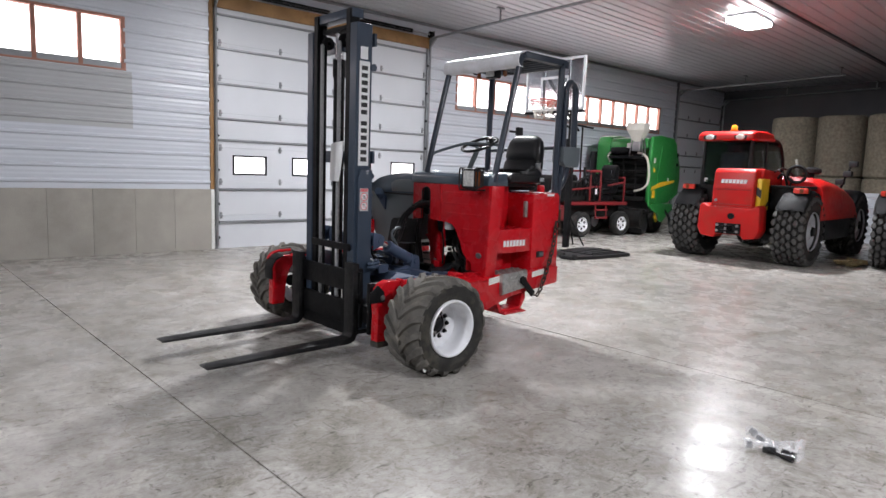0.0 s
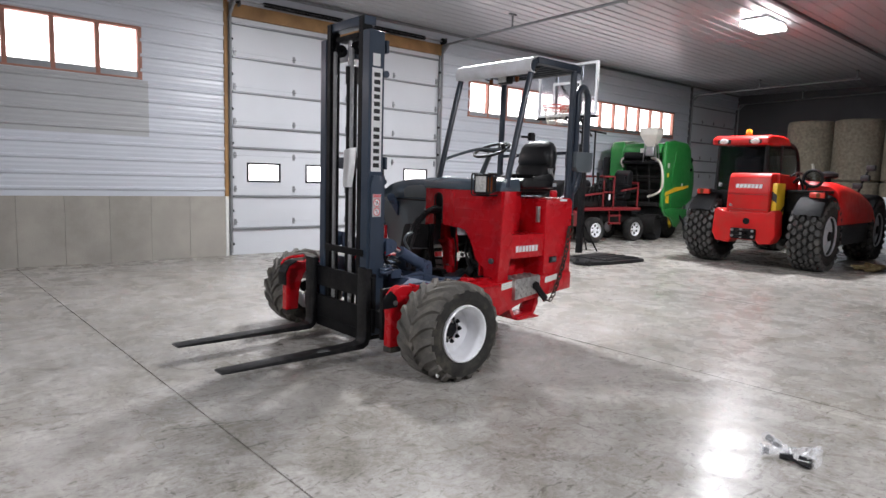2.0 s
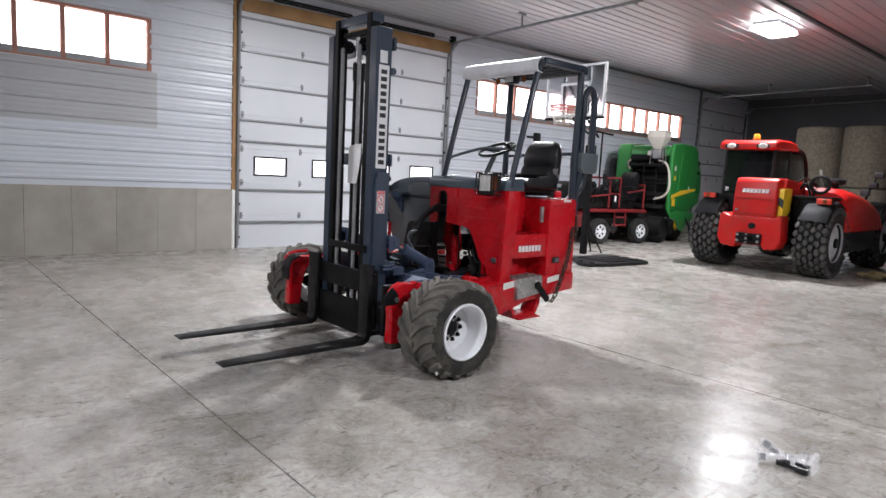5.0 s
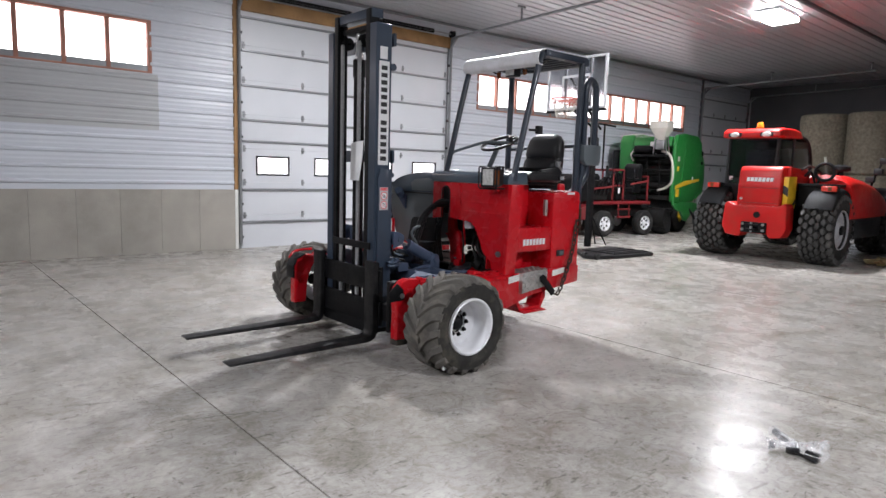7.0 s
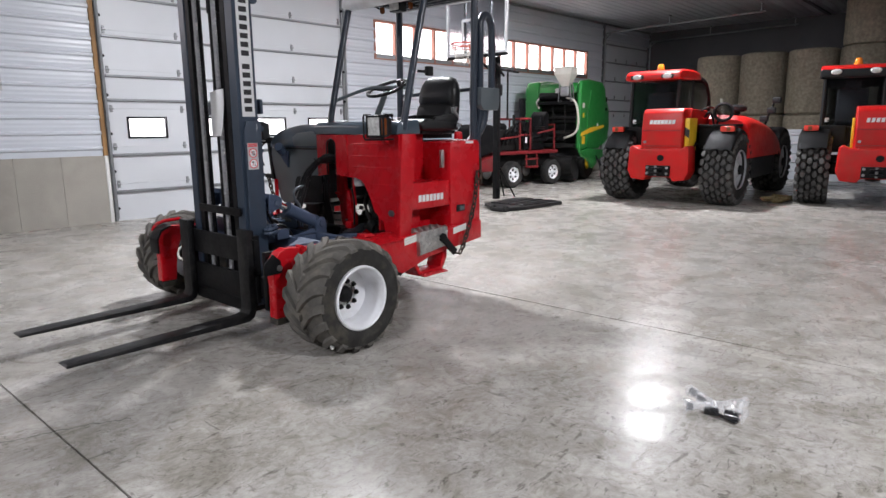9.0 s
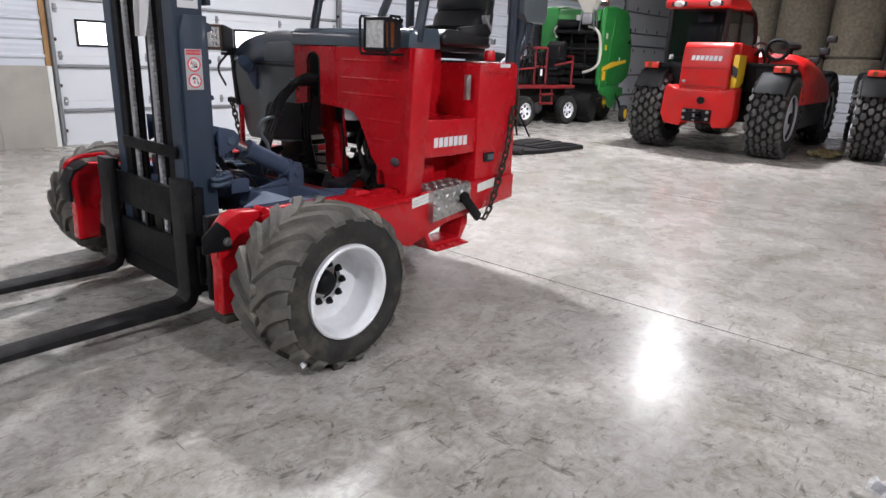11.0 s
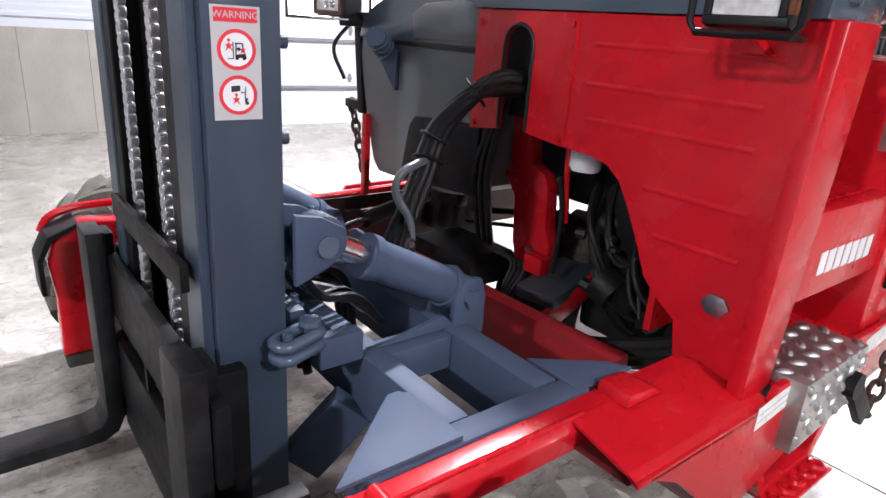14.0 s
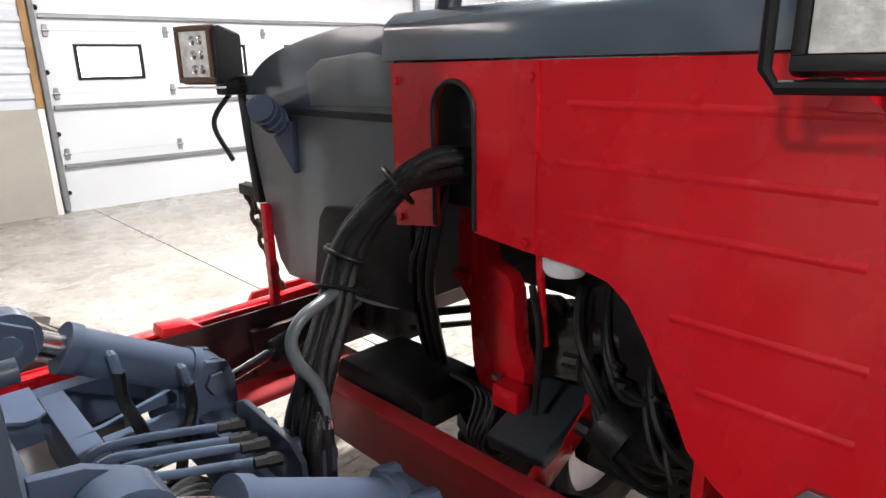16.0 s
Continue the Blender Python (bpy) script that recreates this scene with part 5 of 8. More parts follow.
# rear body core, floor and counterweight
b = B()
prism(b, [(4.42, 0.68), (4.42, 1.12), (4.58, 1.10), (4.585, 0.74), (4.54, 0.68)], 4.76, 5.85, 'y', 0.02)
fp("counterweight", b, M_RED)
b = B()
box(b, 3.74, 4.60, 4.425, 5.08, 1.325, 1.36, 0.004)
fp("cab_floor", b, M_BLACK)
b = B()
box(b, 4.21, 4.59, 4.76, 5.80, 0.72, 1.30, 0.01)
fp("rear_core", b, M_BLACK)

rr0 = random.Random(8)
# black sheet added behind the slot, standing in for the shade inside
fp("slot_shade_sheet", box(B(), 3.716, 3.722, 4.84, 5.10, 1.075, 1.36), M_BLACK)
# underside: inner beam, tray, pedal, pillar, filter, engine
# beam's red is darkened to hold the shade it lies in
beam("lower_beam", (3.67, 5.60, 0.432), (3.67, 4.44, 0.462), 0.06, 0.15, M_SHADERED)
b = B()
prism(b, [(5.47, 0.47), (5.47, 0.54), (5.44, 0.568), (5.14, 0.568), (5.10, 0.55), (5.10, 0.47)], 3.705, 3.93, 'x', 0.012)
fp("black_tray", b, M_PLASTIC, "black plastic tray")
m = Matrix.Translation((3.855, 4.842, 0.562)) @ Matrix.Rotation(radians(-10), 4, 'Y') @ Matrix.Rotation(radians(8), 4, 'Z')
fp("pedal_box", box(B(), -0.125, 0.125, -0.075, 0.075, -0.022, 0.022, 0.008, m), M_PLASTIC2, "dark grey cover plate")
beam("pedal_bracket", (3.70, 4.765, 0.47), (4.0, 4.785, 0.585), 0.025, 0.07, M_RED)
b = B()
prism(b, [(5.125, 1.30), (5.13, 0.90), (5.172, 0.880), (5.172, 0.850), (5.12, 0.838), (5.080, 0.79), (5.068, 0.637), (5.04, 0.555), (4.905, 0.555), (4.90, 0.66), (4.925, 0.72), (4.936, 0.850), (4.955, 0.885), (5.014, 0.91), (5.035, 1.035), (5.035, 1.30)], 3.855, 3.905, 'x', 0.006)
pil = fp("pillar", b, M_RED, "red cranked pillar behind the hoses")
fp("pillar_flange", box(B(), 3.835, 3.854, 5.06, 5.165, 0.852, 0.872, 0.003), M_RED, "", pil)
fp("pillar_rib", box(B(), 3.842, 3.854, 5.045, 5.058, 0.85, 1.28, 0.003), M_RED, "", pil)
fp("pillar_foot", box(B(), 3.80, 3.853, 4.875, 4.955, 0.575, 0.635, 0.010), M_RED, "", pil)
fp("foot_bolt", cyl(B(), (3.82, 4.955, 0.638), (3.82, 4.955, 0.65), 0.012, 8), M_STEEL, "", pil)
fp("thin_pipe", tube(B(), [(3.79, 4.815, 1.05), (3.79, 4.81, 0.95), (3.80, 4.80, 0.78)], 0.009, 8, 3), M_RED)
fp("thin_pipe", tube(B(), [(3.77, 4.815, 0.92), (3.78, 4.80, 0.80), (3.78, 4.81, 0.62)], 0.008, 8, 3), M_GREASE)
for k in range(14):
    c = Vector((rr0.uniform(3.80, 3.90), rr0.uniform(4.42, 4.74), rr0.uniform(0.56, 0.98)))
    b = B()
    cyl(b, c, c + Vector((rr0.uniform(-.02, .02), rr0.uniform(-.03, .03), rr0.uniform(-.02, .02))), rr0.uniform(0.008, 0.02), 8)
    fp("pump_fitting", b, M_GREASE)
b = B()
lathe(b, [(0.001, 0.0), (0.040, 0.0), (0.047, 0.012), (0.047, 0.12), (0.04, 0.13), (0.001, 0.13)], (3.82, 4.77, 0.945), 'z', 28)
fp("oil_filter", b, M_WHITE, "white oil filter")
rr = random.Random(5)
b = B()
box(b, 3.95, 4.20, 4.44, 4.83, 0.72, 1.30, 0.03)
box(b, 3.88, 4.05, 4.46, 4.70, 0.70, 0.95, 0.03)
box(b, 4.0, 4.19, 4.44, 4.86, 0.37, 0.715, 0.03)
for k in range(7):
    c = Vector((rr.uniform(3.84, 3.95), rr.uniform(4.45, 4.75), rr.uniform(0.58, 0.9)))
    cyl(b, c, c + Vector((rr.uniform(-.03, .03), rr.uniform(-.08, .08), rr.uniform(-.03, .05))), rr.uniform(0.025, 0.06), 14)
tagged(fp("hydraulic_pump", b, M_GREASE), kind="stuff")
b = B()
box(b, 4.02, 4.20, 5.14, 5.80, 0.84, 1.20, 0.03)
for k in range(9):
    c = Vector((rr.uniform(3.92, 4.04), rr.uniform(5.3, 5.7), rr.uniform(0.86, 1.05)))
    cyl(b, c, c + Vector((rr.uniform(-.05, .05), rr.uniform(-.1, .1), rr.uniform(-.05, .05))), rr.uniform(0.02, 0.07), 14)
tagged(fp("engine", b, M_GREASE), kind="stuff")
for k in range(12):
    y0 = rr.uniform(4.40, 4.72)
    z0 = rr.uniform(0.62, 0.86)
    b = B()
    tube(b, [(3.98, y0 + 0.1, z0 + 0.12), (3.86, y0 + 0.04, z0), (3.84, y0 - 0.02, z0 - 0.1), (3.92, y0 - 0.1, 0.46 + 0.02 * k), (4.1, y0 - 0.12, 0.48)], rr.uniform(0.006, 0.011), 7, 5)
    fp("engine_hose", b, M_GREASE)
for k in range(3):
    b = B()
    tube(b, [(3.74, 4.86, 0.36 + 0.03 * k), (3.80, 4.68, 0.38 + 0.03 * k), (3.84, 4.50, 0.44 + 0.03 * k), (3.86, 4.34, 0.52 + 0.03 * k)], 0.02, 8, 5)
    fp("engine_hose", b, M_GREASE)
for k in range(3):
    b = B()
    y0 = 5.02 + 0.03 * k
    tube(b, [(3.74, y0 - 0.03, 1.20), (3.71, y0, 1.06 - 0.03 * k), (3.71, y0 + 0.04, 0.90), (3.76, y0 + 0.08, 0.75), (3.86, y0 + 0.16, 0.59)], 0.012, 7, 5)
    fp("engine_hose", b, M_HOSE)
for k in range(4):
    b = B()
    tube(b, [(3.84, 5.13 - 0.02 * k, 0.58), (3.82, 5.02 - 0.02 * k, 0.575), (3.76, 4.99 - 0.012 * k, 0.49), (3.80, 4.95, 0.44), (3.9, 4.9, 0.47)], 0.009, 7, 5)
    fp("engine_hose", b, M_HOSE)

# red frame behind the hood, far side
b = B()
prism(b, [(3.40, 0.53), (3.40, 0.625), (3.82, 0.636), (4.55, 0.655), (4.55, 0.53), (3.72, 0.49)], 5.86, 5.90, 'y', 0.006)
fp("far_sill", b, M_RED)
fp("hood_post", box(B(), 3.700, 3.725, 5.795, 5.825, 0.60, 0.96, 0.004), M_RED)
# web colour holds the channel's inner shade as well as grime
fp("channel_web", box(B(), 3.31, 3.95, 5.79, 5.80, 0.40, 0.632, 0.002), M_SHADEGRIME, "grimy channel web with its shade put into the dark red")
fp("channel_flange", box(B(), 3.31, 3.95, 5.64, 5.788, 0.40, 0.415, 0.003), M_SHADERED)
b = B()
box(b, 4.0, 4.38, 5.40, 5.785, 0.70, 0.835, 0.03)
box(b, 4.0, 4.19, 5.56, 5.785, 0.46, 0.71, 0.03)
box(b, 3.96, 4.02, 5.50, 5.70, 0.62, 0.78, 0.02)
fp("engine_sump", b, M_GREASE, "oily black engine sump")
beam("gap_bar", (3.93, 5.40, 0.60), (4.20, 5.36, 0.55), 0.022, 0.016, M_BLACK)
beam("gap_bar", (3.92, 5.36, 0.66), (4.16, 5.30, 0.63), 0.03, 0.02, M_BLACK)
b = B()
cyl(b, (3.33, 5.44, 0.615), (3.53, 5.49, 0.635), 0.014, 12)
sr = fp("steering_rod", b, M_CHROME, "chromed steering rod")
fp("steering_barrel", cyl(B(), (3.52, 5.4875, 0.634), (3.86, 5.58, 0.668), 0.030, 16), M_BLACK, "", sr)

# hood
prof = [(5.112, 0.82), (5.112, 1.375), (5.14, 1.415), (5.22, 1.44), (5.42, 1.435), (5.66, 1.395), (5.79, 1.345), (5.85, 1.29), (5.872, 1.17), (5.83, 0.99), (5.765, 0.79), (5.72, 0.748), (5.56, 0.752), (5.30, 0.76), (5.20, 0.775)]
top = smooth([(p[0], p[1], 0) for p in prof[1:10]], 5)
prof = prof[:1] + [(p[0], p[1]) for p in top] + prof[10:]
b = B()
prism(b, prof, 3.72, 4.55, 'x', 0.012, seg=2)
hood = fp("hood", b, M_GREYB, "blue-grey engine hood")
b = B()
brow = smooth([(5.110, 1.385, 0), (5.135, 1.424, 0), (5.22, 1.449, 0), (5.42, 1.444, 0), (5.66, 1.404, 0), (5.795, 1.353, 0), (5.857, 1.295, 0), (5.874, 1.25, 0)], 5)
prism(b, [(5.110, 1.255)] + [(p[0], p[1]) for p in brow], 3.711, 4.556, 'x', 0.006)
fp("hood_brow", b, M_COWL, "darker blue-grey hood top", hood)
b = B()
prism(b, [(5.15, 1.272), (5.15, 1.378), (5.25, 1.392), (5.44, 1.378), (5.515, 1.345), (5.50, 1.265)], 3.704, 3.714, 'x', 0.004)
fp("brow_panel", b, M_GREYB, "", hood)
fp("hood_seam", box(B(), 3.712, 3.723, 5.115, 5.80, 1.236, 1.252, 0.002), M_PLASTIC, "", hood)
fp("hood_label", box(B(), 3.7115, 3.7125, 5.60, 5.67, 1.285, 1.305), M_WHITEP, "small white label", hood)
# raised black plate painting the dark of a cavity low in the hood
b = B()
prism(b, [(5.555, 0.76), (5.505, 0.965), (5.475, 1.0), (5.34, 1.015), (5.118, 1.02), (5.118, 0.79)], 3.706, 3.722, 'x', 0.01)
fp("recess_shade_plate", b, M_BLACK, "", hood)
b = B()
cyl(b, (3.725, 5.69, 1.20), (3.615, 5.60, 1.262), 0.036, 22)
for q in (0.12, 0.36, 0.60):
    e0 = Vector((3.615, 5.60, 1.262)).lerp(Vector((3.725, 5.69, 1.20)), q)
    e1 = Vector((3.615, 5.60, 1.262)).lerp(Vector((3.725, 5.69, 1.20)), q + 0.10)
    cyl(b, e0, e1, 0.041, 22)
fp("intake_spout", b, M_GBLUE, "slate-blue filler spout", hood)
b = B()
prism(b, [(5.745, 1.214), (5.596, 1.22), (5.604, 1.075)], 3.700, 3.722, 'x', 0.004)
fp("spout_gusset", b, M_BLUE, "", hood)
b = B()
lathe(b, [(0.001, 0.05), (0.06, 0.04), (0.12, 0.015), (0.15, -0.02), (0.001, -0.02)], (4.10, 5.3, 1.44), 'z', 24)
fp("hood_dome", b, M_GREYB, "", hood)

# dash cowl
b = B()
prism(b, [(3.648, 1.367), (3.655, 1.44), (3.69, 1.465), (3.88, 1.475), (3.90, 1.367)], 4.14, 5.13, 'y', 0.012)
dash = fp("dash_cowl", b, M_COWL, "slate-blue dash cowl")
b = B()
for k in range(3):
    cyl(b, (3.80, 4.34 + 0.04 * k, 1.47), (3.79, 4.34 + 0.04 * k, 1.50), 0.007, 8)
    lathe(b, [(0.001, 0), (0.013, 0.004), (0.015, 0.02), (0.001, 0.03)], (3.79, 4.34 + 0.04 * k, 1.495), 'z', 12)
fp("control_levers", b, M_PLASTIC, "black control levers")

# work lamps
def work_lamp(x, y, z, yaw, parent_label, s=1):
    m = Matrix.Translation((x, y, z)) @ Matrix.Rotation(radians(yaw), 4, 'Z')
    b = B()
    prism(b, [(0.0, -0.085), (-0.02, -0.08), (-0.02, 0.08), (0.0, 0.085), (0.09, 0.06), (0.09, -0.06)], -0.075, 0.075, 'y', 0.012 if s > 0 else 0.026, m, 2 if s > 0 else 4)
    lamp = fp("work_lamp", b, M_PLASTIC, parent_label)
    b = B()
    box(b, -0.0245, -0.019, -0.052, 0.058, -0.062, 0.066, 0.008 if s > 0 else 0.0025, m)
    lens = fp("lamp_lens", b, M_LENS, "clear ribbed lens", lamp)
    for i in range(6 if s < 0 else 0):
        c = m @ Vector((-0.0265, -0.027 + 0.030 * (i % 2) + 0.004, -0.040 + 0.040 * (i // 2)))
        led = B()
        lathe(led, [(0.0005, -0.001), (0.006, -0.001), (0.012, -0.003), (0.014, 0.003), (0.0005, 0.003)], c, 'x', 16)
        fp("reflector_cup", led, M_CHROME, "bright reflector cup", lens)
    b = B()
    box(b, -0.024, 0.03, min(-0.078 * s, -0.058 * s), max(-0.078 * s, -0.058 * s), -0.06, 0.06, 0.008, m)
    fp("amber_lens", b, M_AMBER if s > 0 else M_BRONZE, "amber side lens" if s > 0 else "dark bronze bezel edge", lamp)
    for q0, q1, r0, r1 in ((-0.070, 0.072, 0.067, 0.080), (-0.070, 0.072, -0.078, -0.063), (-0.066, -0.053, -0.063, 0.067), (0.059, 0.072, -0.063, 0.067)):
        fp("lens_bezel", box(B(), -0.029, -0.0205, q0, q1, r0, r1, 0.003, m), M_BRONZE if s < 0 else M_PLASTIC, "", lamp)
    if s < 0:
        b = B()
        prism(b, [(-0.034, -0.088), (-0.024, -0.094), (0.0, -0.094), (0.0, -0.088)], -0.085, 0.085, 'y', 0.003, m)
        fp("lamp_lip", b, M_WHITE, "pale lower lip", lamp)
        return lamp
    b = B()
    pts = [m @ Vector(p) for p in ((0.05, -0.092, 0.085), (-0.02, -0.092, 0.085), (-0.03, -0.092, 0.07), (-0.03, -0.092, -0.075), (-0.03, -0.08, -0.092), (-0.03, 0.08, -0.092), (-0.03, 0.092, -0.075), (-0.03, 0.092, 0.07), (-0.02, 0.092, 0.085), (0.05, 0.092, 0.085))]
    tube(b, pts, 0.007, 8)
    tube(b, [m @ Vector((-0.03, -0.06, -0.092)), m @ Vector((0.10, -0.06, -0.092)), m @ Vector((0.15, -0.04, -0.09))], 0.007, 8)
    tube(b, [m @ Vector((-0.03, 0.06, -0.092)), m @ Vector((0.10, 0.06, -0.092)), m @ Vector((0.15, 0.04, -0.09))], 0.007, 8)
    fp("lamp_guard", b, M_BLACK, "black wire lamp guard", lamp)
    return lamp


work_lamp(3.50, 4.205, 1.425, 8, "black work lamp with amber side lens")
work_lamp(3.62, 5.93, 1.40, 20, "black work lamp on a bracket", -1)
b = B()
prism(b, [(5.845, 0.955), (5.882, 0.955), (5.925, 1.30), (5.882, 1.30)], 3.712, 3.74, 'x', 0.006)
box(b, 3.72, 3.76, 5.87, 6.0, 0.965, 1.0, 0.006)
box(b, 3.66, 3.74, 5.875, 5.95, 1.285, 1.33, 0.006)
box(b, 3.70, 3.75, 5.84, 5.90, 1.315, 1.34, 0.006)
fp("lamp_bracket", b, M_BLACK)
b = B()
tube(b, [(3.72, 5.96, 1.30), (3.66, 5.99, 1.20), (3.70, 5.97, 1.08)], 0.008, 7, 6)
fp("lamp_cable", b, M_PLASTIC)
b = B()
prism(b, [(4.22, 1.30), (4.28, 1.30), (4.265, 1.345)], 3.62, 3.66, 'x', 0.003)
fp("lamp_pedestal", b, M_RED)

# ---- overhead guard ----
for y0 in (4.155, 5.02):
    b = B()
    tube(b, [(3.73, y0, 1.40), (3.76, y0, 1.55), (3.985, y0, 2.40), (4.03, y0, 2.455), (4.10, y0, 2.475), (4.58, y0, 2.475)], 0.027, 10, 4)
    fp("guard_post", b, M_NAVY, "dark navy tubular guard post")
    b = B()
    tube(b, [(4.56, y0, 1.30), (4.575, y0, 2.49)], 0.030, 10)
    fp("guard_post", b, M_NAVY, "dark navy tubular guard post")
b = B()
skin = smooth([(4.0, 2.374, 0), (3.957, 2.379, 0), (3.935, 2.405, 0), (3.935, 2.445, 0), (3.957, 2.49, 0), (4.0, 2.512, 0), (4.06, 2.518, 0)], 3)
skin = [(p[0], p[1]) for p in skin] + [(4.61, 2.522)]
inner = [(4.61, 2.514)] + [(p[0], p[1]) for p in smooth([(4.06, 2.510, 0), (4.004, 2.504, 0), (3.963, 2.484, 0), (3.943, 2.443, 0), (3.943, 2.408, 0), (3.961, 2.386, 0), (4.0, 2.382, 0)], 3)]
prism(b, skin + inner, 4.125, 5.05, 'y')
roof = fp("guard_roof", b, M_WHITE, "dusty white roof sheet over the guard")
for k in range(6):
    fp("roof_slat", box(B(), 4.08 + 0.09 * k, 4.10 + 0.09 * k, 4.17, 5.0, 2.445, 2.475, 0.003), M_NAVY, "", roof)
fp("roof_rear_bar", box(B(), 4.57, 4.63, 4.12, 5.06, 2.44, 2.50, 0.008), M_NAVY, "", roof)
for y0 in (4.118, 5.032):
    fp("roof_side_bar", box(B(), 4.03, 4.60, y0, y0 + 0.025, 2.455, 2.512, 0.008), M_NAVY, "", roof)
# lamp and wiring under the roof
b = B()
box(b, 4.08, 4.16, 4.52, 4.64, 2.33, 2.43, 0.01)
rl = fp("roof_lamp", b, M_PLASTIC, "black lamp under the guard roof")
fp("roof_lamp_lens", box(B(), 4.072, 4.08, 4.53, 4.63, 2.34, 2.42, 0.004), M_LENS, "", rl)
b = B()
tube(b, [(4.10, 4.66, 2.43), (4.12, 4.78, 2.38), (4.10, 4.86, 2.42), (4.12, 4.98, 2.44)], 0.008, 6, 5)
tube(b, [(4.10, 4.50, 2.42), (4.16, 4.40, 2.36), (4.18, 4.30, 2.41), (4.12, 4.18, 2.44)], 0.008, 6, 5)
fp("roof_wiring", b, M_HOSE)
for yy in (4.74, 4.42):
    b = B()
    lathe(b, [(0.001, -0.03), (0.02, -0.02), (0.02, 0.02), (0.001, 0.03)], (4.10, yy, 2.36), 'z', 10)
    fp("marker_bulb", b, M_AMBER)
# grab rail and cross rail
b = B()
tube(b, [(3.80, 5.02, 1.63), (3.84, 4.99, 1.66), (3.90, 4.72, 1.73), (3.93, 4.60, 1.735), (4.0, 4.35, 1.72), (3.85, 4.18, 1.66)], 0.014, 8, 5)
fp("grab_rail", b, M_GREYB)
b = B()
tube(b, [(4.59, 5.02, 1.70), (4.60, 4.16, 1.73)], 0.016, 8)
fp("guard_cross_rail", b, M_NAVY)
b = B()
box(b, 3.94, 4.0, 4.09, 4.13, 1.80, 1.87, 0.01)
cyl(b, (3.87, 4.13, 1.83), (3.96, 4.11, 1.83), 0.01, 8)
fp("mirror_switch", b, M_PLASTIC)
# steering wheel
sw = Vector((3.98, 4.58, 1.73))
mw = Matrix.Translation(sw) @ Matrix.Rotation(radians(-24), 4, 'Y')
b = B()
tube(b, [mw @ Vector((0.165 * math.cos(t), 0.165 * math.sin(t), 0)) for t in [2 * math.pi * i / 32 for i in range(32)]], 0.014, 8, 0, True)
for a in (90, 210, 330):
    tube(b, [mw @ Vector((0, 0, -0.02)), mw @ Vector((0.16 * math.cos(radians(a)), 0.16 * math.sin(radians(a)), 0))], 0.011, 8)
lathe(b, [(0.001, -0.03), (0.035, -0.03), (0.035, 0.0), (0.001, 0.01)], sw, 'z', 16)
fp("steering_wheel", b, M_PLASTIC, "black steering wheel")
b = B()
cyl(b, (3.80, 4.58, 1.40), sw, 0.024, 12)
fp("steering_column", b, M_GREYB)
b = B()
cyl(b, mw @ Vector((0.0, -0.15, 0.015)), mw @ Vector((0, -0.15, 0.06)), 0.02, 10)
fp("spinner_knob", b, M_PLASTIC)

# seat
SX = 0.09
b = B()
prism(b, [(3.98, 1.39), (3.95, 1.44), (4.0, 1.485), (4.2, 1.482), (4.40, 1.47), (4.42, 1.39)], 4.26, 4.71, 'y', 0.045, seg=5)
bmesh.ops.translate(b, verts=b.verts, vec=(SX, 0, 0))
fp("seat_cushion", b, M_VINYL, "black vinyl seat cushion")
b = B()
SEAT_RINGS = ((1.44, 4.385, 0.15, 0.045), (1.465, 4.38, 0.195, 0.07), (1.52, 4.375, 0.212, 0.085), (1.585, 4.39, 0.212, 0.078), (1.612, 4.402, 0.205, 0.064),
              (1.64, 4.398, 0.210, 0.072), (1.71, 4.408, 0.206, 0.072), (1.775, 4.418, 0.190, 0.062), (1.815, 4.424, 0.160, 0.048), (1.835, 4.428, 0.115, 0.028))
rings = []
for z, xc, hw, ht in SEAT_RINGS:
    ring = []
    for i in range(28):
        t = 2 * math.pi * i / 28
        cs, sn = math.cos(t), math.sin(t)
        ring.append(b.verts.new((xc + ht * math.copysign(abs(cs) ** 0.6, cs), 4.475 + hw * math.copysign(abs(sn) ** 0.6, sn), z)))
    rings.append(ring)
for r0, r1 in zip(rings, rings[1:]):
    for i in range(28):
        b.faces.new((r0[i], r0[(i + 1) % 28], r1[(i + 1) % 28], r1[i]))
b.faces.new(rings[0][::-1])
b.faces.new(rings[-1])
for f in b.faces:
    f.smooth = True
bmesh.ops.translate(b, verts=b.verts, vec=(SX, 0, 0))
bk = fp("seat_back", b, M_VINYL, "black vinyl seat back")
for q0, q1, z in ((4.30, 4.65, 1.612),):
    b = B()
    tube(b, [(4.352, q0, z), (4.338, (q0 + q1) / 2, z + 0.008), (4.352, q1, z)], 0.007, 8, 4)
    bmesh.ops.translate(b, verts=b.verts, vec=(SX, 0, 0))
    fp("seat_piping", b, M_VINYL, "", bk)
for y0 in (4.262, 4.673):
    b = B()
    prism(b, [(4.10, 1.46), (4.38, 1.44), (4.42, 1.49), (4.36, 1.53), (4.12, 1.50)], y0, y0 + 0.035, 'y', 0.012)
    bmesh.ops.translate(b, verts=b.verts, vec=(SX, 0, 0))
    fp("seat_bolster", b, M_VINYL)
b = B()
box(b, 4.0, 4.42, 4.31, 4.68, 1.362, 1.40, 0.01)
bmesh.ops.translate(b, verts=b.verts, vec=(SX, 0, 0))
fp("seat_base", b, M_PLASTIC)
b = B()
tube(b, [(4.38, 4.29, 1.46), (4.40, 4.27, 1.50), (4.36, 4.26, 1.54), (4.38, 4.27, 1.58)], 0.013, 7, 5)
box(b, 4.33, 4.36, 4.255, 4.285, 1.53, 1.58, 0.005)
bmesh.ops.translate(b, verts=b.verts, vec=(SX, 0, 0))
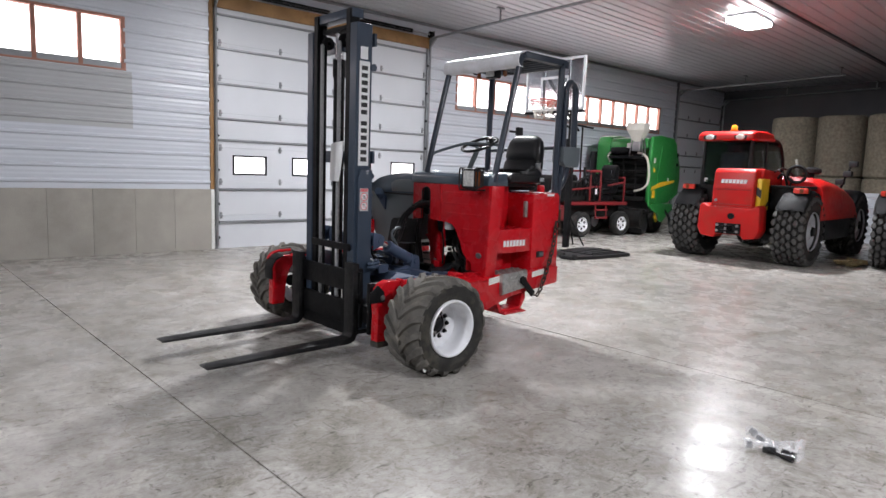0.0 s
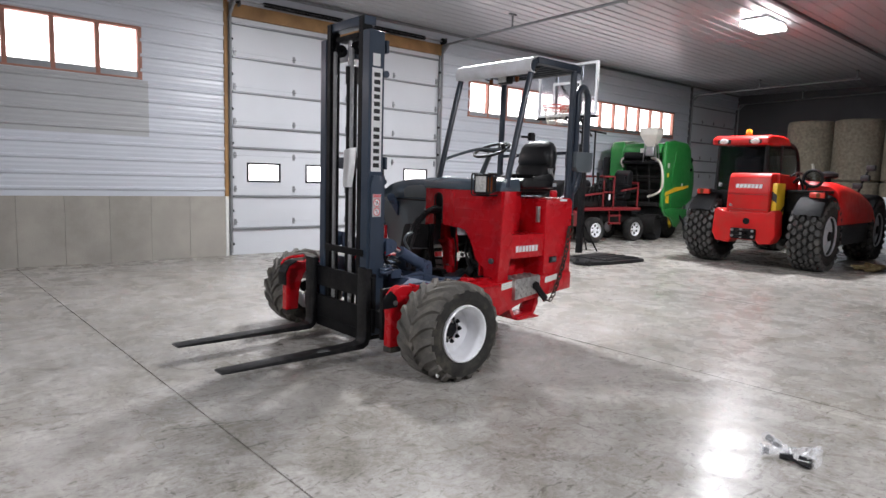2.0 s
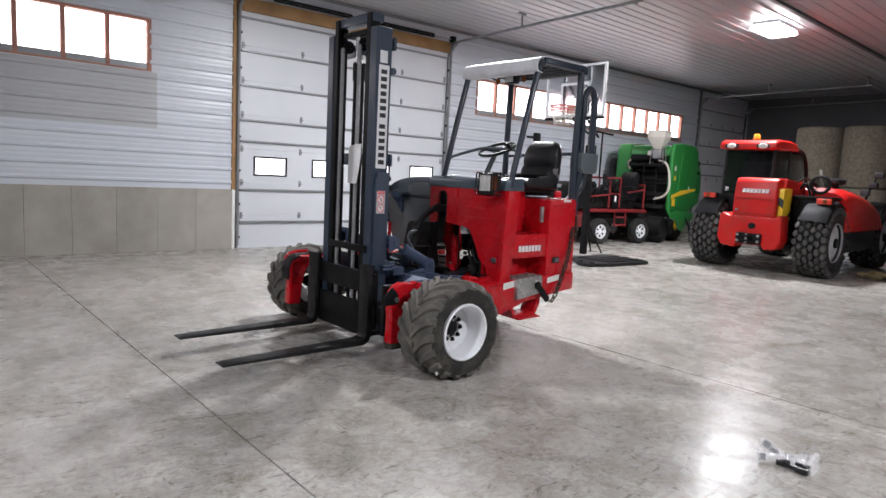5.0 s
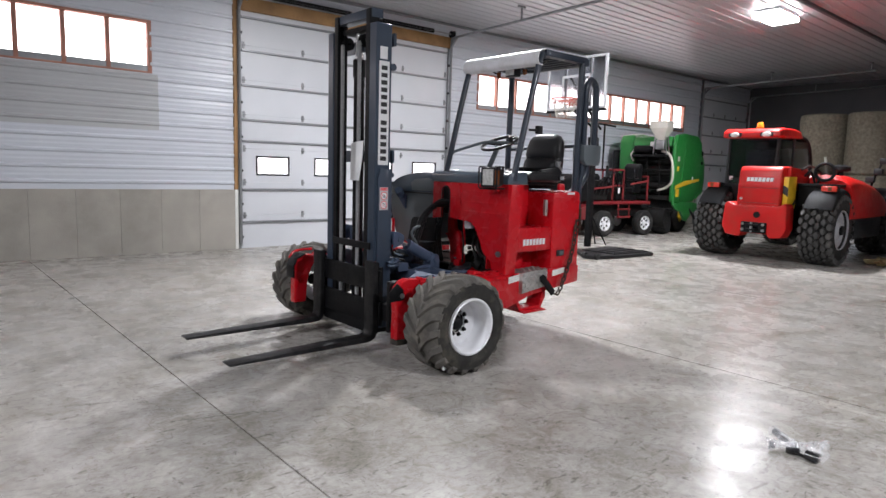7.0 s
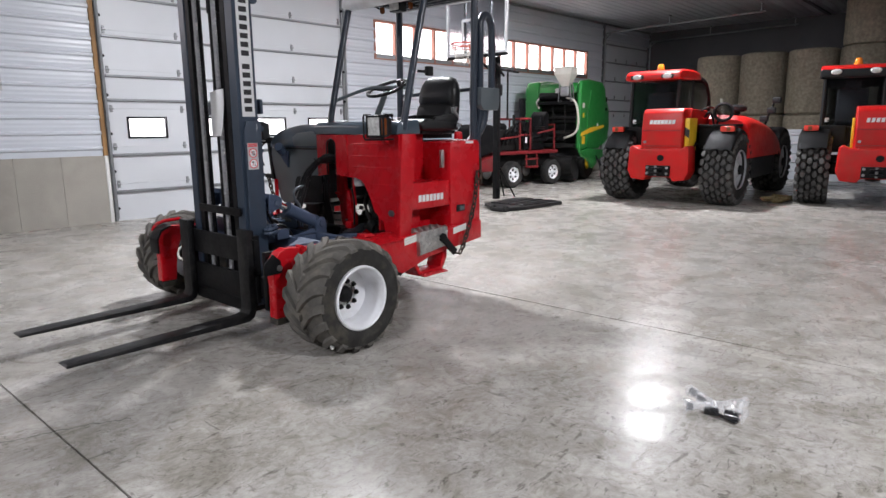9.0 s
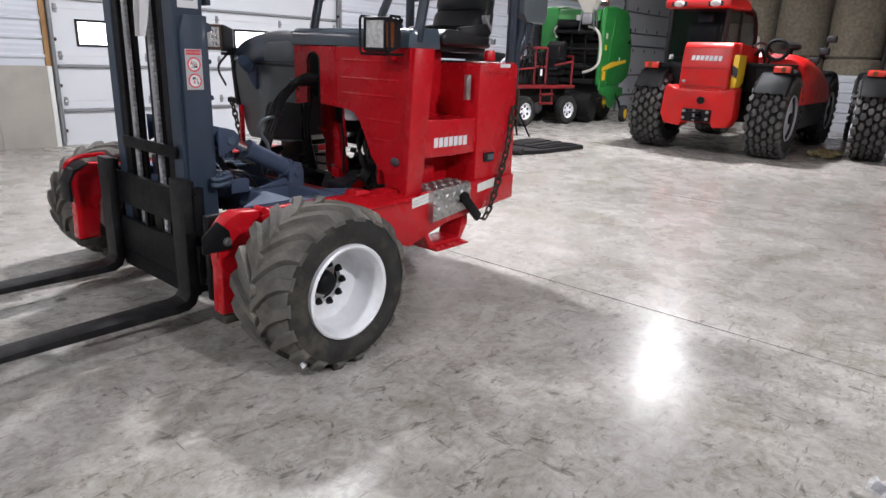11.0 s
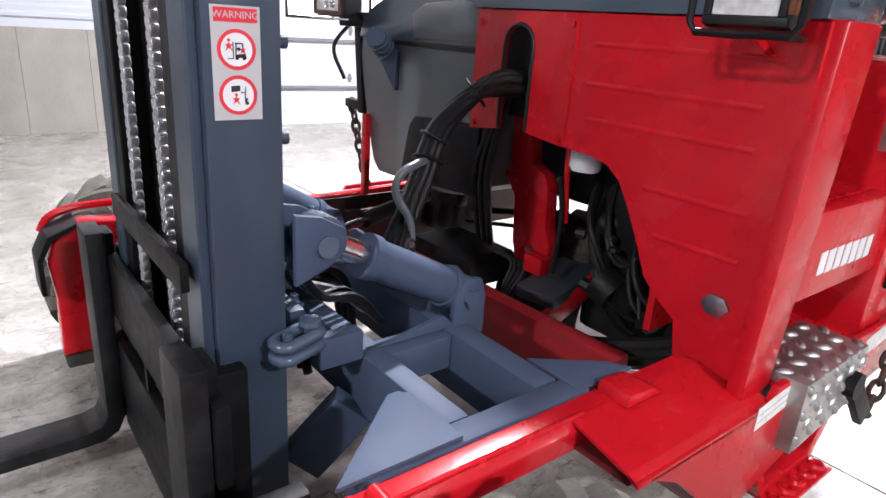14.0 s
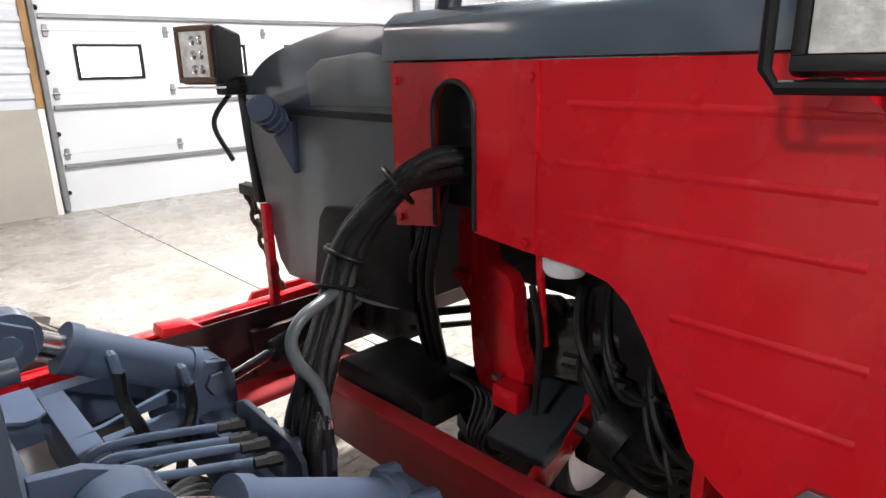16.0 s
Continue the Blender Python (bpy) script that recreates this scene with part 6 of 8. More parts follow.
fp("seat_belt", b, M_STEEL, "grey seat-belt buckle")
b = B()
lathe(b, [(0.001, 0.0), (0.035, 0.0), (0.035, 0.04), (0.028, 0.06), (0.001, 0.062)], (4.44, 4.22, 1.32), 'z', 16)
fp("filler_neck", b, M_RED)
b = B()
lathe(b, [(0.001, 0.0), (0.03, 0.0), (0.03, 0.03), (0.001, 0.035)], (4.44, 4.22, 1.415), 'z', 14)
fp("filler_cap", b, M_CHROME, "bright filler cap")

# rear tube loop and box by the near post
b = B()
tube(b, [(4.62, 4.16, 1.10), (4.62, 4.16, 1.40), (4.64, 4.15, 1.55), (4.64, 4.15, 2.18), (4.66, 4.15, 2.29), (4.715, 4.15, 2.33), (4.775, 4.15, 2.29), (4.80, 4.15, 2.18), (4.805, 4.15, 1.70)], 0.031, 10, 4)
fp("rear_tube_loop", b, M_NAVY, "bent dark navy rear tube")
b = B()
prism(b, [(4.585, 1.74), (4.585, 1.60), (4.625, 1.555), (4.82, 1.555), (4.84, 1.60), (4.84, 1.74)], 4.09, 4.22, 'y', 0.008)
fp("rear_tube_box", b, M_GREYB, "grey steel box on the rear tube")
b = B()
tube(b, [(4.56, 4.20, 1.28), (4.62, 4.18, 1.34), (4.70, 4.17, 1.45), (4.72, 4.16, 1.57)], 0.042, 10, 4)
fp("rear_tube_foot", b, M_NAVY)

# ---- telehandlers ----
def tyre_carcass(c, r, w):
    h = w / 2
    b = B()
    prof = [(r * 0.50, -h * 0.80), (r * 0.58, -h), (r * 0.82, -h * 1.0), (r * 0.865, -h * 0.92), (r * 0.88, 0), (r * 0.865, h * 0.92), (r * 0.82, h * 1.0), (r * 0.58, h), (r * 0.50, h * 0.80)]
    return lathe(b, prof, c, 'y', 48)


def tyre_blocks(c, r, w, n=25):
    """Eight-sided tread blocks in six staggered rows."""
    h = w / 2
    b = B()
    c = Vector(c)
    for row, y0 in enumerate((-0.91, -0.55, -0.18, 0.18, 0.55, 0.91)):
        for i in range(n):
            a0 = 2 * math.pi * (i + 0.5 * (row % 2)) / n
            hy, ha = 0.158 * h, 2 * math.pi / n * 0.36
            rings = []
            for rad, k in ((r * 0.86, 1.06), (r * 0.988, 0.98), (r, 0.84)):
                ring = []
                for q in range(8):
                    t = 2 * math.pi * (q + 0.5) / 8
                    yy = y0 * h + hy * k * math.cos(t) * 1.08
                    a = a0 + ha * k * math.sin(t) * 1.08
                    rd = rad * (1 - 0.035 * max(0.0, abs(yy / h) - 0.75) / 0.3)
                    ring.append(b.verts.new(c + Vector((rd * math.cos(a), yy, rd * math.sin(a)))))
                rings.append(ring)
            fs = []
            for u, v in zip(rings, rings[1:]):
                fs += [b.faces.new((u[q], u[(q + 1) % 8], v[(q + 1) % 8], v[q])) for q in range(8)]
            fs.append(b.faces.new(rings[-1]))
            bmesh.ops.recalc_face_normals(b, faces=fs)
    return b


def telehandler(m, label, black_lip=False):
    th = thing("telehandler", m, label, "telehandler", "parked telehandlers")

    def P(name, bm, material, lab="", parent=None):
        return part(name, bm, material, parent or th, lab)
    R, TW = 0.62, 0.46
    WB = 3.0
    for x, y, s in ((0, 0.86, 1), (0, -0.86, -1), (WB, 0.86, 1), (WB, -0.86, -1)):
        ty = P("tyre", tyre_carcass((x, y, R), R, TW), M_TYRE, "black block-tread tyre")
        tr = P("tread", tyre_blocks((x, y, R), R, TW), M_TREAD, "dusty rounded tread blocks", ty)
        tagged(tr, kind="stuff")
        b = B()
        lathe(b, [(0.33, 0.235 * s), (0.345, 0.21 * s), (0.31, 0.17 * s), (0.26, 0.12 * s), (0.16, 0.11 * s), (0.15, 0.17 * s), (0.10, 0.21 * s), (0.001, 0.21 * s), (0.001, -0.1 * s), (0.33, -0.1 * s)], (x, y, R), 'y', 32)
        rim = P("rim", b, M_RIMGREY, "grey steel rim")
        for k in range(8):
            t = 2 * math.pi * k / 8
            b = B()
            cyl(b, (x + 0.20 * math.cos(t), y + 0.11 * s, R + 0.20 * math.sin(t)), (x + 0.20 * math.cos(t), y + 0.135 * s, R + 0.20 * math.sin(t)), 0.017, 6)
            P("wheel_nut", b, M_STEEL, "", rim)
        b = B()
        lathe(b, [(0.001, 0.25 * s), (0.075, 0.245 * s), (0.09, 0.20 * s), (0.001, 0.19 * s)], (x, y, R), 'y', 16)
        P("hub_cap", b, M_BLACK, "", rim)
        # mudguard: curved shell that folds over the outer edge
        b = B()
        a0, a1 = (42, 148) if x < 1 else (30, 150)
        rows = []
        for k in range(13):
            a = radians(a0 + (a1 - a0) * k / 12)
            sag = 1 - 0.04 * abs(k - 6) / 6
            row = []
            for yy, dr in ((-0.21, 0.055), (-0.18, 0.085), (0.0, 0.10), (0.17, 0.09), (0.215, 0.06), (0.23, 0.0)):
                rad = (R + dr) * sag
                row.append(b.verts.new((x + rad * math.cos(a), y + yy * s, R + rad * math.sin(a))))
            rows.append(row)
        for u, v in zip(rows, rows[1:]):
            for q in range(5):
                b.faces.new((u[q], u[q + 1], v[q + 1], v[q]))
        bmesh.ops.solidify(b, geom=b.faces[:], thickness=0.012)
        P("mudguard", b, M_GUARD, "dull black plastic mudguard")
    for x in (0, WB):
        b = B()
        cyl(b, (x, -0.7, R), (x, 0.7, R), 0.11, 14)
        ax = P("axle", b, M_GREASE)
        b = B()
        lathe(b, [(0.001, -0.16), (0.2, -0.1), (0.22, 0), (0.2, 0.1), (0.001, 0.16)], (x, 0, R), 'y', 18)
        P("differential", b, M_GREASE, "", ax)
    P("chassis", box(B(), -0.40, 3.2, -0.40, 0.40, 0.50, 1.05, 0.03), M_BLACK)
    # rear counterweight with cut corners and a notch for the hitch
    b = B()
    prism(b, [(0.520, 1.00), (0.540, 0.60), (0.47, 0.455), (0.24, 0.43), (0.20, 0.50), (-0.20, 0.50), (-0.24, 0.43), (-0.43, 0.455), (-0.495, 0.60), (-0.475, 1.00), (-0.43, 1.045), (-0.35, 0.99), (0.36, 0.99), (0.46, 1.045)], -0.74, -0.40, 'x', 0.03, seg=3)
    cw = P("counterweight", b, M_RED2, "orange-red cast rear counterweight")
    b = B()
    box(b, -0.79, -0.735, -0.20, 0.20, 0.515, 0.70, 0.01)
    hitch = P("tow_hitch", b, M_BLACK, "black tow hitch", cw)
    for z0 in (0.56, 0.64):
        P("hitch_jaw", box(B(), -0.92, -0.785, -0.085, 0.085, z0, z0 + 0.03, 0.008), M_BLACK, "", hitch)
    P("hitch_pin", cyl(B(), (-0.86, 0, 0.53), (-0.86, 0, 0.70), 0.02, 10), M_STEEL, "", hitch)
    for s in (-1, 1):
        for zz in (0.565, 0.665):
            b = B()
            cyl(b, (-0.815, s * 0.165, zz), (-0.785, s * 0.165, zz), 0.023, 10)
            P("hitch_bolt", b, M_STEEL, "", hitch)
    b = B()
    cyl(b, (-0.752, -0.03, 0.83), (-0.72, -0.03, 0.83), 0.055, 18)
    P("tow_eye", b, M_BLACK, "", cw)
    # tower behind the boom
    b = B()
    prism(b, [(-0.70, 0.90), (-0.70, 1.32), (-0.665, 1.60), (-0.60, 1.665), (-0.25, 1.68), (-0.12, 1.60), (-0.12, 0.90)], -0.345, 0.335, 'y', 0.035, seg=3)
    tw = P("boom_tower", b, M_RED2, "orange-red boom tower cover")
    P("tower_crease", box(B(), -0.712, -0.698, -0.315, 0.305, 1.290, 1.300, 0.003), M_MAROON, "", tw)
    P("tower_crease", box(B(), -0.712, -0.698, -0.315, 0.305, 1.030, 1.040, 0.003), M_MAROON, "", tw)
    for k in range(7):
        y = 0.20 - 0.062 * k
        b = B()
        prism(b, [(y, 1.405), (y - 0.044, 1.405), (y - 0.056, 1.475), (y - 0.012, 1.475)], -0.703, -0.685, 'x')
        P("letter_bar", b, M_WHITEP, "white lettering bar", tw)
    for yy, zz in ((0.26, 1.10), (-0.27, 0.97), (0.26, 0.97)):
        b = B()
        cyl(b, (-0.725, yy, zz), (-0.698, yy, zz), 0.024, 8)
        P("tower_bolt", b, M_STEEL, "", tw)
    P("hazard_panel", box(B(), -0.60, -0.24, -0.430, -0.350, 0.95, 1.50, 0.01), M_YELLOW, "yellow side panel")
    b = B()
    prism(b, [(-0.59, 1.30), (-0.59, 1.14), (-0.25, 1.36), (-0.25, 1.49)], -0.438, -0.432, 'y')
    P("hazard_stripe", prism(B(), [(-0.432, 1.16), (-0.432, 1.30), (-0.350, 1.36), (-0.350, 1.22)], -0.606, -0.601, 'x'), M_DECBLK, "black stripe")
    b = B()
    prism(b, [(-0.40, 1.02), (-0.40, 0.96), (-0.25, 1.05), (-0.25, 1.12)], -0.438, -0.432, 'y')
    P("hazard_stripe", b, M_DECBLK, "black stripe")
    # side beam and dark bay between tower and hood
    P("side_beam", box(B(), -0.22, 0.75, -1.0, -0.44, 1.345, 1.395, 0.01), M_BLACK)
    P("engine_bay", box(B(), 0.0, 0.6, -0.75, -0.42, 0.6, 1.34, 0.02), M_GREASE)
    # boom lying forward
    b = B()
    prism(b, [(-0.45, 1.42), (-0.45, 1.66), (0.3, 1.64), (3.6, 1.02), (3.6, 0.78), (0.2, 1.36)], -0.40, -0.06, 'y', 0.02)
    bm_ = P("boom", b, M_RED2)
    P("boom_tip", box(B(), 3.55, 3.95, -0.36, -0.10, 0.35, 1.0, 0.03), M_BLACK, "", bm_)
    # engine hood on the other side, rounded over its outer edge
    b = B()
    rows = []
    for x, zt in ((0.30, 1.50), (0.36, 1.56), (0.75, 1.57), (1.3, 1.52), (1.9, 1.43), (2.35, 1.31), (2.60, 1.16), (2.66, 1.02)):
        row = [b.verts.new((x, -0.44, zt))]
        for q in range(6):
            t = radians(90 * q / 5)
            row.append(b.verts.new((x, -0.80 - 0.30 * math.sin(t), zt - 0.26 + 0.24 * math.cos(t))))
        row.append(b.verts.new((x, -1.10, 0.80)))
        row.append(b.verts.new((x, -0.44, 0.80)))
        rows.append(row)
    for u, v in zip(rows, rows[1:]):
        for q in range(len(u) - 1):
            b.faces.new((u[q], v[q], v[q + 1], u[q + 1]))
    b.faces.new(rows[0])
    b.faces.new(rows[-1][::-1])
    bmesh.ops.recalc_face_normals(b, faces=b.faces[:])
    pod = P("engine_hood", b, M_RED2, "orange-red rounded engine hood")
    P("pod_base", box(B(), 0.70, 2.30, -1.08, -0.44, 0.42, 0.795, 0.03), M_PLASTIC, "", pod)
    b = B()
    lathe(b, [(0.001, 0.0), (0.10, 0.0), (0.15, 0.03), (0.15, 0.09), (0.06, 0.13), (0.001, 0.13)], (1.0, -0.70, 1.62), 'z', 20)
    P("intake_cap", b, M_PLASTIC, "black intake cap", pod)
    b = B()
    tube(b, [(0.92, -0.70, 1.5), (1.0, -0.70, 1.63)], 0.05, 10)
    P("intake_pipe", b, M_PLASTIC, "", pod)
    # round mirror with a black ring on the tower's side
    b = B()
    tube(b, [(0.12, -0.72 + 0.145 * math.cos(t), 1.60 + 0.145 * math.sin(t)) for t in [2 * math.pi * i / 24 for i in range(24)]], 0.026, 8, 0, True)
    mr = P("round_mirror", b, M_PLASTIC, "black-rimmed round mirror")
    P("mirror_glass", cyl(B(), (0.10, -0.72, 1.60), (0.115, -0.72, 1.60), 0.135, 24), M_CABGLASS, "", mr)
    P("mirror_post", tube(B(), [(0.12, -0.62, 1.38), (0.12, -0.66, 1.49)], 0.02, 8), M_BLACK, "", mr)
    b = B()
    tube(b, [(0.02, -0.46, 1.52), (-0.05, -0.55, 1.60), (0.05, -0.58, 1.50), (0.2, -0.56, 1.40)], 0.022, 8, 5)
    P("boom_hose", b, M_HOSE)
    b = B()
    tube(b, [(-0.1, -0.44, 1.63), (0.1, -0.50, 1.70), (0.35, -0.56, 1.62), (0.5, -0.6, 1.5)], 0.018, 8, 5)
    P("boom_hose", b, M_HOSE)
    # front lamp and mirror cluster standing on the hood
    b = B()
    tube(b, [(2.45, -0.80, 1.25), (2.45, -0.85, 1.50), (2.45, -0.95, 1.80)], 0.02, 8, 4)
    cl = P("front_lamp_post", b, M_BLACK)
    for q, (yy, zz) in enumerate(((-0.80, 1.50), (-0.92, 1.66), (-1.0, 1.86))):
        P("front_lamp", box(B(), 2.38, 2.52, yy - 0.075, yy + 0.075, zz - 0.06, zz + 0.06, 0.025), M_PLASTIC, "", cl)
    # cab: base, pillars, tinted panes, interior
    x0, x1, y0, y1, z0, z1 = -0.12, 1.55, -0.06, 0.84, 1.10, 2.28
    P("cab_base", box(B(), x0, x1, y0, y1, 0.90, 1.34, 0.04), M_BLACK)
    for cx, cy, tx in ((x0 + 0.03, y1 - 0.04, 0.05), (x0 + 0.03, y0 + 0.04, 0.05), (x1 - 0.05, y1 - 0.04, -0.10)):
        P("cab_pillar", tube(B(), [(cx, cy, 1.32), (cx + tx, cy, z1 - 0.05)], 0.032, 8), M_PLASTIC)
    b = B()
    tube(b, [(x0 + 0.15, y0 + 0.03, z1 - 0.02), (x1 - 0.55, y0 + 0.03, z1 - 0.03), (x1 - 0.20, y0 + 0.03, z1 - 0.16), (x1 - 0.02, y0 + 0.03, z1 - 0.48), (x1, y0 + 0.03, 1.33)], 0.034, 8, 5)
    P("door_arch", b, M_PLASTIC, "black curved door frame")
    P("cab_pillar", tube(B(), [(0.62, y0 + 0.03, 1.32), (0.60, y0 + 0.03, z1 - 0.05)], 0.022, 8), M_PLASTIC)
    P("rear_pane", box(B(), x0 + 0.045, x0 + 0.053, y0 + 0.06, y1 - 0.06, 1.345, z1 - 0.08), M_CABGLASS, "tinted rear window")
    P("side_pane", box(B(), x0 + 0.10, x1 - 0.12, y0 + 0.03, y0 + 0.036, 1.345, z1 - 0.12), M_CABGLASS, "tinted side window")
    P("side_pane", box(B(), x0 + 0.10, x1 - 0.14, y1 - 0.046, y1 - 0.04, 1.345, z1 - 0.08), M_CABGLASS, "tinted side window")
    P("front_pane", box(B(), x1 - 0.10, x1 - 0.092, y0 + 0.06, y1 - 0.08, 1.345, z1 - 0.10), M_CABGLASS, "tinted windscreen")
    b = B()
    prism(b, [(x1 - 0.80, z1 - 0.05), (x1 - 0.80, z1 + 0.035), (x1 - 0.40, z1 - 0.01), (x1 - 0.16, z1 - 0.14), (x1 - 0.10, z1 - 0.22), (x1 - 0.45, z1 - 0.07)], y0 + 0.02, y1 - 0.02, 'y', 0.015)
    P("roof_rear_shell", b, M_PLASTIC, "black sloping front of the cab roof")
    P("headrest", box(B(), 0.235, 0.32, 0.29, 0.51, 1.99, 2.13, 0.035, seg=3), M_CABSEAT)
    b = B()
    prism(b, [(0.22, 1.35), (0.22, 1.95), (0.34, 2.0), (0.38, 1.50), (0.80, 1.48), (0.80, 1.35)], 0.18, 0.62, 'y', 0.04, seg=3)
    P("cab_seat", b, M_CABSEAT, "grey cab seat")
    b = B()
    tube(b, [(1.0 + 0.08 * math.cos(t), 0.40 + 0.19 * math.sin(t), 1.70 + 0.16 * math.cos(t)) for t in [2 * math.pi * i / 20 for i in range(20)]], 0.016, 6, 0, True)
    P("steering_wheel", b, M_PLASTIC)
    b = B()
    tube(b, [(x0 + 0.02, 0.15, 1.40), (x0 + 0.015, 0.45, 1.46), (x0 + 0.02, 0.72, 1.44)], 0.012, 6, 4)
    P("wiper", b, M_PLASTIC)
    P("window_sticker", box(B(), x0 + 0.040, x0 + 0.044, 0.70, 0.76, 1.42, 1.49), M_WHITEP)
    b = B()
    prism(b, [(x0 - 0.10, z1 - 0.09), (x0 - 0.09, z1 + 0.03), (x0 + 0.05, z1 + 0.085), (0.45, z1 + 0.10), (x1 - 0.80, z1 + 0.07), (x1 - 0.62, z1 - 0.06), (x0 + 0.12, z1 - 0.10)], y0 - 0.03, y1 + 0.04, 'y', 0.045, seg=3)
    roof = P("cab_roof", b, M_RED2, "orange-red cab roof")
    b = B()
    prism(b, [(x0 - 0.11, z1 - 0.075), (x0 - 0.102, z1 + 0.005), (x0 - 0.06, z1 + 0.005), (x0 - 0.06, z1 - 0.075)], y0 + 0.08, y0 + 0.30, 'y', 0.02)
    P("lamp_recess", b, M_PLASTIC, "", roof)
    b = B()
    prism(b, [(x0 - 0.11, z1 - 0.075), (x0 - 0.102, z1 + 0.005), (x0 - 0.06, z1 + 0.005), (x0 - 0.06, z1 - 0.075)], y1 - 0.30, y1 - 0.06, 'y', 0.02)
    P("lamp_recess", b, M_PLASTIC, "", roof)
    for yy in (y0 + 0.19, y1 - 0.18):
        b = B()
        lathe(b, [(0.001, -0.02), (0.05, -0.015), (0.062, 0.0), (0.062, 0.03), (0.001, 0.03)], (0, 0, 0), 'x', 20)
        bmesh.ops.transform(b, matrix=Matrix.Translation((x0 - 0.112, yy, z1 - 0.035)) @ Matrix.Diagonal((1, 1.25, 0.8, 1)), verts=b.verts)
        P("roof_lamp", b, M_LENS, "oval white roof lamp", roof)
    if black_lip:
        P("hazard_panel", box(B(), -0.60, -0.24, 0.338, 0.372, 0.95, 1.48, 0.008), M_YELLOW, "yellow side panel")
        P("roof_lip", box(B(), x0 - 0.104, x0 + 0.10, y0 - 0.034, y1 + 0.044, z1 - 0.135, z1 + 0.012, 0.03, seg=3), M_PLASTIC, "black lip under the roof's edge", roof)
    b = B()
    lathe(b, [(0.065, 0.0), (0.065, 0.03), (0.055, 0.03), (0.052, 0.09), (0.035, 0.115), (0.001, 0.12)], (x0 + 0.22, (y0 + y1) / 2 - 0.02, z1 + 0.09), 'z', 18)
    P("beacon", b, M_ORBEACON, "orange beacon", roof)
    for s in (1, -1):
        b = B()
        box(b, -0.33, -0.27, s * 0.93 - 0.11, s * 0.93 + 0.11, 1.27, 1.365, 0.02)
        tl = P("tail_lamp", b, M_REDLENS, "red tail lamp")
        P("amber_lens", box(B(), -0.335, -0.271, s * 0.93 + s * 0.02 - 0.03, s * 0.93 + s * 0.02 + 0.03, 1.28, 1.355, 0.01), M_AMBER, "", tl)
        P("tail_lamp_case", box(B(), -0.268, -0.18, s * 0.93 - 0.11, s * 0.93 + 0.11, 1.26, 1.37, 0.01), M_PLASTIC, "", tl)
        b = B()
        prism(b, [(s * 0.44, 0.98), (s * 0.44, 1.36), (s * 1.02, 1.36), (s * 1.02, 1.27), (s * 0.70, 1.24), (s * 0.62, 0.98)], -0.175, -0.06, 'x', 0.012)
        P("lamp_carrier", b, M_BLACK, "", tl)
    return th


telehandler(Matrix.Translation((12.14, 5.40, 0)) @ Matrix.Rotation(radians(1.5), 4, 'Z') @ Matrix.Diagonal((1.07, 1.07, 1.02, 1)), "orange-red telehandler with dark cab parked on the concrete")
telehandler(Matrix.Translation((13.60, 2.46, 0)) @ Matrix.Rotation(radians(10), 4, 'Z') @ Matrix.Diagonal((1.07, 1.07, 1.02, 1)), "orange-red telehandler with black roof lip parked beside another one", True)


# ---- basketball stand ----
bh = thing("basketball_hoop", Matrix.Translation((9.22, 7.12, 0)), "portable basketball stand with clear backboard and low black base", "basketball hoop")
b = B()
prism(b, [(-0.30, -0.10), (0.20, -0.28), (1.20, -0.36), (1.28, -0.28), (1.28, 0.62), (1.18, 0.70), (0.20, 0.66), (-0.30, 0.12)], 0.0, 0.065, 'z', 0.025)
prism(b, [(0.20, -0.20), (1.15, -0.28), (1.15, 0.56), (0.20, 0.52)], 0.066, 0.085, 'z', 0.015)
part("base", b, M_PLASTIC, bh, "low black plastic water base")
for yy in (-0.16, 0.0, 0.16):
    b = B()
    tube(b, [(0.25, yy, 0.088), (0.7, yy * 1.1, 0.092), (1.1, yy * 1.3, 0.088)], 0.012, 8, 3)
    part("base_rib", b, M_PLASTIC, bh)
for s in (-1, 1):
    b = B()
    cyl(b, (-0.24, s * 0.10, 0.05), (-0.24, s * 0.16, 0.05), 0.05, 16)
    part("wheel", b, M_TYRE, bh)
PX, PY = 0.40, 0.545
b = B()
box(b, PX - 0.05, PX + 0.05, PY - 0.05, PY + 0.05, 0.12, 2.62, 0.012)
part("pole", b, M_BLACK, bh, "black square steel pole")
part("pole_collar", box(B(), PX - 0.075, PX + 0.075, PY - 0.075, PY + 0.075, 1.95, 2.15, 0.02), M_PLASTIC, bh)
for q in (-0.20, 0.62):
    part("brace", cyl(B(), (PX, PY - 0.03, 0.75), (PX + 0.5, PY + q * 0.3, 0.13), 0.014, 8), M_BLACK, bh)
part("crank_rod", tube(B(), [(PX + 0.10, PY - 0.16, 2.40), (PX + 0.10, PY - 0.16, 1.55)], 0.016, 8), M_BLACK, bh)
bd = Matrix.Translation((-0.18, 0.555, 3.06))
for y0, y1, z0, z1 in ((-0.64, 0.64, -0.45, -0.41), (-0.64, 0.64, 0.41, 0.45), (-0.64, -0.60, -0.41, 0.41), (0.60, 0.64, -0.41, 0.41)):
    part("backboard_frame", box(B(), -0.025, 0.025, y0, y1, z0, z1, 0.004, bd), M_FRAMEWHITE, bh, "pale steel backboard frame")
part("backboard_underrail", box(B(), -0.03, 0.05, -0.64, 0.64, -0.50, -0.455, 0.006, bd), M_BLACK, bh)
part("backboard", box(B(), -0.012, -0.006, -0.60, 0.60, -0.41, 0.41, 0, bd), M_ACRYL, bh, "clear acrylic backboard")
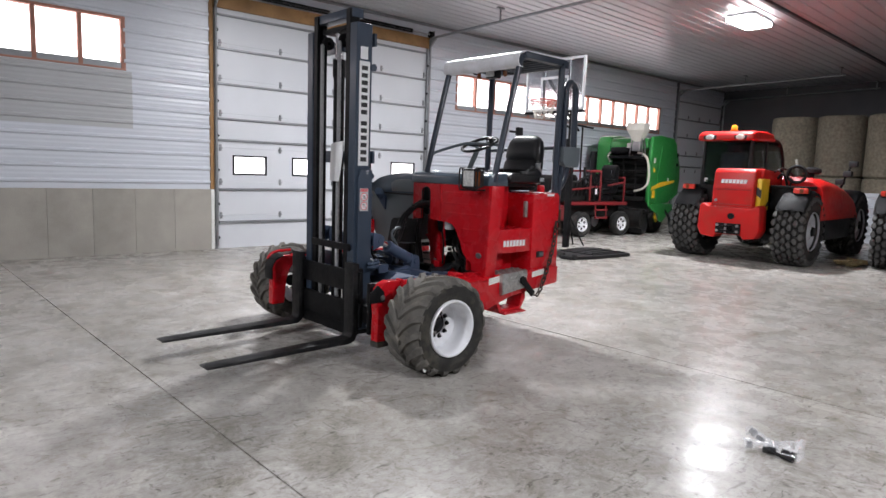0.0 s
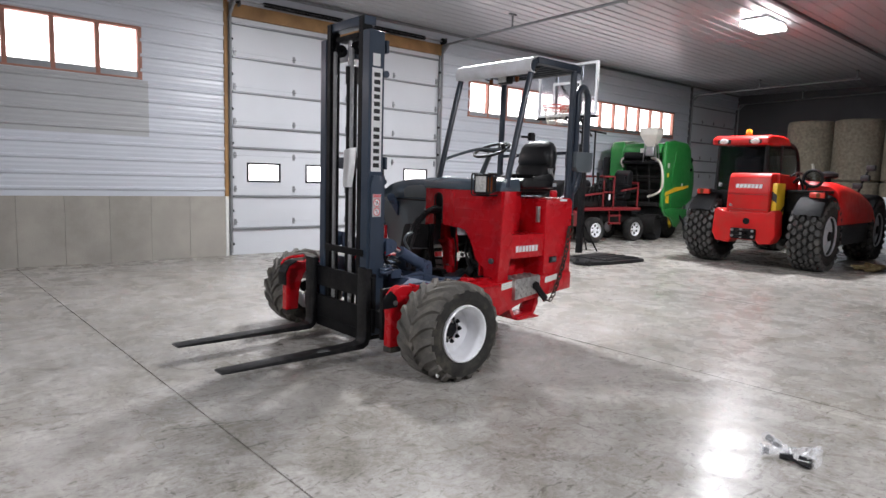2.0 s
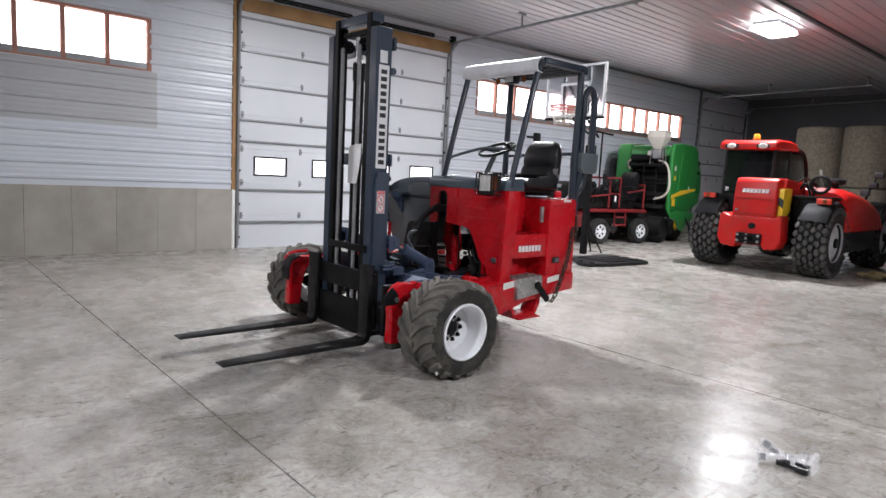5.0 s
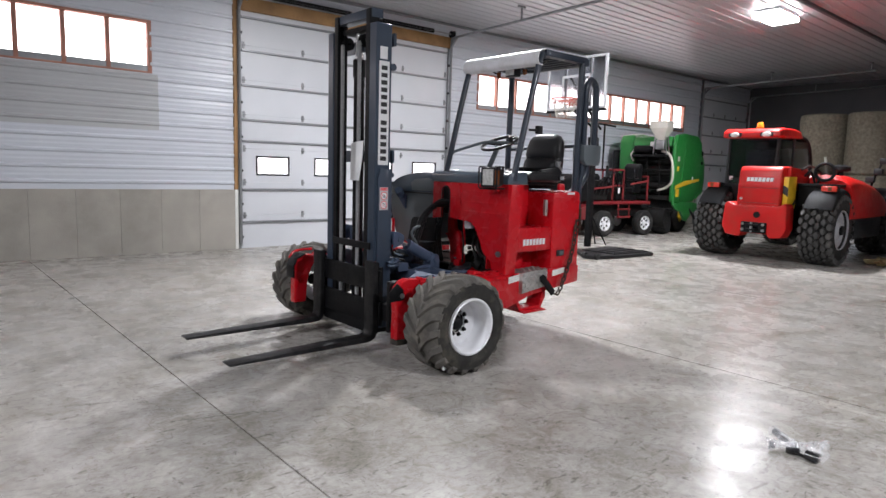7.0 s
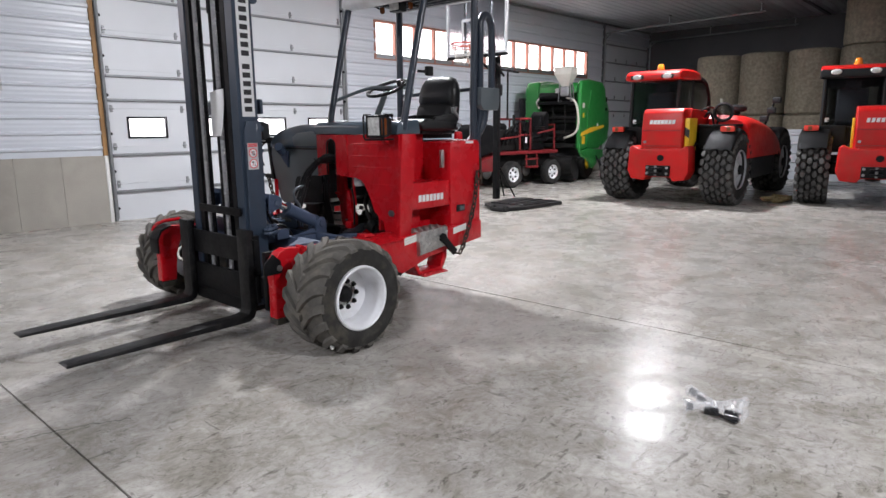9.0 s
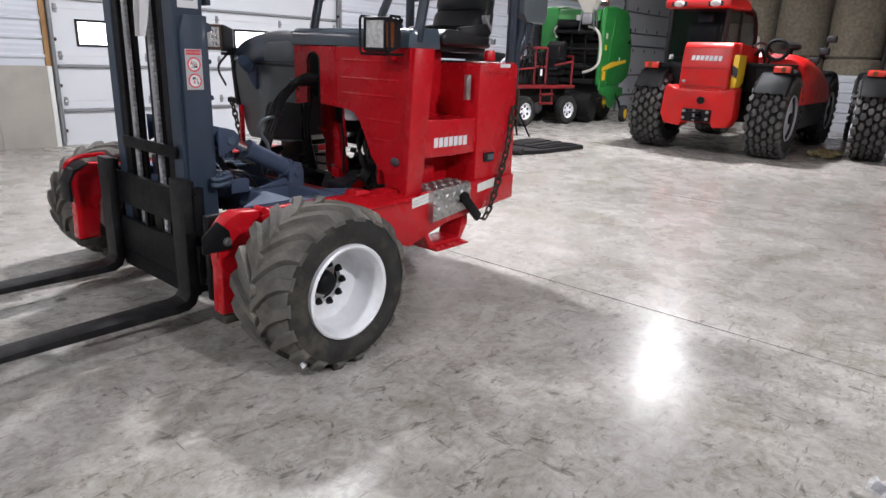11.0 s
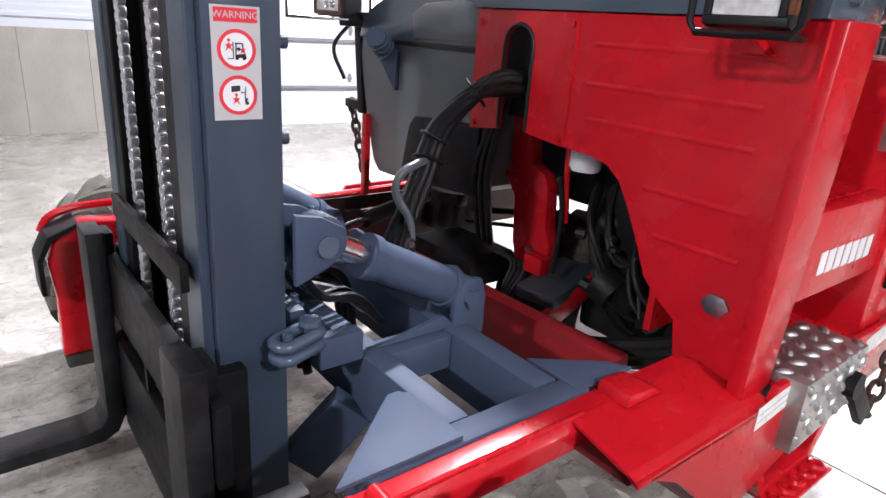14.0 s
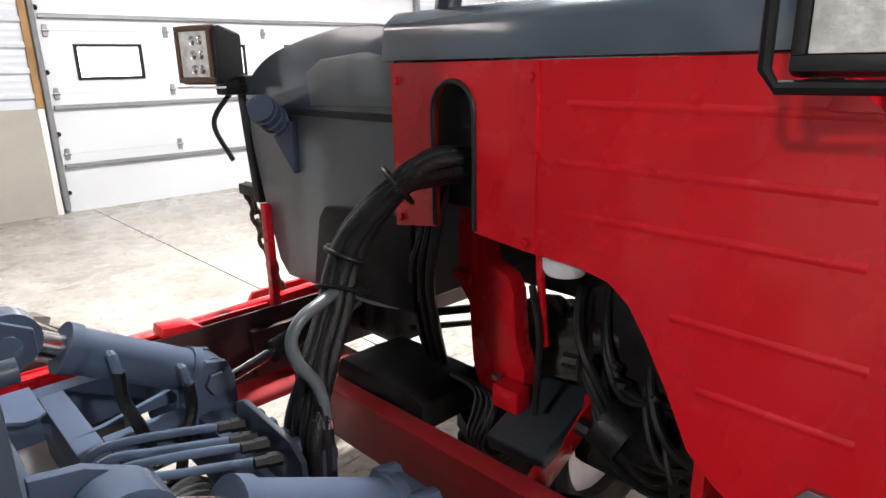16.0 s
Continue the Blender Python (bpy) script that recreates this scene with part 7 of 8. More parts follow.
for y0, y1, z0, z1 in ((-0.305, 0.305, 0.10, 0.145), (-0.305, -0.265, -0.34, 0.10), (0.265, 0.305, -0.34, 0.10)):
    part("target_square", box(B(), -0.018, -0.013, y0, y1, z0, z1, 0, bd), M_FRAMEWHITE, bh, "white target square")
for s in (-1, 1):
    part("board_rail", box(B(), 0.03, 0.06, s * 0.27 - 0.022, s * 0.27 + 0.022, -0.42, 0.42, 0.003, bd), M_STRUT, bh)
    part("lift_arm", tube(B(), [(PX, PY + s * 0.06, 2.52), bd @ Vector((0.05, s * 0.20, 0.15))], 0.02, 8), M_BLACK, bh)
    part("lift_arm", tube(B(), [(PX + 0.12, PY + s * 0.06, 2.30), bd @ Vector((0.05, s * 0.20, -0.40))], 0.02, 8), M_BLACK, bh)
part("lift_handle", tube(B(), [(PX, PY - 0.08, 2.40), (PX + 0.35, PY - 0.22, 2.36)], 0.018, 8), M_BLACK, bh)
b = B()
tube(b, [bd @ Vector((-0.30 + 0.225 * math.cos(t), 0.225 * math.sin(t), -0.30)) for t in [2 * math.pi * i / 28 for i in range(28)]], 0.012, 8, 0, True)
rim = part("rim", b, M_HOOPRED, bh, "faded red rim")
part("rim_plate", box(B(), -0.075, -0.02, -0.10, 0.10, -0.40, -0.27, 0.01, bd), M_HOOPRED, bh)
b = B()
tube(b, [bd @ Vector((-0.30 + 0.21 * math.cos(t), 0.21 * math.sin(t), -0.37)) for t in [2 * math.pi * i / 28 for i in range(28)]], 0.008, 8, 0, True)
part("rim_brace_ring", b, M_HOOPRED, bh)
b = B()
for i in range(12):
    a0, a1 = 2 * math.pi * i / 12, 2 * math.pi * (i + 1.5) / 12
    for q in (a1, 2 * a0 - a1):
        tube(b, [bd @ Vector((-0.30 + r * math.cos(a), r * math.sin(a), z)) for r, a, z in ((0.225, a0, -0.30), (0.18, (a0 + q) / 2, -0.45), (0.13, q, -0.62))], 0.005, 4)
tagged(part("net", b, M_CREAM, bh, "off-white net"), kind="stuff")


# ---- ride-on mower with white wheels, beside the baler ----
def utility(m):
    th = thing("utility_mower", m, "dull maroon ride-on mower with white-rimmed wheels", "ride-on mower")

    def P(name, bm, material, lab="", parent=None):
        # the body stands high over its wheels
        if name not in ("tyre", "rim", "rim_slot"):
            for v in bm.verts:
                v.co.z += 0.11 + 0.165 * max(0.0, v.co.z - 0.6) if v.co.z > 0.5 else 0.22 * v.co.z
        return part(name, bm, material, parent or th, lab)

    def T(name, pts, r=0.02, material=None, lab="", cv=0):
        return P(name, tube(B(), pts, r, 8, cv), material or M_MAROON, lab)
    for x, y in ((0, -0.5), (0, 0.5), (1.25, -0.5), (1.25, 0.5)):
        b = B()
        lathe(b, [(0.145, -0.09), (0.18, -0.12), (0.25, -0.115), (0.275, -0.06), (0.275, 0.06), (0.25, 0.115), (0.18, 0.12), (0.145, 0.09)], (x, y, 0.275), 'y', 30)
        P("tyre", b, M_TYRE, "black smooth tyre")
        s = -1 if y < 0 else 1
        b = B()
        lathe(b, [(0.145, 0.11 * s), (0.155, 0.10 * s), (0.13, 0.06 * s), (0.05, 0.055 * s), (0.045, 0.09 * s), (0.001, 0.09 * s), (0.001, -0.05 * s), (0.145, -0.05 * s)], (x, y, 0.275), 'y', 26)
        rm = P("rim", b, M_WHITE, "white spoked rim")
        for k in range(6):
            t = 2 * math.pi * k / 6
            b = B()
            box(b, -0.02, 0.02, -0.006, 0.004, 0.065, 0.12, 0.003, Matrix.Translation((x, y + 0.062 * s, 0.275)) @ Matrix.Rotation(t, 4, 'Y'))
            P("rim_slot", b, M_BLACK, "", rm)
    P("deck", box(B(), -0.30, 1.50, -0.48, 0.42, 0.575, 0.635, 0.015), M_MAROON)
    P("frame", box(B(), -0.2, 1.4, -0.28, 0.28, 0.34, 0.57, 0.02), M_GREASE)
    for z in (0.32, 0.46):
        P("step", box(B(), 0.45, 0.80, -0.56, -0.46, z, z + 0.03, 0.008), M_MAROON)
    for x in (0.46, 0.79):
        T("step_hanger", [(x, -0.49, 0.57), (x, -0.52, 0.31)], 0.016)
    for x in (0.30, 0.62):
        for y in (-0.44, 0.36):
            T("upright", [(x, y, 0.63), (x, y, 1.22)], 0.022)
    for x, z in ((1.40, 1.12),):
        for y in (-0.44, 0.36):
            T("upright", [(x, y, 0.63), (x, y, z)], 0.022)
    for y in (-0.44, 0.36):
        T("side_rail", [(0.30, y, 1.21), (0.62, y, 1.21)], 0.020)
        T("side_rail", [(0.30, y, 0.92), (0.62, y, 0.92)], 0.018)
        T("side_rail", [(-0.28, y, 0.86), (0.30, y, 0.90)], 0.018)
        T("seat_rail", [(0.85, y, 0.95), (1.40, y, 1.02)], 0.018)
    T("cross_rail", [(0.62, -0.44, 1.21), (0.62, 0.36, 1.21)], 0.020)
    T("cross_rail", [(1.40, -0.44, 1.10), (1.40, 0.36, 1.10)], 0.020)
    b = B()
    prism(b, [(0.80, 0.78), (0.78, 0.86), (1.12, 0.88), (1.16, 0.95), (1.22, 1.28), (1.30, 1.36), (1.38, 1.30), (1.36, 0.90), (1.30, 0.78)], -0.27, 0.27, 'y', 0.06, seg=4)
    P("seat", b, M_BLACK, "black operator seat")
    P("tank", box(B(), 0.28, 0.74, -0.30, 0.30, 0.64, 0.98, 0.05, seg=3), M_GREASE, "dark oily tank")
    P("valve_bank", box(B(), 0.34, 0.60, -0.40, -0.31, 0.98, 1.16, 0.02), M_GREASE)
    P("filter", cyl(B(), (0.70, -0.34, 0.70), (0.70, -0.34, 0.96), 0.06, 12), M_BLACK)
    for s in (-1, 1):
        P("armrest", box(B(), 0.84, 1.22, s * 0.31 - 0.03, s * 0.31 + 0.03, 1.02, 1.07, 0.02), M_BLACK)
    P("seat_pedestal", box(B(), 0.86, 1.28, -0.2, 0.2, 0.64, 0.775, 0.02), M_BLACK)
    P("engine", box(B(), -0.28, 0.24, -0.36, 0.34, 0.64, 1.02, 0.06), M_GREASE)
    b = B()
    lathe(b, [(0.001, 0.12), (0.10, 0.11), (0.15, 0.06), (0.15, 0.0), (0.001, 0.0)], (-0.02, -0.1, 1.02), 'z', 18)
    P("air_cleaner", b, M_BLACK, "black round air cleaner")
    P("exhaust", tube(B(), [(0.12, -0.3, 0.9), (0.15, -0.38, 1.05), (0.15, -0.38, 1.28)], 0.035, 10, 3), M_GREASE)
    P("steering_column", cyl(B(), (0.68, -0.05, 0.64), (0.76, -0.05, 1.12), 0.03, 10), M_BLACK)
    b = B()
    tube(b, [(0.77 + 0.06 * math.cos(t), -0.05 + 0.17 * math.sin(t), 1.15 - 0.1 * math.cos(t)) for t in [2 * math.pi * i / 20 for i in range(20)]], 0.016, 6, 0, True)
    P("steering_wheel", b, M_BLACK)
    for k, (x, y) in enumerate(((0.40, -0.46), (0.50, -0.46), (0.95, -0.40))):
        T("control_lever", [(x, y, 0.64), (x + 0.05, y, 1.12 + 0.04 * k)], 0.012, M_BLACK)
        P("lever_knob", cyl(B(), (x + 0.05, y, 1.10 + 0.04 * k), (x + 0.055, y, 1.16 + 0.04 * k), 0.022, 8), M_GLOSSBLK)
    for k in range(4):
        P("loose_hose", tube(B(), [(-0.2 + 0.12 * k, -0.40, 0.75), (-0.1 + 0.12 * k, -0.46, 1.0 + 0.05 * k), (0.1 + 0.1 * k, -0.42, 1.06), (0.22 + 0.1 * k, -0.38, 0.80)], 0.016, 6, 4), M_HOSE)
    P("paper_tag", box(B(), 0.44, 0.50, -0.468, -0.466, 0.78, 0.88), M_WHITEP)
    P("front_deck", prism(B(), [(-0.95, 0.30), (-0.95, 0.46), (-0.40, 0.58), (-0.36, 0.30)], -0.55, 0.5, 'y', 0.03), M_MAROON)
    P("black_hood", prism(B(), [(-0.92, 0.50), (-0.90, 1.02), (-0.78, 1.12), (-0.45, 1.10), (-0.36, 0.66)], -0.42, 0.40, 'y', 0.06, seg=3), M_BLACK, "black hood")
    return th


utility(Matrix.Translation((12.62, 9.84, 0)) @ Matrix.Rotation(radians(-8), 4, 'Z') @ Matrix.Diagonal((1.135, 0.86, 1.12, 1)))

# ---- round baler; its origin is the inner edge of the shield that faces the shed ----
ba = thing("round_baler", Matrix.Translation((14.60, 8.92, 0)) @ Matrix.Rotation(radians(10), 4, 'Z'), "green round baler with yellow stripe and white hopper", "round baler")
side = [(0.02, 0.84), (0.0, 1.3), (0.02, 2.36), (0.12, 2.52), (0.7, 2.58), (1.70, 2.56), (1.98, 2.42), (2.06, 2.10), (1.98, 1.30), (1.82, 0.95), (1.55, 0.80), (0.40, 0.78)]
for y0, y1, nm in ((-0.12, 0.0, "near"), (1.0, 1.38, "far")):
    b = B()
    prism(b, side, y0, y1, 'y', 0.07, seg=4)
    sp = part("side_shield", b, M_GREEN, ba, "curved green side shield")
    if nm == "near":
        b = B()
        prism(b, [(0.08, 1.16), (0.10, 1.24), (0.8, 1.37), (1.9, 1.43), (1.9, 1.37), (0.8, 1.25)], -0.132, -0.122, 'y')
        part("stripe", b, M_YELLOW, sp, "yellow swoosh stripe")
        for x0, z0, w, mt in ((0.16, 1.86, 0.13, M_CREAM), (0.16, 1.62, 0.12, M_YELLOW), (0.16, 0.96, 0.22, M_YELLOW), (1.32, 1.40, 0.09, M_WHITEP)):
            part("sticker", box(B(), x0, x0 + w, -0.127, -0.122, z0, z0 + w * 0.9), mt, sp)
        part("shield_crease", tube(B(), [(0.5, -0.122, 0.85), (0.55, -0.124, 1.6), (0.75, -0.122, 2.3)], 0.008, 6, 5), M_GREEN, sp)
# rear tailgate half behind the shields
b = B()
prism(b, [(1.96, 2.32), (2.25, 2.22), (2.55, 1.85), (2.62, 1.40), (2.50, 1.02), (2.0, 0.86)], -0.06, 1.30, 'y', 0.05, seg=3)
tg = part("tailgate", b, M_GREEN, ba, "dark green rear tailgate")
part("tailgate_latch", box(B(), 2.02, 2.16, -0.12, -0.065, 2.06, 2.18, 0.01), M_BLACK, tg)
part("tailgate_latch", box(B(), 2.06, 2.22, -0.11, -0.065, 1.82, 1.90, 0.01), M_BLACK, tg)
part("twine_box", box(B(), 0.12, 0.75, 1.40, 1.62, 1.20, 2.14, 0.06, seg=3), M_GUARD, ba, "dark grey-green twine box")
# lower skirt hanging under the near shield
b = B()
prism(b, [(-0.26, 0.96), (-0.10, 0.80), (0.40, 0.84), (1.60, 0.78), (1.62, 0.62), (1.20, 0.50), (0.85, 0.32), (0.62, 0.36), (0.35, 0.58), (-0.05, 0.66), (-0.26, 0.78)], -0.22, -0.17, 'y', 0.015)
part("lower_skirt", b, M_GREEN, ba, "dented green lower skirt")
b = B()
prism(b, [(0.35, 2.20), (0.7, 2.38), (1.2, 2.32), (1.7, 2.10), (2.05, 1.7), (2.15, 1.35), (2.05, 1.0), (1.9, 1.1), (1.95, 1.5), (1.4, 2.1), (0.5, 2.05)], 0.005, 0.995, 'y', 0.02)
part("rear_gate", b, M_GREEN, ba)
for k in range(5):
    b = B()
    a = radians(120 + 26 * k)
    c = (0.95 + 0.80 * math.cos(a), 1.45 + 0.72 * math.sin(a))
    cyl(b, (c[0], 0.005, c[1]), (c[0], 0.995, c[1]), 0.085, 14)
    part("roller", b, M_GREASE, ba, "black bale-chamber roller")
part("belt_back", box(B(), 0.45, 0.52, 0.005, 0.995, 0.6, 2.15), M_DECBLK, ba, "black forming belts")
part("front_bar", box(B(), -0.10, 0.06, 0.003, 0.997, 1.95, 2.02, 0.02), M_BLACK, ba)
part("front_bar", box(B(), 0.02, 0.10, 0.003, 0.997, 1.60, 1.65, 0.015), M_GREASE, ba)
part("front_bar", box(B(), -0.08, 0.06, 0.003, 0.997, 0.88, 0.98, 0.02), M_GREASE, ba)
for yy in (0.30, 0.62):
    part("chamber_strut", tube(B(), [(0.0, yy, 1.98), (0.15, yy, 0.92)], 0.02, 6), M_GREASE, ba)
b = B()
prism(b, [(0.0, 2.22), (0.02, 2.38), (0.12, 2.47), (0.5, 2.50), (0.5, 2.34), (0.2, 2.25)], 0.005, 0.995, 'y', 0.02)
part("net_wrap_box", b, M_GREEN, ba, "green net-wrap box")
part("net_roll", cyl(B(), (0.02, 0.15, 2.15), (0.02, 0.95, 2.15), 0.10, 16), M_BLACK, ba)
part("work_light", box(B(), -0.10, -0.02, 0.42, 0.52, 2.22, 2.34, 0.02), M_LENS, ba, "small clear work light")
b = B()
prism(b, [(-0.25, 0.75), (-0.25, 0.45), (0.0, 0.20), (0.7, 0.28), (0.7, 0.55)], 1.0, 1.14, 'y', 0.03)
part("pickup_guard", b, M_BLACK, ba)
part("pickup_reel", cyl(B(), (0.0, 0.0, 0.42), (0.0, 0.98, 0.42), 0.26, 18), M_GREASE, ba)
for yy in (0.20, 0.80):
    b = B()
    lathe(b, [(0.26, -0.13), (0.46, -0.15), (0.52, -0.08), (0.52, 0.08), (0.46, 0.15), (0.26, 0.13)], (1.25, yy, 0.52), 'y', 30)
    wt_ = part("tyre", b, M_TYRE, ba)
    b = B()
    lathe(b, [(0.27, -0.10), (0.12, -0.04), (0.001, -0.04), (0.001, 0.1), (0.27, 0.1)], (1.25, yy, 0.52), 'y', 24)
    part("wheel_disc", b, M_YELLOW, wt_, "yellow wheel disc")
b = B()
lathe(b, [(0.08, -0.05), (0.19, -0.06), (0.20, 0.0), (0.19, 0.06), (0.08, 0.05)], (1.15, -0.42, 0.20), 'y', 22)
gw = part("gauge_tyre", b, M_TYRE, ba)
b = B()
lathe(b, [(0.12, -0.062), (0.05, -0.066), (0.001, -0.066), (0.001, 0.05), (0.12, 0.05)], (1.15, -0.42, 0.20), 'y', 18)
part("gauge_hub", b, M_YELLOW, gw, "yellow hub")
part("gauge_arm", tube(B(), [(1.15, -0.36, 0.20), (1.10, -0.30, 0.45), (1.0, -0.2, 0.65)], 0.03, 8), M_BLACK, ba)
b = B()
lathe(b, [(0.05, -0.20), (0.22, -0.19), (0.27, -0.10), (0.27, 0.10), (0.22, 0.19), (0.05, 0.20)], (0.16, 0.20, 0.27), 'y', 26)
part("float_wheel", b, M_GUARD, ba, "smooth dark grey float wheel")
part("float_arm", tube(B(), [(0.16, 0.20, 0.27), (0.14, 0.05, 0.45), (0.05, 0.05, 0.62)], 0.03, 8), M_BLACK, ba)
b = B()
tube(b, [(-0.08, 0.22, 2.10), (-0.12, 0.06, 2.06), (-0.14, -0.06, 1.92), (-0.14, -0.12, 1.60), (-0.14, -0.10, 1.34), (-0.12, 0.04, 1.19), (-0.08, 0.26, 1.12)], 0.030, 8, 5)
part("corrugated_hose", b, M_CREAM, ba, "cream corrugated hose")
b = B()
tube(b, [(0.0, 0.93, 2.15), (-0.06, 1.02, 2.02), (0.0, 0.98, 1.86)], 0.022, 8, 5)
part("corrugated_hose", b, M_CREAM, ba, "cream corrugated hose")
# applicator hopper with its stand
hp = B()
for (z0, x0, x1, y0, y1), (z1, a0, a1, c0, c1) in (((2.38, -0.20, -0.04, 0.14, 0.32), (2.66, -0.33, 0.09, 0.02, 0.46)), ((2.66, -0.33, 0.09, 0.02, 0.46), (2.80, -0.33, 0.09, 0.02, 0.46))):
    lo = [hp.verts.new((x, y, z0)) for x, y in ((x0, y0), (x1, y0), (x1, y1), (x0, y1))]
    hi = [hp.verts.new((x, y, z1)) for x, y in ((a0, c0), (a1, c0), (a1, c1), (a0, c1))]
    for q in range(4):
        hp.faces.new((lo[q], lo[(q + 1) % 4], hi[(q + 1) % 4], hi[q]))
    hp.faces.new(lo[::-1])
    hp.faces.new(hi)
hop = part("hopper", hp, M_CREAM, ba, "dirty white applicator hopper")
part("hopper_lid", box(B(), -0.35, 0.11, 0.0, 0.48, 2.802, 2.83, 0.01), M_CREAM, hop)
part("hopper_feeder", box(B(), -0.22, -0.02, 0.12, 0.34, 2.14, 2.37, 0.02), M_STEEL, hop)
for q in (-0.20, 0.0):
    for y in (0.06, 0.40):
        part("hopper_leg", tube(B(), [(q * 0.8 - 0.02, y * 0.8 + 0.05, 2.45), (q + 0.02, y, 2.0)], 0.016, 6), M_STEEL, hop)
for zz in (0.62, 0.70):
    part("lower_hose", tube(B(), [(-0.10, 0.5, zz), (-0.05, 0.15, zz - 0.08), (0.1, -0.2, zz)], 0.02, 6, 4), M_HOSE, ba)

# pale sticks of a broken rack leaning by the hay
rk = thing("timber_rack", Matrix.Translation((18.35, 7.15, 0)), "pale weathered timber rack leaning before the hay", "rack")
for k, (a, c) in enumerate((((0, 0.0, 0), (0.1, 0.45, 2.35)), ((0, -0.45, 0), (0.1, 0.05, 2.25)), ((0, -0.9, 0), (0.1, -0.45, 2.1)), ((0.04, -0.7, 1.55), (0.04, 0.5, 1.65)), ((0.02, -0.8, 1.1), (0.02, 0.3, 1.15)))):
    d = Vector(c) - Vector(a)
    mm = Matrix.Translation(a) @ d.to_track_quat('X', 'Z').to_matrix().to_4x4()
    part("rack_stick", box(B(), 0, d.length, -0.03, 0.03, -0.02, 0.02, 0.004, mm), M_CREAM, rk)


# ---- round hay bales stacked on end ----
def bale(x, y, z, r=0.68, h=1.5, seed=0):
    rr = random.Random(seed)
    b = B()
    seg, rows = 40, []
    for k, (f, q) in enumerate(((0.0, 0.0), (0.0, 0.90), (0.03, 0.985), (0.15, 1.0), (0.35, 0.99), (0.55, 1.0), (0.75, 0.995), (0.93, 1.0), (0.985, 0.97), (1.0, 0.88), (1.0, 0.0))):
        row = []
        for i in range(seg):
            t = 2 * math.pi * i / seg
            d = 1 + 0.018 * noise.noise(Vector((3 * math.cos(t), 3 * math.sin(t), f * 4 + seed * 3.1)))
            row.append(b.verts.new((max(q, 0.01) * r * d * math.cos(t), max(q, 0.01) * r * d * math.sin(t), f * h)))
        rows.append(row)
    for i in range(len(rows) - 1):
        for j in range(seg):
            b.faces.new((rows[i][j], rows[i][(j + 1) % seg], rows[i + 1][(j + 1) % seg], rows[i + 1][j]))
    b.faces.new(rows[0][::-1])
    b.faces.new(rows[-1])
    ob = solo("hay_bale", b, M_HAY, "pale net-wrapped round hay bale stacked on end", "hay bale", "stacked hay bales")
    ob.location = (x, y, z)
    ob.rotation_euler = (0, 0, rr.uniform(0, 6))
    return ob


k = 0
for i in range(10):
    for lev in range(3 if i > 2 else 2):
        k += 1
        bale(19.6 + 0.12 * ((k * 7) % 5 - 2) / 2, 7.2 - 1.21 * i + (0.03 if lev else 0), 1.66 * lev, 0.60, 1.65 if lev < 2 else 1.15, k)

# low white sheeted partition in front of the bales
b = B()
ribs(b, -6.2, 7.4, 0.0, 1.28)
pw = solo("wall_low_partition", b, M_SIDING, "low white steel-sheeted partition before the hay", "partition", kind="structure")
pw.matrix_world = Matrix.Translation((18.72, 0.5, 0)) @ Matrix.Rotation(radians(-90), 4, 'Z')
solo("wall_low_partition_core", box(B(), 18.73, 18.82, -6.9, 6.7, 0.0, 1.27), M_STRUT, "core of the low partition", "partition", kind="structure")

# ---- small things on the floor ----
rr = random.Random(11)
bg = thing("wrapped_part", Matrix.Translation((3.44, 1.715, 0)) @ Matrix.Rotation(radians(-72), 4, 'Z') @ Matrix.Scale(0.76, 4), "black machine part wrapped in crumpled clear plastic on the floor", "wrapped part")
b = B()
cyl(b, (0.065, -0.085, 0.036), (0.150, -0.105, 0.036), 0.034, 16)
cyl(b, (-0.03, -0.045, 0.030), (0.135, -0.140, 0.016), 0.012, 10)
cyl(b, (-0.165, -0.045, 0.036), (-0.130, -0.036, 0.036), 0.024, 12)
cyl(b, (-0.150, 0.105, 0.090), (-0.115, 0.080, 0.080), 0.022, 12)
cyl(b, (-0.10, 0.065, 0.068), (-0.06, 0.035, 0.060), 0.018, 12)
box(b, -0.06, 0.03, -0.06, -0.01, 0.003, 0.045, 0.01)
part("core", b, M_GLOSSBLK, bg, "black machined part")


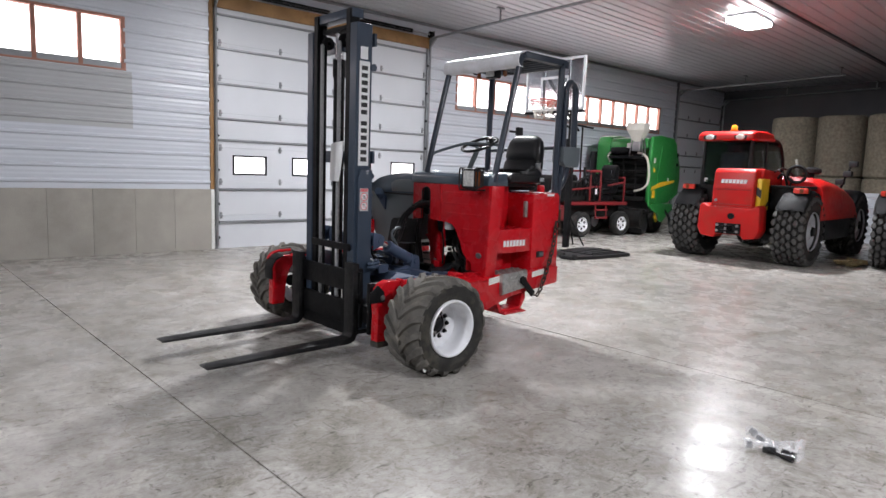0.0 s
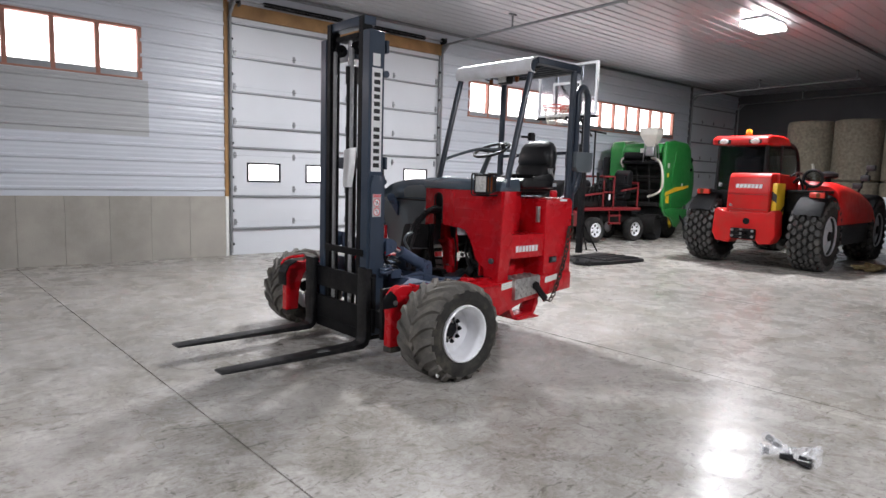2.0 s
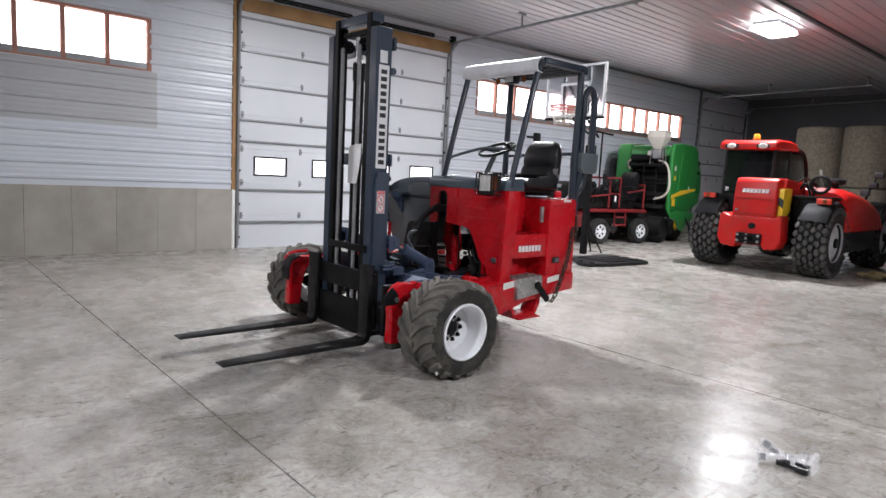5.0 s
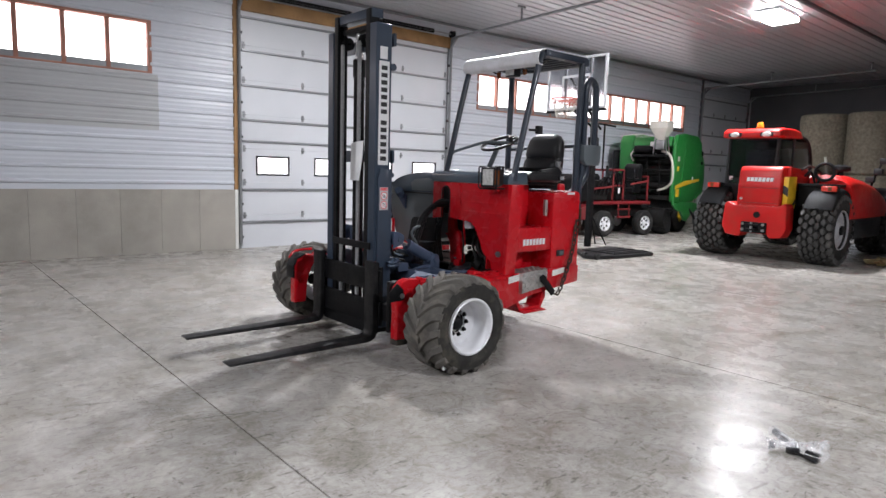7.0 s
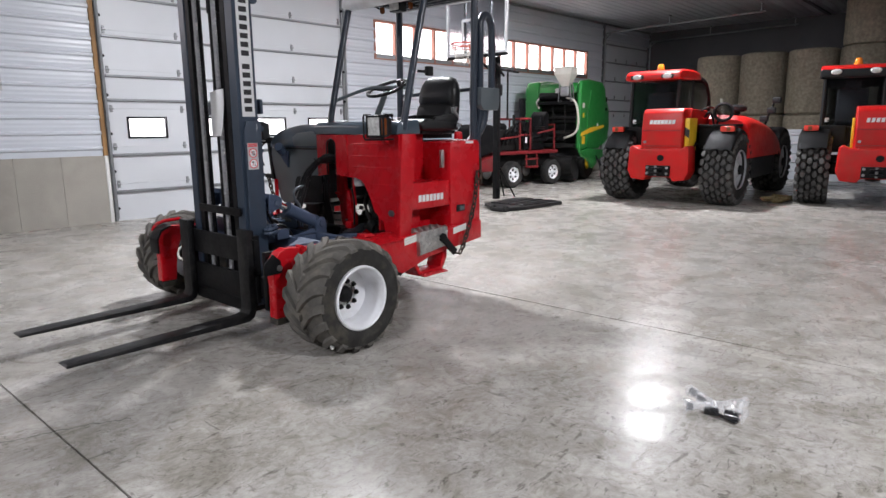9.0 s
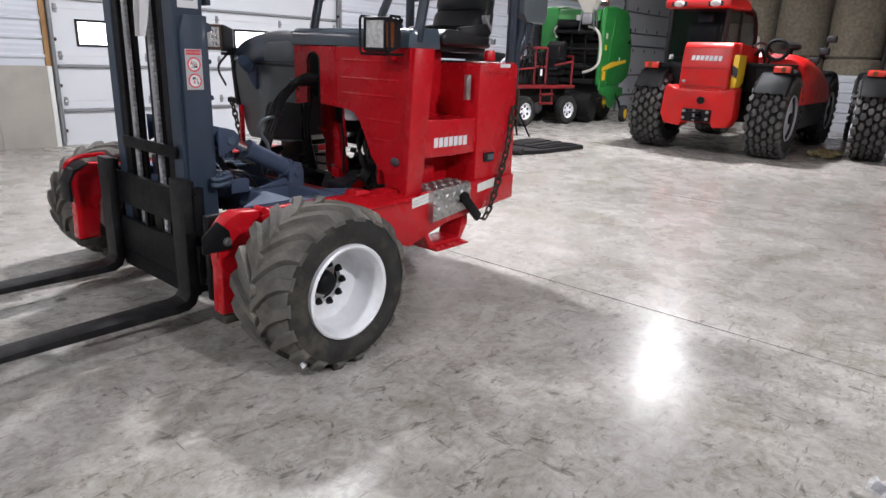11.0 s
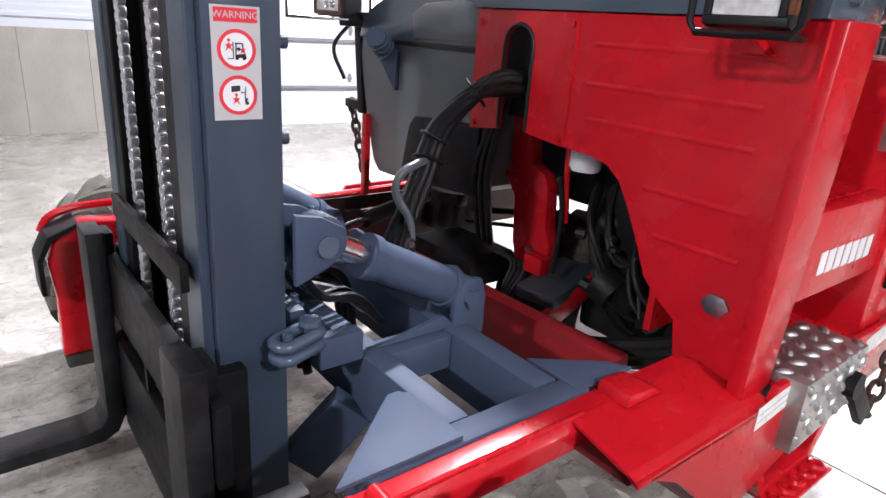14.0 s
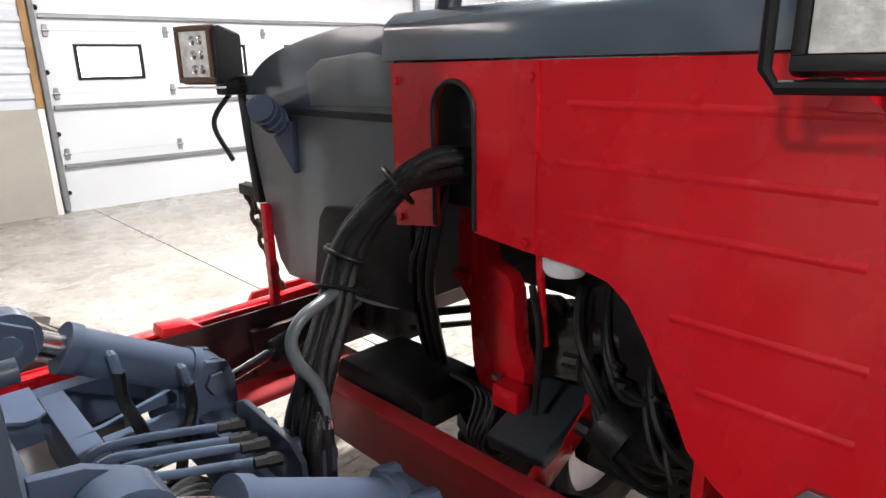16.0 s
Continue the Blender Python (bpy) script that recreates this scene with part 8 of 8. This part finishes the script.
def crumpled_sleeve(bm, p0, p1, r0, r1, seed, flat=0.75):
    """A loose plastic sleeve from p0 to p1, creased by noise, open at its far end."""
    p0, p1 = Vector(p0), Vector(p1)
    d = (p1 - p0).normalized()
    a = d.cross(Vector((0, 0, 1))).normalized()
    e = a.cross(d)
    prev = None
    for i in range(15):
        f = i / 14
        ring = []
        for q in range(18):
            t = 2 * math.pi * q / 18
            u = a * math.cos(t) + e * (math.sin(t) * flat)
            k = (r0 + (r1 - r0) * f) * (1 + 0.55 * noise.noise(Vector((math.cos(t) * 2.4 + seed, math.sin(t) * 2.4, f * 5))) + 0.35 * noise.noise(Vector((math.cos(t) * 6, math.sin(t) * 6 + seed, f * 12))))
            v = p0.lerp(p1, f + 0.07 * noise.noise(Vector((t, seed, 3))) * f) + u * k
            ring.append(bm.verts.new((v.x, v.y, max(0.003, v.z))))
        if prev:
            for q in range(18):
                bm.faces.new((prev[q], prev[(q + 1) % 18], ring[(q + 1) % 18], ring[q]))
        prev = ring
    return bm


for p1, r0, r1, sd in (((-0.165, 0.115, 0.088), 0.022, 0.046, 1.3), ((-0.180, -0.050, 0.042), 0.022, 0.044, 4.1), ((0.185, -0.055, 0.062), 0.026, 0.100, 7.7)):
    sh = part("plastic_wrap", crumpled_sleeve(B(), (0.0, 0.0, 0.055), p1, r0, r1, sd), M_POLY, bg, "crumpled clear polythene")
    sh.data.polygons.foreach_set("use_smooth", [False] * len(sh.data.polygons))
    sh.visible_shadow = False
part("plastic_tie", tube(B(), [(-0.012, 0.03, 0.05), (0.0, 0.0, 0.082), (0.012, -0.03, 0.05)], 0.006, 6, 3), M_WHITEP, bg)

# tangled straw-coloured strap by the telehandlers
b = B()
for k in range(9):
    pts = [(rr.uniform(-0.42, 0.42), rr.uniform(-0.22, 0.22), rr.uniform(0.02, 0.09)) for _ in range(7)]
    tube(b, pts, 0.018, 6, 5)
st = solo("tow_strap", b, mat("dusty_straw_webbing", (0.33, 0.26, 0.13), 0.9, var=0.3, scale=9, bump=0.3), "tangled dusty straw-coloured tow strap on the floor", "tow strap")
st.location = (13.35, 3.85, 0)
